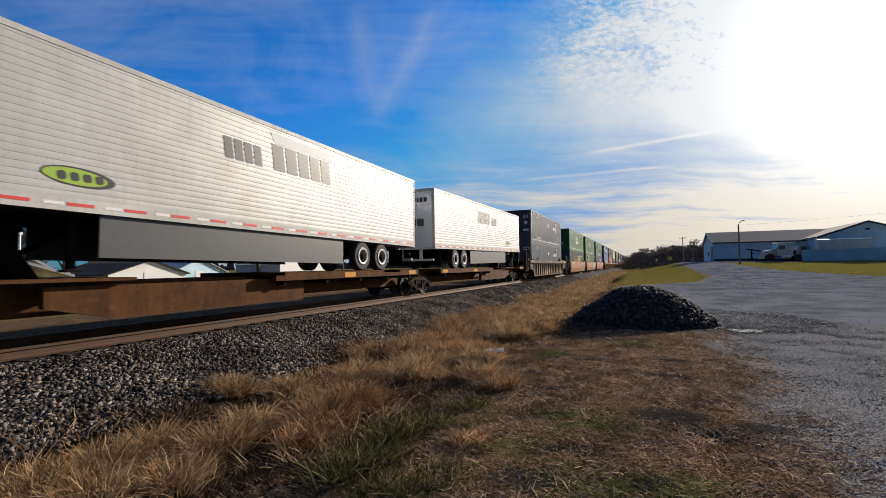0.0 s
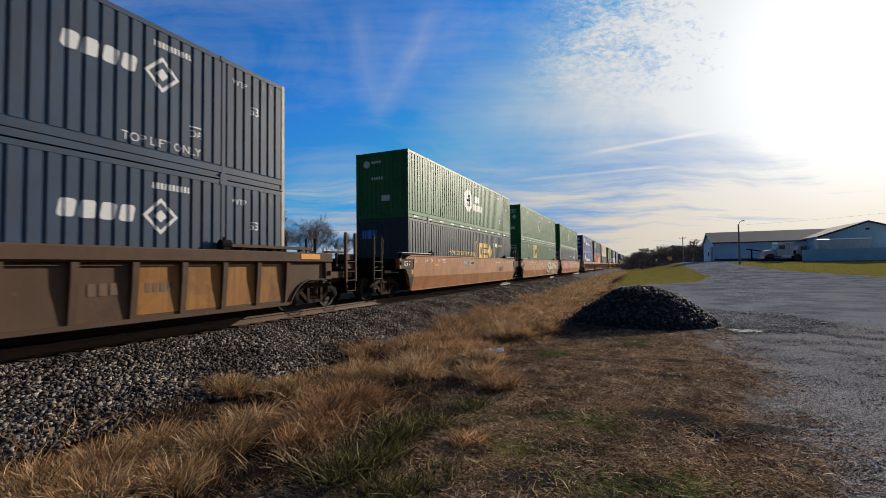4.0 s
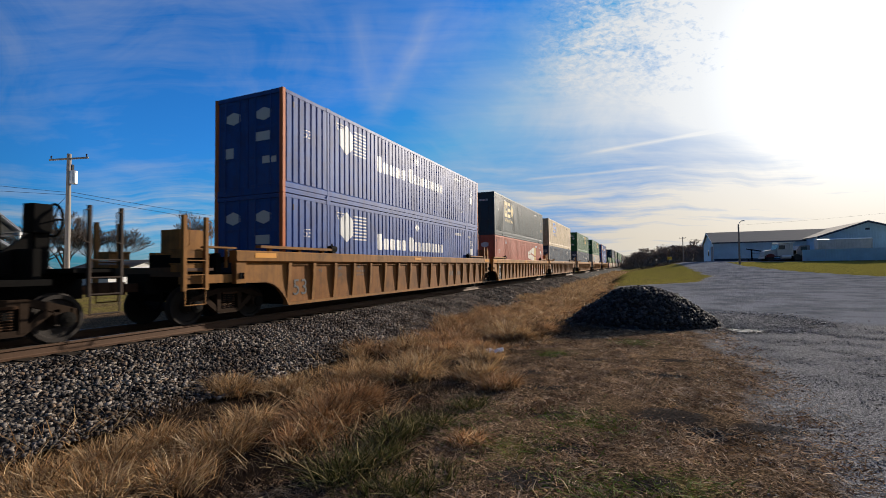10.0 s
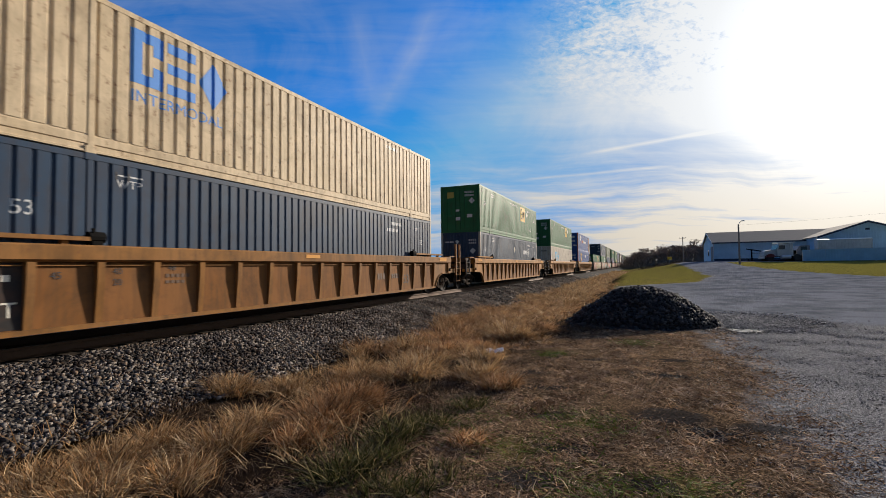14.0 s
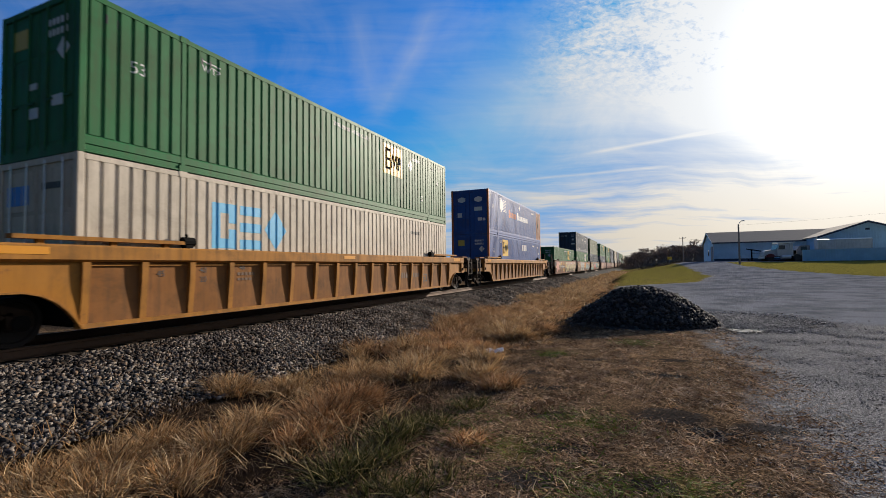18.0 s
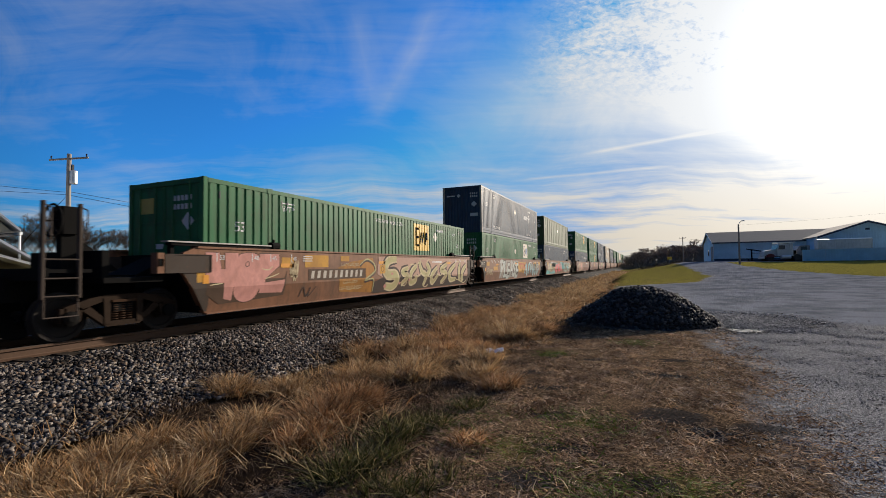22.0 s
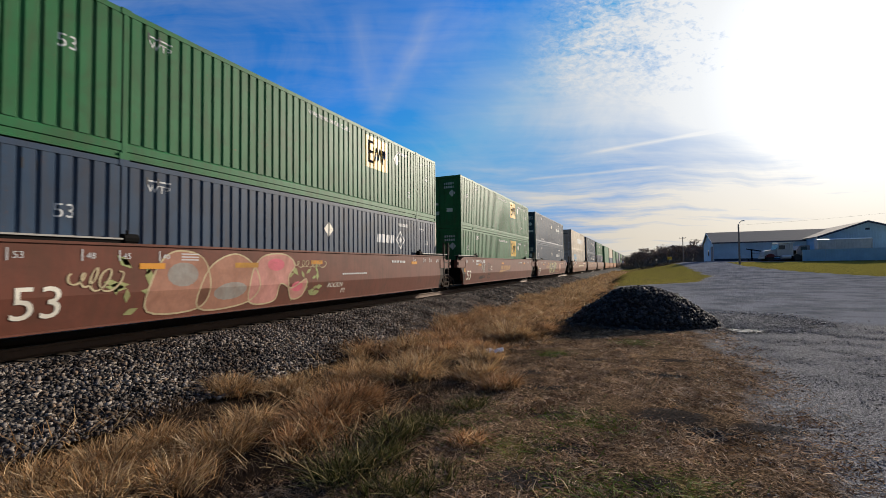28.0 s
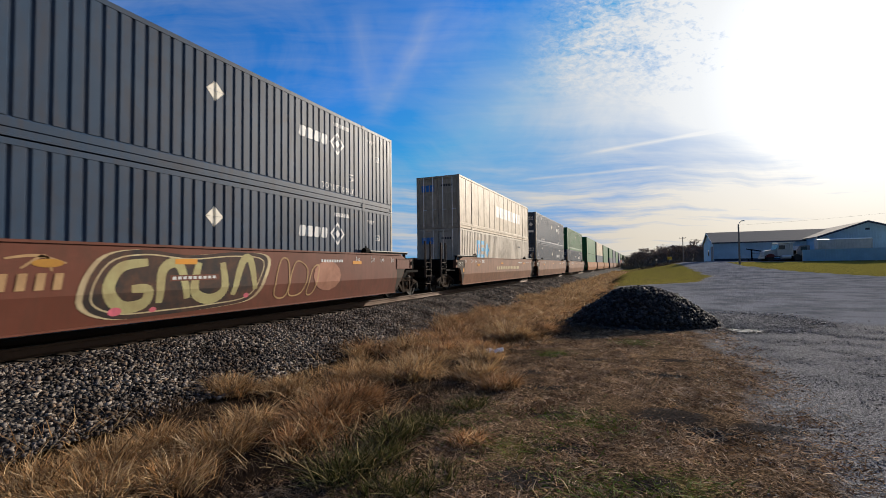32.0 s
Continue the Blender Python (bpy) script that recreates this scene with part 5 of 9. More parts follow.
SPECS = {
    "umax": dict(paint=NAVY, post=CREAMPOST, label="navy blue corrugated container with pale diamond logo, scuffed", marks=placard(8.1, 2.02) + swirl_mark(z=1.9) + TOPLIFT + small_marks(), end_marks=END_DARK, doors=False),
    "umax_plain": dict(paint=NAVY2, post=CREAMPOST, label="dark navy corrugated container with pale corner post", marks=placard(8.1, 2.0) + swirl_mark(z=1.85) + small_marks(), end_marks=END_DARK, doors=False),
    "hub": dict(paint=HGREEN, label="bright green corrugated container with white hexagon logo", stripes=11, marks=hexa_mark() + [WARN] + small_marks(), end_marks=END_HUB, doors=False),
    "hub_worn": dict(paint=HGREEN, label="green corrugated container with worn-down red logo", stripes=11, marks=faded_mark() + [WARN] + small_marks(), end_marks=END_HUB, doors=False),
    "hub_door": dict(paint=HGREEN, label="bright green corrugated container, door end leading", stripes=11, marks=[("logo_hexagon", [hexagon(7.28, 1.63, 0.55, 0.64)], plain("worn_pale_marking", (0.24, 0.27, 0.20), 0.6, 0.0, 0.4, 6.0), "worn pale hexagon logo"), hexa_mark()[1], WARN] + small_marks(), end_marks=END_EMP),
    "slogan": dict(paint=TEALNAVY, label="dark slate-blue container with yellow slogan lettering", end_marks=END_CSXW, marks=[("slogan", words("How tomorrow moves", 4.35, 1.42, 0.46), YELLOW, "yellow slogan lettering"), ("bracket", [oblong(8.34, 8.46, 1.15, 2.28), oblong(8.34, 8.62, 2.18, 2.28)], YELLOW, "yellow bracket"), ("bracket", [oblong(11.98, 12.10, 1.18, 2.28), oblong(11.84, 12.10, 2.18, 2.28)], YELLOW, "yellow bracket")] + three_blocks(9.0, 11.6, 1.26, 2.2, YELLOW, False) + [("owner_plate", [oblong(12.3, 12.75, 2.05, 2.3)], WHITE, "white plate"), ("owner_number", number(13.0, 2.1), YELLOW, "yellow number bar")]),
    "emp": dict(paint=EGREEN, label="green corrugated container with yellow square logo panel", marks=yellow_square() + placard(12.4, 2.2) + [WARN] + small_marks(), end_marks=END_EMP),
    "emp_front": dict(paint=EGREEN, label="green corrugated container, yellow logo panel near its front", marks=yellow_square(4.55, 1.5) + small_marks(), end_marks=END_EMP, doors=False),
    "emp_white": dict(paint=EGREEN, label="green corrugated container with pale square logo panel", marks=yellow_square(10.53, 1.42, CREAMMARK) + placard(8.0, 1.9) + small_marks(), end_marks=END_EMP, doors=False),
    "emp_plain": dict(paint=EGREEN, label="green corrugated container with small white markings", marks=placard(8.0, 2.0) + [WARN] + small_marks(), end_marks=END_EMP),
    "pacer": dict(paint=PBLUE, post=ORANGE, label="blue corrugated container with orange corner posts, pale lettering", marks=pacer_marks(False) + small_marks(), end_marks=END_PACER),
    "pacer_orange": dict(paint=PBLUE, post=ORANGE, label="blue container with orange posts and brown rear panel", marks=pacer_marks(True) + small_marks() + [("rear_panel", [oblong(14.24, 16.0, 0.18, 2.77)], BROWNBLOCK, "brown painted rear panel")], end_marks=END_PACER),
    "emp_blue": dict(paint=PBLUE, post=ORANGE, label="blue corrugated container with yellow square logo and orange posts", marks=yellow_square(3.05, 1.5) + small_marks() + [("patch", [oblong(8.8, 9.2, 2.0, 2.5), oblong(9.35, 9.75, 2.0, 2.5), oblong(9.9, 10.3, 2.0, 2.5)], GREY_MARK, "grey overpainted patches"), ("patch", [oblong(5.6, 11.2, 0.2, 1.15)], plain("fresh_blue", (0.02, 0.06, 0.42), 0.4), "fresh blue overpaint")], end_marks=END_EMP),
    "csx_slate": dict(paint=TEALNAVY, label="dark slate container with faded yellow block logo", marks=three_blocks(2.5, 4.95, 1.45, 2.55, plain("gold_marking", (0.62, 0.48, 0.18), 0.5), True) + small_marks() + [("patch", [oblong(15.2, 15.45, 1.1, 1.35)], YELLOW, "yellow sticker")], end_marks=END_CSX),
    "red": dict(paint=REDC, label="brick-red corrugated container with white arched logo", marks=arch_panes() + small_marks() + [("owner_plate", [oblong(14.6, 14.95, 1.95, 2.15)], WHITE, "white plate")], end_marks=END_PACER[:1]),
    "cream": dict(paint=TAN, style="wide", label="rust-stained cream corrugated container with blue logo", marks=three_blocks(2.65, 4.85, 1.55, 2.62, BLUE_MARK) + [("owner_number", number(12.2, 2.5), DARK_MARK, "dark number bar")], end_marks=END_CSX),
    "navy_low": dict(paint=NAVY, label="navy corrugated container with small pale markings", marks=small_marks() + [("owner_number", number(12.2, 2.2), GREY_MARK, "number bar")], post=CREAMPOST, end_marks=END_DARK, doors=False),
    "csx_white": dict(paint=PALE, label="pale grey corrugated container with blue block logo", marks=three_blocks(2.7, 5.05, 1.3, 2.35, plain("sky_blue_marking", (0.10, 0.38, 0.62), 0.5)) + [("owner_number", number(12.4, 2.2), DARK_MARK, "dark number bar")], end_marks=END_CSXW, bright_bars=True),
    "old_green": dict(paint=OLDGREEN, style="sheet", label="faded green sheet-and-post container with rust streaks", marks=placard(8.2, 1.85) + [("size_mark", words("53", 0.8, 1.8, 0.3), GREY_MARK, "stencilled length number")], end_marks=END_EMP, post=OLDGREEN),
    "england": dict(paint=WHITEC, style="sheet", label="grimy white smooth-sided container with grey lettering", marks=[("logo", bars(6.8, 13.4, 1.2, 1.95, 9, 0.25, 0.05), GREY_MARK, "grey block lettering shape")], end_marks=END_CSXW, bright_bars=True),
}


# ---- railway trucks ----
WHEEL_R = 0.42
ROLLING = []


def wheel_mesh():
    b = MB()
    for s in (-1, 1):
        b.lathe([(s * 0.685, 0.10), (s * 0.685, 0.30), (s * 0.665, 0.36), (s * 0.665, 0.455), (s * 0.69, 0.455), (s * 0.70, 0.425), (s * 0.80, 0.415), (s * 0.80, 0.35), (s * 0.755, 0.33), (s * 0.735, 0.16), (s * 0.82, 0.13), (s * 0.82, 0.09)], 22, "x")
    b.tube((-1.05, 0, 0), (1.05, 0, 0), 0.085, n=10)
    return b


def side_frame_mesh():
    b = MB()
    for sg in (1,):
        x0, x1 = 0.92, 1.07
        top = [(-0.98, 0.50), (-0.98, 0.62), (-0.62, 0.74), (-0.34, 0.80), (0.34, 0.80), (0.62, 0.74), (0.98, 0.62), (0.98, 0.50), (0.72, 0.56), (0.34, 0.69), (-0.34, 0.69), (-0.72, 0.56)]
        b.prism(top, x0, x1, "x")
        low = [(-0.70, 0.54), (-0.30, 0.21), (0.30, 0.21), (0.70, 0.54), (0.58, 0.60), (0.26, 0.31), (-0.26, 0.31), (-0.58, 0.60)]
        b.prism(low, x0, x1, "x")
        for s in (-1, 1):
            b.prism([(s * 0.24, 0.26), (s * 0.34, 0.26), (s * 0.36, 0.75), (s * 0.24, 0.75)], x0 - 0.01, x1 + 0.012, "x")
            b.prism([(s * 0.72, 0.36), (s * 0.78, 0.34), (s * 0.80, 0.60), (s * 0.70, 0.60)], x0, x1, "x")
            b.prism([(s * 1.06, 0.36), (s * 1.0, 0.34), (s * 0.94, 0.60), (s * 1.04, 0.60)], x0, x1, "x")
    return b


def spring_mesh():
    b = MB()
    for s in (-0.13, 0.0, 0.13):
        for k in range(7):
            b.ring((1.0, s, 0.34 + 0.045 * k), 0.055, 0.013, 10, 4, "z")
    b.box(0.90, 1.10, -0.22, 0.22, 0.655, 0.70)
    return b


def truck(parent, y):
    """A three-piece freight truck centred at y; its wheelsets roll."""
    iron = plain("truck_iron", (0.030, 0.020, 0.014), 0.85, 0.0, 0.45, 9.0)
    hub = new("truck")
    hub.parent = parent
    hub.matrix_basis = Matrix.Translation((0, y, 0))
    beam = part("bolster", shared("bolster", lambda: MB().box(-1.05, 1.05, -0.20, 0.20, 0.48, 0.72, 0.03).tube((0, 0, 0.7), (0, 0, 0.86), 0.3, n=14)), BLACK, hub)
    fr = shared("side_frame", side_frame_mesh)
    for m in (None, pose(0, 0, 0, 0, 0, 180)):
        part("side_frame", fr, iron, hub, m=m)
        part("spring", shared("spring", spring_mesh), RUSTY, hub, m=m)
    cap = shared("bearing", lambda: MB().lathe([(1.06, 0.13), (1.12, 0.13), (1.135, 0.09), (1.15, 0.05), (1.15, 0.01)], 12, "x"))
    for s in (-0.89, 0.89):
        w = part("wheelset", shared("wheelset", wheel_mesh, True), plain("wheel_steel", (0.014, 0.010, 0.008), 0.8, 0.0, 0.4, 9.0), hub, m=Matrix.Translation((0, s, WHEEL_R + 0.002)))
        part("bearing", cap, BLACK, hub, m=Matrix.Translation((0, s, WHEEL_R)))
        part("bearing", cap, BLACK, hub, m=pose(0, s, WHEEL_R, 0, 0, 180))
        ROLLING.append((w, parent, y + s))
    return hub


# ---- well cars ----
CREASE = (0.84, 0.22)               # height of the fold in a smooth side, and how far it leans in below


def smooth_side():
    zc, lean = CREASE
    e = 0.60 * (1.17 - zc) / 0.88
    top = [(16.774, 1.17), (16.774, 1.60), (16.45, 1.73), (-0.30, 1.73), (-0.62, 1.60)]
    b = MB().prism([(-0.62, 1.17), (-0.62 + e, zc), (16.774 - e, zc)] + top, 1.40, 1.50, "x")
    # the lower half leans in towards the rails
    d = lean * (zc - 0.29)
    y0, y1 = -0.62 + e, 16.774 - e
    v = [(1.50, y0, zc), (1.50, y1, zc), (1.50 - d, 16.174, 0.29), (1.50 - d, -0.02, 0.29), (1.36, y0, zc), (1.36, y1, zc), (1.36 - d, 16.174, 0.29), (1.36 - d, -0.02, 0.29)]
    b.add(v, [(0, 1, 2, 3), (7, 6, 5, 4), (3, 2, 6, 7), (0, 3, 7, 4), (1, 5, 6, 2)])
    b.box(1.30, 1.525, -0.30, 16.45, 1.70, 1.745)
    b.box(1.26, 1.43, 0.0, 16.154, 0.262, 0.292)
    return b


def end_box():
    """The boxed side sill beyond the well, with a raised rim."""
    b = MB().box(1.30, 1.512, -1.02, 0.05, 1.18, 1.57, 0.015)
    b.box(1.512, 1.524, -1.02, 0.05, 1.55, 1.57).box(1.512, 1.524, -1.02, 0.05, 1.18, 1.20).box(1.512, 1.524, -1.02, -0.99, 1.20, 1.55).box(1.512, 1.524, 0.02, 0.05, 1.20, 1.55)
    return b


def jack_lug():
    return MB().box(1.34, 1.53, -1.20, -1.03, 1.18, 1.59, 0.02)


def rib_side():
    b = MB().box(1.385, 1.41, -0.02, 16.17, 0.33, 1.42)
    return b


ARCH = ((0.02, 0.27), (-0.08, 0.44), (-0.20, 0.60), (-0.36, 0.75), (-0.55, 0.86), (-0.78, 0.92))


def rib_gusset(reach):
    """The plate over the truck, cut out in an arch."""
    return MB().prism(list(ARCH) + [(-reach, 0.93), (-reach, 1.405), (0.02, 1.405)], 1.395, 1.45, "x")


def arch_flange(reach):
    """The bent strip along the arch's edge."""
    b = MB()
    pts = list(ARCH) + [(-reach, 0.93)]
    for p, q in zip(pts, pts[1:]):
        b.prism(band(p, q, 0.028), 1.40, 1.51, "x")
    return b


def chord_block(reach):
    return MB().box(1.40, 1.535, -reach, -reach + 0.30, 0.91, 1.398, 0.015)


def rib_post():
    return MB().prism([(1.405, 0.34), (1.45, 0.34), (1.515, 1.05), (1.525, 1.40), (1.405, 1.40)], -0.06, 0.06, "y")


def ladder(parent, mat, m, side=1, heavy=False, top=2.38):
    """Two stiles with rungs, a stirrup below and a looped grab rail above."""
    hub = new("ladder")
    hub.parent = parent
    hub.matrix_basis = m
    w = 0.045 if heavy else 0.024
    x0, x1 = sorted((side * 1.45, side * 1.535))
    for y in (0.0, 0.52):
        part("stile", shared("stile_%d_%d_%d" % (side, heavy, 100 * top), lambda: MB().box(x0, x1, -w, w, 0.80, top, 0.008)), mat, hub, m=Matrix.Translation((0, y, 0)))
        if top < 2.0:
            continue
        grab = shared("grab_rail_%d" % side, lambda: MB().tube((side * 1.53, 0, 1.72), (side * 1.53, 0.10, 1.76), 0.011, n=5).tube((side * 1.53, 0.10, 1.76), (side * 1.53, 0.10, 2.28), 0.011, n=5).tube((side * 1.53, 0.10, 2.28), (side * 1.53, 0, 2.32), 0.011, n=5))
        part("grab_rail", grab, mat, hub, m=Matrix.Translation((0, y, 0)))
    for z in (0.84, 1.13, 1.44):
        part("rung", shared("rung_%d" % side, lambda: MB().tube((side * 1.52, 0, 0), (side * 1.52, 0.52, 0), 0.015, n=6)), mat, hub, m=Matrix.Translation((0, 0, z)))
    part("stirrup", shared("stirrup_%d" % side, lambda: MB().tube((side * 1.51, 0.02, 0.84), (side * 1.51, 0.02, 0.50), 0.014, n=6).tube((side * 1.51, 0.02, 0.50), (side * 1.51, 0.50, 0.50), 0.014, n=6).tube((side * 1.51, 0.50, 0.50), (side * 1.51, 0.50, 0.84), 0.014, n=6)), mat, hub)
    if heavy:
        for z in (1.20, 1.50):
            part("tread", shared("tread_%d_%d" % (side, round(100 * z)), lambda: MB().box(*sorted((side * 1.05, side * 1.45)), 0.03, 0.49, z, z + 0.16).box(*sorted((side * 1.0, side * 1.46)), 0.03, 0.49, z + 0.165, z + 0.185)), mat, hub)
    return hub


def graffiti(seed, y0, y1, z0, z1, letters, thick=0.10, bend=True):
    """Crossing strokes that form no letters: fills, the wider outline behind them, and thin shine lines."""
    rs = random.Random(seed)
    fill, line, shine = [], [], []
    w = (y1 - y0) / letters
    h = z1 - z0
    for k in range(letters):
        a = y0 + k * w
        grid = [(a + w * u + rs.uniform(-.05, .05) * w, z0 + h * (0.12 + 0.76 * v) + rs.uniform(-.05, .05) * h) for v in (0, 0.5, 1) for u in (0.12, 0.5, 0.92)]
        for path in (rs.sample(((0, 3, 6), (0, 6, 7, 2), (6, 0, 1, 8), (2, 5, 8), (6, 4, 2), (0, 4, 8), (7, 3, 1, 5)), 2)):
            pts = [grid[j] for j in path]
            pts = curve(pts, 6) if bend else curve(pts, 2)
            n = len(pts)
            t = thick * rs.uniform(0.8, 1.25)
            wid = [t * (0.75 + 0.5 * math.sin(math.pi * i / (n - 1)) + 0.25 * i / n) for i in range(n)]
            fill += ribbon(pts, wid)
            line += ribbon(pts, wid, 0.06)
            shine += ribbon([(p[0] + 0.35 * t, p[1] + 0.3 * t) for p in pts[n // 4: n - 2]], [0.012] * (n - 2 - n // 4))
    return fill, line, shine


def swooshes(seed, y0, y1, z0, z1, n):
    """Long tapering calligraphic sweeps with a dark edge."""
    rs = random.Random(seed)
    fill, line, shine = [], [], []
    for k in range(n):
        a = y0 + (y1 - y0) * (k + rs.uniform(0, 0.7)) / n
        l = (y1 - y0) / n * rs.uniform(0.9, 2.0)
        zs = [rs.uniform(z0, z1) for _ in range(4)]
        pts = curve([(a + l * u + (0.25 * l if j == 2 else 0), z) for j, (u, z) in enumerate(zip((0, 0.45, 0.25, 1.0), zs))], 7)
        m = len(pts)
        wid = [0.015 + 0.10 * math.sin(math.pi * i / (m - 1)) ** 1.5 for i in range(m)]
        fill += ribbon(pts, wid)
        line += ribbon(pts, wid, 0.022)
        shine += ribbon(pts[m // 3: m - 3], [0.010] * (m - 3 - m // 3))
    return fill, line, shine


def slabs(seed, y0, y1, z0, z1, n):
    """Overlapping skewed blocks of sprayed colour behind the strokes."""
    rs = random.Random(seed)
    o = []
    for k in range(n):
        a = y0 + (y1 - y0) * k / n + rs.uniform(-.1, .1)
        b = a + (y1 - y0) / n * rs.uniform(0.8, 1.5)
        o.append([(a, z0 + rs.uniform(0, .25)), (b, z0 + rs.uniform(0, .25)), (b + rs.uniform(-.2, .3), z1 - rs.uniform(0, .3)), (a + rs.uniform(-.1, .3), z1 - rs.uniform(0, .3))])
    return o


def scrawl(seed, y0, y1, z0, z1, n, w=0.035):
    """A thin looping tag."""
    rs = random.Random(seed)
    pts, step_ = [], 7
    lean, zc, h = rs.uniform(0.1, 0.5), (z0 + z1) / 2, (z1 - z0) / 2
    wide = (y1 - y0) / n
    for k in range(step_ * n + 1):
        if k % step_ == 0:
            loop, tall, sink = rs.uniform(0.2, 0.75), rs.uniform(0.45, 1.0), rs.uniform(-0.3, 0.3)
        a = 2 * math.pi * k / step_
        z = zc + h * (tall * math.cos(a) * 0.8 + sink * 0.5)
        pts.append((y0 + (y1 - y0) * k / (step_ * n) - loop * wide * math.sin(a) + lean * (z - zc), z))
    pts = curve(pts, 3)
    return ribbon(pts, [0.5 * w * (0.7 + 0.5 * abs(math.sin(0.35 * i))) for i in range(len(pts))])


def side_x_smooth(y):
    return 1.502


def side_x_rib(y):
    return 1.412


CARS = {
    "yellow": paint("well_car_yellow", (0.30, 0.135, 0.032), 0.65, 0.55, 0.45, spec=0.12),
    "bright": paint("well_car_bright_yellow", (0.40, 0.172, 0.024), 0.65, 0.5, 0.4, spec=0.12),
    "orange": paint("well_car_orange", (0.39, 0.150, 0.036), 0.58, 0.5, 0.3, spec=0.14),
    "brown": paint("well_car_brown", (0.165, 0.052, 0.031), 0.58, 0.4, 0.2, spec=0.14),
    "grime": paint("well_car_grimy", (0.095, 0.056, 0.036), 0.7, 0.55, 0.45, spec=0.1),
    "soot": paint("sooty_steel", (0.062, 0.047, 0.038), 0.7, 0.5, 0.3, spec=0.1),
    "rust": paint("rusty_orange_steel", (0.12, 0.048, 0.013), 0.78, 0.75, 1.0, spec=0.08, grime=(0.035, 0.018, 0.010)),
    "panel": paint("well_car_panel", (0.25, 0.105, 0.028), 0.7, 0.6, 0.5, spec=0.1),
    "tan": paint("well_car_tan", (0.24, 0.105, 0.052), 0.58, 0.5, 0.2, spec=0.14),
}


PALEBAR = plain("worn_pale_steel", (0.34, 0.32, 0.29), 0.55, 0.0, 0.25, 9.0)


def well_car(kind, col, front_end, rear_end, label, marks=(), brake=()):
    """One unit of a double-stack well car. front_end, rear_end: True where the car ends in a coupler, False where the next unit shares its truck."""
    th = thing("well_car", label, "well car", "well cars of the train")
    c = CARS[col]
    S = shared
    flip = pose(0, 16.154, 0, 0, 0, 180)
    for m in (None, flip):
        if kind == "smooth":
            part("side", S("smooth_side", smooth_side), c, th, m=m)
        else:
            part("side_sheet", S("rib_side", rib_side), c if col == "grime" else CARS["panel"], th, m=m)
            part("bottom_chord", S("bottom_chord", lambda: MB().box(1.32, 1.50, -0.02, 16.17, 0.265, 0.345, 0.01)), c, th, m=m)
            part("lip", S("side_lip", lambda: MB().box(1.405, 1.455, 0.0, 16.154, 1.335, 1.355)), c, th, m=m)
    reach = {True: 1.74, False: 1.27}
    if kind != "smooth":
        for m, ra, rb in ((None, reach[front_end], reach[rear_end]), (flip, reach[rear_end], reach[front_end])):
            part("top_chord", S("top_chord_%d_%d" % (ra * 100, rb * 100), lambda: MB().prism([(1.30, 1.40), (1.50, 1.40), (1.56, 1.44), (1.56, 1.66), (1.53, 1.69), (1.30, 1.69)], -ra, 16.154 + rb, "y")), c, th, m=m)
        mirror = Matrix.Translation((0, 16.154, 0)) @ Matrix.Diagonal((1, -1, 1, 1))
        for r, m in ((reach[front_end], None), (reach[rear_end], mirror)):
            k = "%d" % (r * 100)
            part("gusset", S("rib_gusset_" + k, lambda: rib_gusset(r)), c, th, m=m)
            part("arch_flange", S("arch_flange_" + k, lambda: arch_flange(r)), c, th, m=m)
            blk = part("jack_block", S("chord_block_" + k, lambda: chord_block(r)), c, th, m=m)
            part("jack_hole", S("jack_hole_" + k, lambda: MB().box(1.533, 1.540, -r + 0.09, -r + 0.21, 1.02, 1.16, 0.03)), BLACK, blk)
        for m, ends in ((None, front_end), (mirror, rear_end)):
            if not ends:
                part("guide_post", S("guide_post", lambda: MB().box(0.90, 1.22, -1.46, -1.24, 1.05, 2.25, 0.01)), c, th, m=m)
            else:
                part("side_sill", S("end_side_sill", lambda: MB().box(1.22, 1.42, -2.96, -1.64, 0.94, 1.13, 0.012)), c, th, m=m)
                part("walkway", S("end_walkway", lambda: MB().box(1.20, 1.50, -2.42, -1.70, 1.72, 1.76).box(1.24, 1.29, -2.36, -2.30, 1.28, 1.72).box(1.24, 1.29, -1.82, -1.76, 1.28, 1.72)), c, th, m=m)
                if col == "yellow" and m is None:
                    part("tool_box", S("tool_box", lambda: MB().box(0.30, 0.95, -2.72, -2.02, 1.62, 2.14, 0.02)), c, th, m=m)
    else:
        for m in (None, flip, Matrix.Translation((0, 16.154, 0)) @ Matrix.Diagonal((1, -1, 1, 1)), Matrix.Diagonal((-1, 1, 1, 1))):
            box = part("end_box", S("end_box", end_box), c if col == "brown" else CARS["soot"], th, m=m)
            lug = part("jack_lug", S("jack_lug", jack_lug), c, th, m=m)
            part("jack_hole", S("jack_lug_hole", lambda: MB().box(1.528, 1.535, -1.16, -1.07, 1.32, 1.47, 0.02)), BLACK, lug)
    if kind != "smooth":
        for k in range(17):
            part("rib", S("rib_post", rib_post), c, th, m=Matrix.Translation((0, 0.06 + 1.0 * k, 0)))
        for k in range(0, 17, 4):
            part("rib", S("rib_post", rib_post), c, th, m=pose(0, 0.06 + 1.0 * k, 0, 0, 0, 180))
    plank = S("guide_plank", lambda: MB().box(1.30, 1.49, -0.95, 1.9, 1.765, 1.835, 0.01).box(1.33, 1.42, -0.6, -0.5, 1.68, 1.77).box(1.33, 1.42, 0.5, 0.6, 1.68, 1.77).box(1.33, 1.42, 1.5, 1.6, 1.68, 1.77))
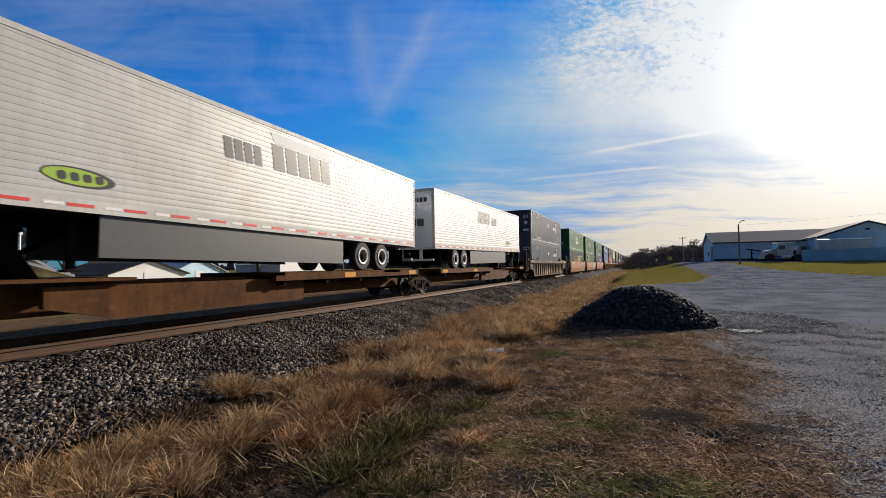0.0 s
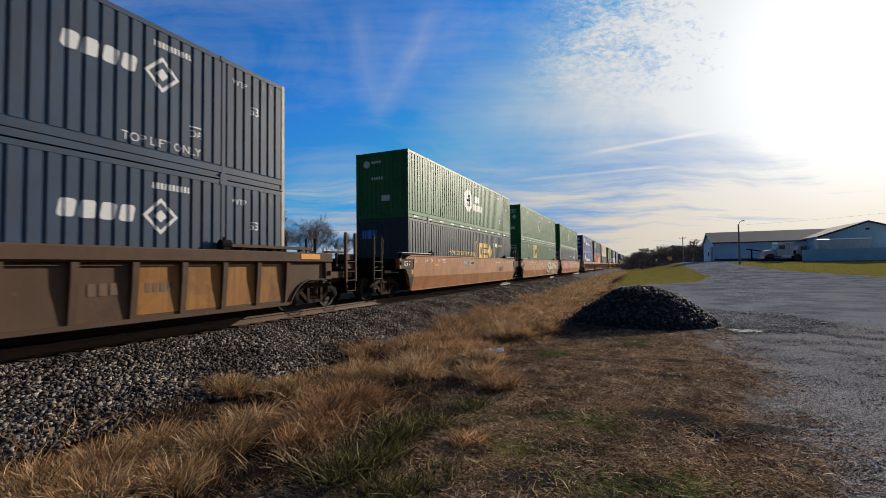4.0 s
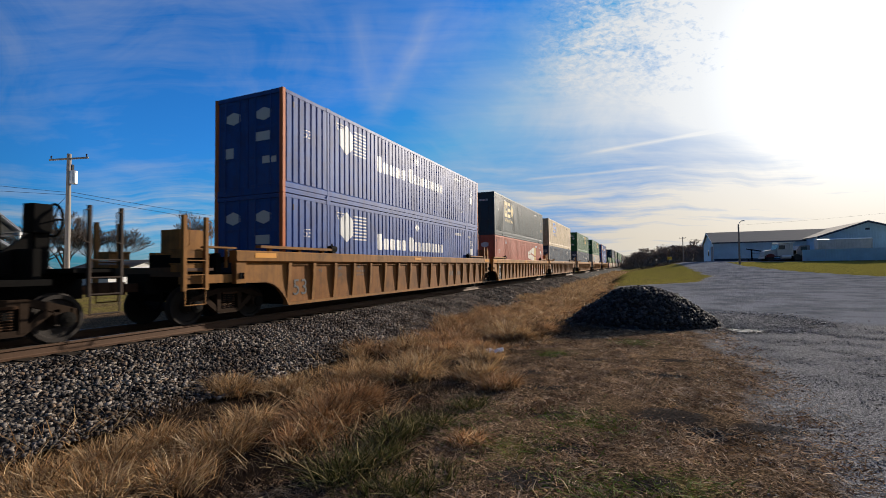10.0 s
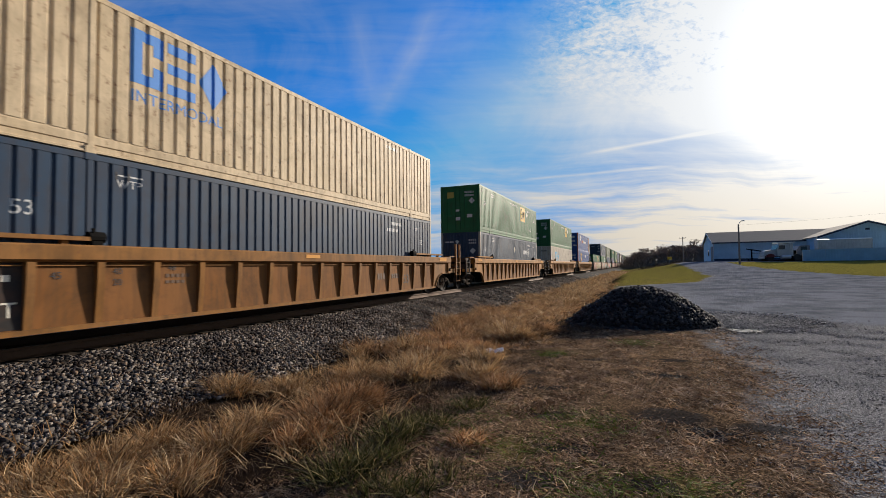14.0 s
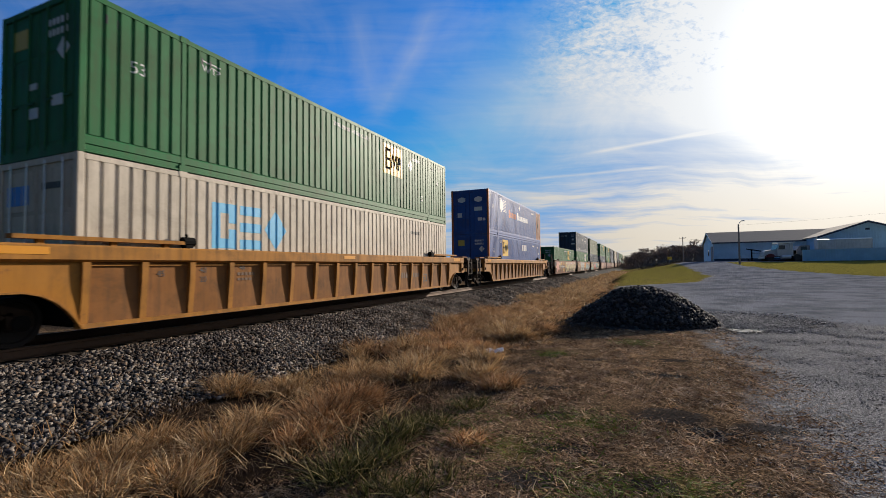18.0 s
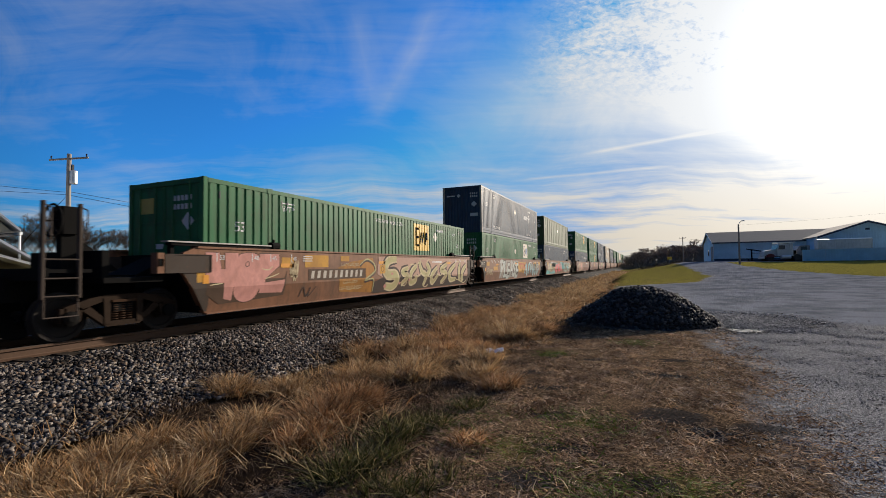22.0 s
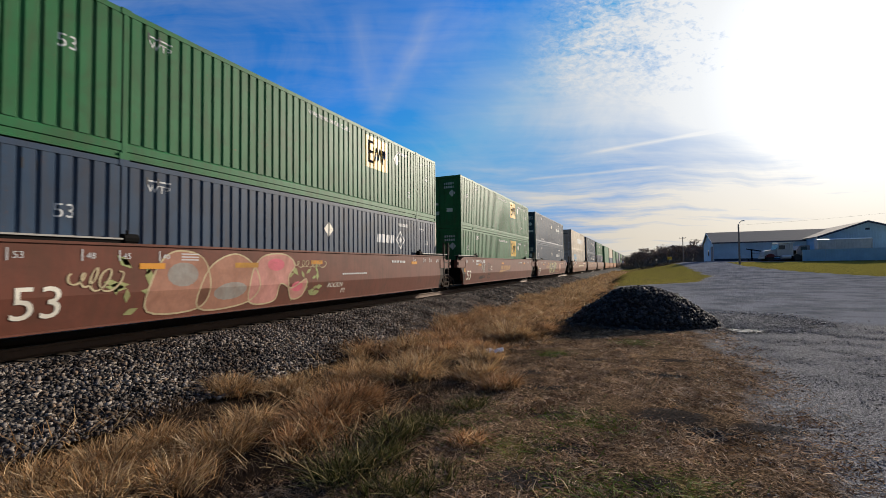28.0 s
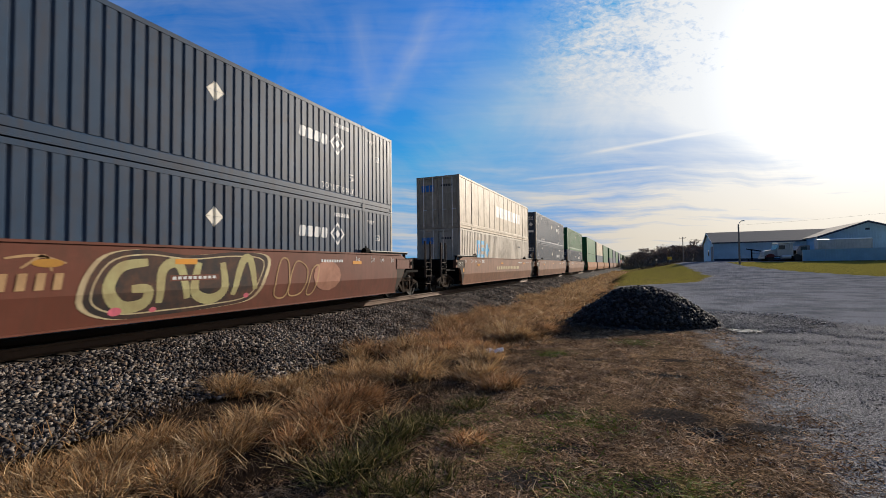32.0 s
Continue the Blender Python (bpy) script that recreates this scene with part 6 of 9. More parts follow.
    plank2 = S("guide_plank_rear", lambda: MB().box(1.30, 1.49, 14.25, 17.05, 1.765, 1.835, 0.01).box(1.33, 1.42, 14.6, 14.7, 1.68, 1.77).box(1.33, 1.42, 15.6, 15.7, 1.68, 1.77).box(1.33, 1.42, 16.6, 16.7, 1.68, 1.77))
    if kind == "smooth":
        for a, b in ((-0.95, 1.86), (14.3, 17.08)):
            # the black beam stands in for the dark gap under the pale bar
            beam = part("guide_rail", MB().box(1.28, 1.46, a + 0.1, b, 1.75, 1.812).box(1.30, 1.40, a + 0.12, a + 0.20, 1.58, 1.75).box(1.30, 1.40, b - 0.14, b - 0.06, 1.60, 1.75), BLACK, th)
            part("bar", MB().box(1.27, 1.49, a, b, 1.813, 1.842, 0.01), PALEBAR, beam, "pale worn steel bar")
    else:
        for me in (plank, plank2):
            part("guide_rail", me, c, th)
    for y in (2.02, 14.13):
        part("lock_knob", S("lock_knob", lambda: MB().tube((1.40, -0.13, 1.83), (1.40, 0.13, 1.83), 0.10, n=10).box(1.32, 1.47, -0.10, 0.10, 1.70, 1.84, 0.02).tube((1.44, -0.06, 1.90), (1.44, -0.06, 1.99), 0.03, n=6)), BLACK, th, m=Matrix.Translation((0, y, 0)))
    part("well_floor", S("well_floor", lambda: MB().box(-1.33, 1.33, 0.0, 16.15, 0.29, 0.36)), BLACK, th)
    bulk = S("bulkhead", lambda: MB().box(-1.36, 1.36, -0.14, -0.06, 0.36, 1.60).prism([(-0.14, 0.9), (-0.14, 1.55), (-0.95, 1.15), (-0.95, 0.85)], -0.5, 0.5, "x"))
    for m in (None, flip):
        part("bulkhead", bulk, BLACK, th, m=m)
    for m, ends in ((None, front_end), (flip, rear_end)):
        if ends:
            part("centre_sill", S("sill_long", lambda: MB().box(-0.33, 0.33, -3.05, -0.14, 0.72, 1.16, 0.02).box(-1.36, 1.36, -2.05, -0.95, 1.02, 1.12)), BLACK, th, m=m)
            part("coupler", S("coupler", lambda: MB().box(-0.11, 0.11, -3.60, -3.05, 0.78, 0.96, 0.03).box(-0.17, 0.20, -3.66, -3.36, 0.74, 1.0, 0.05)), RUSTY, th, m=m)
            part("end_platform", S("end_platform", lambda: MB().box(-1.47, 1.47, -2.95, -2.30, 1.22, 1.28).box(-1.47, 1.47, -2.97, -2.93, 1.10, 1.30)), CARS["grime"] if kind != "smooth" else BLACK, th, m=m)
            part("end_cap", S("end_cap", lambda: MB().box(-1.18, 1.18, -1.98, -1.86, 1.05, 1.62)), BLACK, th, m=m)
            e = CARS["soot"] if kind == "smooth" or col == "bright" else c
            top = 1.60 if col == "bright" else 2.38
            base = Matrix.Translation((0, -3.03, 0))
            ladder(th, e, base if m is None else m @ base, 1, kind != "smooth", top)
            ladder(th, e, base if m is None else m @ base, -1, kind != "smooth", top)
            if m is flip:
                part("air_hose", S("air_hose_r", lambda: hose(18.9)), BLACK, th)
            else:
                part("air_hose", S("air_hose_f", lambda: hose(-2.8)), BLACK, th)
        else:
            part("centre_sill", S("sill_short", lambda: MB().box(-0.30, 0.30, -1.55, -0.14, 0.74, 1.12, 0.02)), BLACK, th, m=m)
    if front_end:
        truck(th, -1.52)
    if rear_end:
        truck(th, 16.154 + 1.52)
    else:
        truck(th, 16.154 + 1.635)
        ladder(th, c if kind != "smooth" else CARS["soot"], pose(0, 16.154 + 0.40, 0), 1, kind != "smooth")
    for side in brake:
        part("brake_wheel", S("brake_wheel_" + side, lambda: brake_wheel(-2.45 if side == "front" else 18.6)), BLACK, th, "round iron hand brake wheel on its stand")
    surf = side_x_smooth if kind == "smooth" else side_x_rib
    layer = 0
    for name, polys, mat, lab in marks:
        layer += name == "graffiti_layer"
        chord = name == "chord_mark"
        lift = {"graffiti_ground": 0.0025, "patch": 0.002, "graffiti_outline": 0.003, "graffiti_fill": 0.0036, "graffiti_shine": 0.0042, "panel": 0.003, "ton_mark": 0.016, "grime_plate": 0.0015, "graffiti_layer": 0.0022 + 0.0004 * layer}.get(name, 0.007)
        if not chord:
            polys = [[(a, min(max(b, 0.315), 1.665)) for a, b in p] for p in polys]
        for group in ([[p] for p in polys] if name in APART else [polys]):
            part("reflector" if chord else "graffiti" if name == "graffiti_layer" else name, lay(group, (lambda y: 1.562) if chord else surf, (), lift, 1, CREASE if kind == "smooth" else None), mat, th, lab)
    return th


def hose(y):
    b = MB()
    pts = [(0.45, y, 0.9), (0.48, y, 0.55), (0.40, y, 0.40), (0.25, y, 0.36), (0.1, y, 0.45)]
    for p, q in zip(pts, pts[1:]):
        b.tube(p, q, 0.025, n=6)
    return b


def brake_wheel(y):
    b = MB()
    b.ring((0.55, y, 2.16), 0.29, 0.022, 20, 6, "y")
    for k in range(6):
        a = math.pi * k / 3
        b.tube((0.55, y, 2.16), (0.55 + 0.29 * math.cos(a), y, 2.16 + 0.29 * math.sin(a)), 0.014, n=5)
    sg = 1 if y < 0 else -1
    b.box(0.40, 0.70, min(y + sg * 0.05, y + sg * 0.40), max(y + sg * 0.05, y + sg * 0.40), 1.92, 2.42, 0.05)
    b.box(0.46, 0.64, min(y + sg * 0.1, y + sg * 0.3), max(y + sg * 0.1, y + sg * 0.3), 1.2, 1.95)
    b.prism([(y + sg * 0.3, 1.2), (y + sg * 0.3, 1.95), (y + sg * 1.1, 1.25)], 0.50, 0.60, "x")
    return b


GRIMEMARK = plain("worn_dark_marking", (0.10, 0.055, 0.03), 0.7, 0.0, 0.4, 6.0)
APART = {"logo_stroke", "number_bar", "owner_number", "end_number", "end_hexagon", "end_plate", "latch_mark", "stencil", "reflector", "chord_mark", "number_bar"}


def side_marks(seed, kind, extra=()):
    """Small stencils and reflectors that every well car carries."""
    m = [("reflector", [oblong(-0.16, -0.01, 0.94, 1.13), oblong(2.15, 2.65, 1.27, 1.38), oblong(7.0, 7.5, 1.36, 1.47), oblong(13.2, 13.7, 1.36, 1.47)] if kind == "smooth" else [oblong(-1.2, -0.5, 1.52, 1.64), oblong(7.3, 7.9, 1.53, 1.63), oblong(16.5, 17.3, 1.50, 1.65)], AMBER, "amber reflector")]
    if kind != "smooth":
        m[0] = ("chord_mark", m[0][1], AMBER, "amber reflector strips")
    if kind == "smooth":
        m.append(("number_bar", bars(11.6, 12.7, 1.42, 1.50, 9, 0.4), GREY_MARK, ""))
        for k, y in (("53", 0.25), ("48", 1.25), ("45", 1.85), ("40", 2.6), ("40", 13.45), ("45", 14.4), ("48", 15.0), ("53", 15.75)):
            m.append(("length_mark", words(k, y, 1.46, 0.15) + [oblong(y - 0.07, y - 0.05, 1.42, 1.62)], GREY_MARK, "small stencilled length mark"))
        m.append(("stencil", [oblong(3.0, 3.4, z, z + 0.022) for z in (1.44, 1.50, 1.56)], GREY_MARK, ""))
        m.append(("grime_plate", [[(-0.60, 1.17), (0.03, 1.17), (0.03, 0.33), (-0.04, 0.33)], [(16.12, 1.17), (16.75, 1.17), (16.19, 0.33), (16.12, 0.33)]], CARS["soot"], "sooty end plate"))
    else:
        m.append(("number_bar", bars(11.3, 11.85, 0.80, 1.02, 3, 0.3), GRIMEMARK, ""))
        m.append(("number_bar", bars(12.3, 12.9, 0.82, 1.00, 4, 0.3), GRIMEMARK, ""))
        for k, y, z in (("45", 1.35, 1.12), ("40", 2.30, 1.18), ("20", 2.30, 0.98), ("48", 3.35, 1.24)):
            m.append(("length_mark", words(k, y, z, 0.17), DARK_MARK, "small stencilled length mark"))
        m.append(("stencil", bars(3.3, 3.85, 1.10, 1.17, 5, 0.3) + bars(3.3, 3.75, 0.98, 1.04, 4, 0.3), GRIMEMARK, ""))
    return m + list(extra)


# ---- trailers on a spine car ----
def trailer_body():
    b = MB()
    n = 21
    h = 2.62
    o = []
    for k in range(n):
        a = 0.27 + k * h / n
        p = h / n
        o += [(1.289, a + 0.004), (1.293, a + 0.011), (1.295, a + 0.5 * p), (1.293, a + p - 0.011), (1.289, a + p - 0.004)]
    o += [(1.25, 0.27 + h), (-1.25, 0.27 + h)] + [(-x, z) for x, z in reversed(o)]
    b.prism(o, 0.06, 16.15, "y")
    return b


def road_wheel():
    return MB().lathe([(-0.28, 0.30), (-0.30, 0.44), (-0.26, 0.50), (-0.04, 0.50), (0.0, 0.46), (0.0, 0.30)], 22, "x")


def rim_mesh():
    return MB().lathe([(0.002, 0.305), (0.022, 0.295), (0.026, 0.27), (0.012, 0.24), (0.006, 0.20)], 22, "x")


def rim_disc():
    return MB().lathe([(0.007, 0.235), (0.010, 0.225), (0.010, 0.10), (0.05, 0.09), (0.055, 0.03)], 18, "x")


def trailer(label, near, prime, eco):
    """A 53-foot reefer trailer, rear doors at y = 0; near: the side (1 or -1) towards the camera."""
    th = thing("semi_trailer", label, "trailer", "trailers on the spine car")
    shell = MATS.get("trailer_skin") or paint("trailer_skin", (0.50, 0.495, 0.475), 0.44, 0.12, 0.0, 0.22, spec=0.4)
    white = paint("trailer_rail", (0.62, 0.61, 0.58), 0.42, 0.2, 0.03)
    S = shared
    part("body", S("trailer_body", trailer_body), shell, th)
    part("roof", S("trailer_roof", lambda: MB().box(-1.28, 1.28, 0.03, 16.18, 2.89, 2.94, 0.04)), white, th)
    for s in (-1, 1):
        a, b_ = sorted((s * 1.26, s * 1.305))
        part("top_rail", MB().box(a, b_, 0.03, 16.18, 2.83, 2.93), white, th)
        part("bottom_rail", MB().box(a, b_, 0.03, 16.18, 0.06, 0.28), white, th)
        part("rear_post", MB().box(*sorted((s * 1.17, s * 1.30)), 0.0, 0.09, 0.05, 2.92, 0.01), white, th)
        for k in range(17):
            part("tape", S("tape_red", lambda: MB().box(-0.003, 0.003, 0, 0.42, 0.15, 0.205)), RED_MARK, th, "red reflective tape", m=Matrix.Translation((s * 1.307, 0.35 + k * 0.93, 0)))
            part("tape", S("tape_white", lambda: MB().box(-0.003, 0.003, 0, 0.30, 0.15, 0.205)), WHITE, th, "white reflective tape", m=Matrix.Translation((s * 1.307, 0.81 + k * 0.93, 0)))
        part("skirt", MB().box(*sorted((s * 1.20, s * 1.23)), 5.0, 12.3, -0.72, 0.05), plain("skirt_grey", (0.075, 0.078, 0.082), 0.45, 0.0, 0.25, 4.0), th, "dark grey side skirt")
        door = MB().box(*sorted((s * 0.01, s * 1.16)), 0.03, 0.08, 0.12, 2.80, 0.015)
        dr = part("rear_door", door, GALV, th, "bright quilted steel door")
        for x in (0.10, 0.35):
            part("lock_bar", MB().tube((s * x, 0.01, 0.10), (s * x, 0.01, 2.86), 0.018, n=6), GALV, dr)
        part("mud_flap", MB().box(*sorted((s * 0.55, s * 1.2)), 0.9, 0.92, -0.75, -0.1), BLACK, th)
        for y in (2.65, 3.91):
            w = part("wheel", S("trailer_tyre", road_wheel, True), TYRE, th, "black tyre", m=Matrix.Translation((1.27, y, -0.44)) if s > 0 else pose(-1.27, y, -0.44, 0, 0, 180))
            part("rim", S("trailer_rim", rim_mesh, True), plain("aluminium_rim", (0.55, 0.55, 0.55), 0.45, 0.0, 0.15, 12.0), w, "bright rim")
            part("hub", S("rim_disc", rim_disc, True), BLACK, w, "dark wheel hub")
    part("header", MB().box(-1.17, 1.17, 0.0, 0.08, 2.80, 2.92), white, th)
    part("rear_sill", MB().box(-1.17, 1.17, 0.0, 0.08, 0.03, 0.12), white, th)
    part("bumper", MB().box(-1.2, 1.2, 0.02, 0.12, -0.52, -0.42).box(0.45, 0.60, 0.05, 0.12, -0.5, 0.05).box(-0.60, -0.45, 0.05, 0.12, -0.5, 0.05), white, th)
    part("underframe", MB().box(-0.55, 0.55, 0.3, 16.0, -0.12, 0.06).box(-0.5, 0.5, 1.6, 5.0, -0.4, -0.1), BLACK, th)
    for y in (2.65, 3.91):
        part("axle", MB().tube((-1.0, y, -0.44), (1.0, y, -0.44), 0.07, n=8), BLACK, th)
    for s in (-1, 1):
        part("landing_leg", MB().box(s * 0.95 - 0.06, s * 0.95 + 0.06, 12.55, 12.67, -0.95, 0.05).box(s * 0.95 - 0.12, s * 0.95 + 0.12, 12.48, 12.74, -0.98, -0.94).prism([(11.4, 0.04), (11.55, 0.04), (12.6, -0.6), (12.5, -0.66)], s * 0.95 - 0.03, s * 0.95 + 0.03, "x"), BLACK, th)
    ink = plain("charcoal_logo", (0.045, 0.045, 0.048), 0.45, 0.0, 0.2, 12.0)
    flat = lambda y: 1.2955
    y0, y1 = prime
    w = y1 - y0
    blocks = bars(y0, y0 + 0.62 * w, 1.72, 2.42, 5, 0.16, 0.10) + bars(y0 + 0.70 * w, y1, 1.72, 2.22, 4, 0.2, 0.08)
    part("logo", lay(blocks, flat, (), 0.005, near), ink, th, "charcoal block lettering shape")
    part("logo_shadow", lay([oblong(y0 - 0.1, y0 + 0.6 * w, 2.45, 2.72, 0.15)], flat, (), 0.004, near), GREY_MARK, th, "grey bar over the logo")
    leaf = plain("lime_marking", (0.30, 0.45, 0.05), 0.45, 0.0, 0.15, 12.0)
    e0, ew = eco[0], eco[1] - eco[0]
    oval = [(e0 + ew * (0.5 + 0.5 * math.cos(t)) + 0.10 * math.sin(t), 0.66 + 0.17 * math.sin(t)) for t in (2 * math.pi * k / 20 for k in range(20))]
    part("logo_leaf", lay([oval], flat, (), 0.004, near), DARK_MARK, th, "dark rim of the oval logo")
    part("logo_leaf", lay([[(e0 + ew / 2 + (a - e0 - ew / 2) * 0.86 + (0.05 if near < 0 else -0.05) * ew, 0.66 + (b - 0.66) * 0.82) for a, b in oval]], flat, (), 0.007, near), leaf, th, "lime green oval logo")
    part("logo_leaf_bars", lay(bars(e0 + 0.16 * ew, e0 + 0.84 * ew, 0.585, 0.735, 4, 0.3, 0.03, 0.05), flat, (), 0.010, near), DARK_MARK, th)
    for p in bars(-1.0, 0.95, 2.30, 2.52, 9, 0.25):
        part("door_logo", MB().prism([(x, z) for x, z in p], 0.018, 0.028, "y"), ink, th, "dark lettering block")
    part("door_sticker", MB().prism(oblong(0.25, 0.72, 1.15, 1.5), 0.018, 0.028, "y"), ink, th, "small dark sticker")
    return th


def spine_unit(wheels_first, label):
    """One platform of a spine car, 18 m between its trucks' middles; the wheel deck at its y = 0 end or at the far end."""
    th = thing("spine_car", label, "flat car", "spine car units")
    m = None if wheels_first else pose(0, 16.2, 0, 0, 0, 180)
    c = sill = CARS["rust"]
    part("centre_sill", MB().box(-0.45, 0.45, 0.4, 15.8, 0.45, 1.05, 0.04), sill, th, m=m)
    part("side_sill", MB().prism([(7.2, 0.36), (12.4, 0.36), (13.5, 0.62), (13.5, 0.98), (7.2, 0.98)], 0.96, 1.12, "x").prism([(7.2, 0.36), (12.4, 0.36), (13.5, 0.62), (13.5, 0.98), (7.2, 0.98)], -1.12, -0.96, "x"), sill, th, m=m)
    part("wheel_deck", MB().box(-1.42, 1.42, 0.35, 8.6, 1.06, 1.14).box(-1.42, -1.30, 0.35, 8.6, 0.92, 1.14).box(1.30, 1.42, 0.35, 8.6, 0.92, 1.14), c, th, "rusty yellow steel deck", m=m)
    for y in (1.0, 2.8, 4.6, 6.4, 8.2):
        part("deck_beam", MB().box(-1.35, 1.35, y - 0.06, y + 0.06, 0.80, 1.06), BLACK, th, m=m)
    part("hitch_platform", MB().box(-1.3, 1.3, 12.1, 14.2, 1.06, 1.12), sill, th, m=m)
    part("hitch", MB().prism([(13.2, 1.10), (13.5, 1.10), (14.1, 1.95), (13.7, 1.95)], -0.35, 0.35, "x").box(-0.5, 0.5, 13.5, 14.4, 1.93, 2.06, 0.05).prism([(14.9, 1.05), (15.0, 1.1), (14.1, 1.95), (14.0, 1.9)], -0.2, 0.2, "x"), BLACK, th, "black folding trailer hitch", m=m)
    for s in (-1, 1):
        part("reflector", MB().box(*sorted((s * 1.42, s * 1.426)), 0.6, 1.2, 0.95, 1.10), AMBER, th, m=m)
        part("reflector", MB().box(*sorted((s * 1.42, s * 1.426)), 5.0, 5.6, 0.95, 1.10), AMBER, th, m=m)
    return th


# ---- the train's make-up ----
TRAIN = []                            # (thing, its front's place along the track at the start, height, turn)


def put(th, y, z=0.0, turn=0.0, tilt=0.0):
    TRAIN.append((th, y, z, turn, tilt))
    return th


A = put(spine_unit(False, "rusty yellow spine car platform carrying a trailer"), 1.55)
B = put(spine_unit(True, "rusty yellow spine car platform, hitch end trailing"), 19.45)
truck(A, 16.65)
truck(B, 14.95)
truck(A, -1.3)
put(trailer("silver-white refrigerated trailer with green oval logo, skirted", -1, (5.75, 9.75), (12.1, 13.25)), 17.32, 2.04, 180.0, 0.75)
put(trailer("silver-white refrigerated trailer, bright steel doors leading", 1, (6.2, 10.05), (12.2, 13.3)), 19.40, 2.04, 0.0, 0.75)
part("end_platform", MB().box(-1.35, 1.35, 15.4, 17.2, 1.02, 1.12).box(-0.33, 0.33, 15.2, 17.4, 0.70, 1.02).box(1.36, 1.44, 15.6, 17.1, 0.98, 1.16), CARS["yellow"], B)
part("brake_wheel", brake_wheel(16.6), BLACK, B, "round iron hand brake wheel on its stand")
ladder(B, BLACK, pose(0, 16.9, 0))
part("coupler", MB().box(-0.11, 0.11, 17.4, 17.75, 0.78, 0.96, 0.03), RUSTY, B)

PINK = spray("pink_spray", (0.70, 0.16, 0.22))
ROSE = spray("rose_spray", (0.55, 0.26, 0.22))
SILVER = spray("silver_spray", (0.45, 0.50, 0.46))
SEAFOAM = spray("pale_green_spray", (0.36, 0.48, 0.42))
AQUA = spray("aqua_spray", (0.12, 0.42, 0.42))
LIME = spray("sage_spray", (0.34, 0.38, 0.16))
CREAMSPRAY = spray("cream_spray", (0.55, 0.46, 0.28))
OCHRE = spray("ochre_spray", (0.50, 0.26, 0.04))
UMBER = spray("umber_spray", (0.10, 0.055, 0.035))
PALEAQUA = spray("pale_aqua_spray", (0.26, 0.44, 0.45))
STONEGREY = spray("stone_grey_spray", (0.30, 0.28, 0.25))
DUSTPINK = spray("dusty_pink_spray", (0.38, 0.19, 0.13))
DULLGREEN = spray("dull_green_spray", (0.10, 0.15, 0.07))
INK = spray("black_spray", (0.03, 0.028, 0.028))


def tagging(seed, y0, y1, z0, z1, n, fill, line, haze=None, shine=None, thick=0.10, bend=True, make=None):
    f, l, g = make(seed, y0, y1, z0, z1, n) if make else graffiti(seed, y0, y1, z0, z1, n, thick, bend)
    out = [("graffiti_ground", slabs(seed + 1, y0, y1, z0, z1, n + 1), haze, "sprayed graffiti ground")] if haze else []
    out += [("graffiti_outline", l, line, "sprayed graffiti outline")] if line else []
    out.append(("graffiti_fill", f, fill, "sprayed graffiti fill"))
    return out + ([("graffiti_shine", g, shine, "thin sprayed highlights")] if shine else [])


def lettering(text, y0, y1, z0, z1, fill, line, shine=None, slant=0.0, sway=0.10):
    """Fat sprayed letters stretched between y0 and y1, each leaning its own way, with an outline behind them."""
    n = len(text)
    p = (y1 - y0) / n
    f, l, g = [], [], []
    for k, ch in enumerate(text):
        lift = sway * math.sin(2.1 * k + 1.0) * (z1 - z0)
        for bold, out in ((0.035, f), (0.10, l), (-0.028, g)):
            polys = words(ch, 0, 0, 1.0, slant, bold)
            us = [a for q in polys for a, _ in q]
            vs = [b for q in polys for _, b in q]
            if not us:
                continue
            u0, u1, v0, v1 = min(us), max(us), min(vs), max(vs)
            grow = bold * p
            for q in polys:
                out.append([(y0 + k * p + 0.02 * p - grow + (a - u0) / (u1 - u0) * (0.96 * p + 2 * grow), z0 + lift + 0.06 - grow + (b - v0) / (v1 - v0) * (z1 - z0 - 0.12 + 2 * grow)) for a, b in q])
    m = [("graffiti_outline", l, line, "sprayed letter outline"), ("graffiti_fill", f, fill, "sprayed letter fill")]
    return m + ([("graffiti_shine", g, shine, "sprayed letter highlights")] if shine else [])


FAINT = spray("faint_cream_spray", (0.46, 0.30, 0.15))
MAGENTA = spray("magenta_spray", (0.30, 0.07, 0.17))
FIFTY = ("size_mark", words("53", 0.25, 0.52, 0.62), DARK_MARK, "painted length number")
FIFTYW = ("size_mark", words("53", 0.22, 0.50, 0.74), CREAMMARK, "painted length number")
TON = ("ton_mark", words("125 T", -0.86, 1.30, 0.25), CREAMMARK, "stencilled tonnage")


def leaves(seed, y0, y1, z0, z1, n):
    """Scattered small pointed leaf shapes."""
    rs = random.Random(seed)
    o = []
    for k in range(n):
        y, z, a, r = rs.uniform(y0, y1), rs.uniform(z0, z1), rs.uniform(0, 6.28), rs.uniform(0.10, 0.20)
        c, d = math.cos(a), math.sin(a)
        o.append([(y - c * r, z - d * r), (y + d * r * 0.45, z - c * r * 0.45), (y + c * r, z + d * r), (y - d * r * 0.45, z + c * r * 0.45)])
    return o


def blob(pts, k=5):
    """A closed, rounded outline through a few points."""
    n = len(pts)
    out = []
    for i in range(n):
        a, b, c, d = (pts[(i + j) % n] for j in (-1, 0, 1, 2))
        for j in range(k):
            t = j / k
            out.append(tuple(0.5 * (2 * b[m] + (c[m] - a[m]) * t + (2 * a[m] - 5 * b[m] + 4 * c[m] - d[m]) * t * t + (3 * b[m] - a[m] - 3 * c[m] + d[m]) * t ** 3) for m in (0, 1)))
    return out


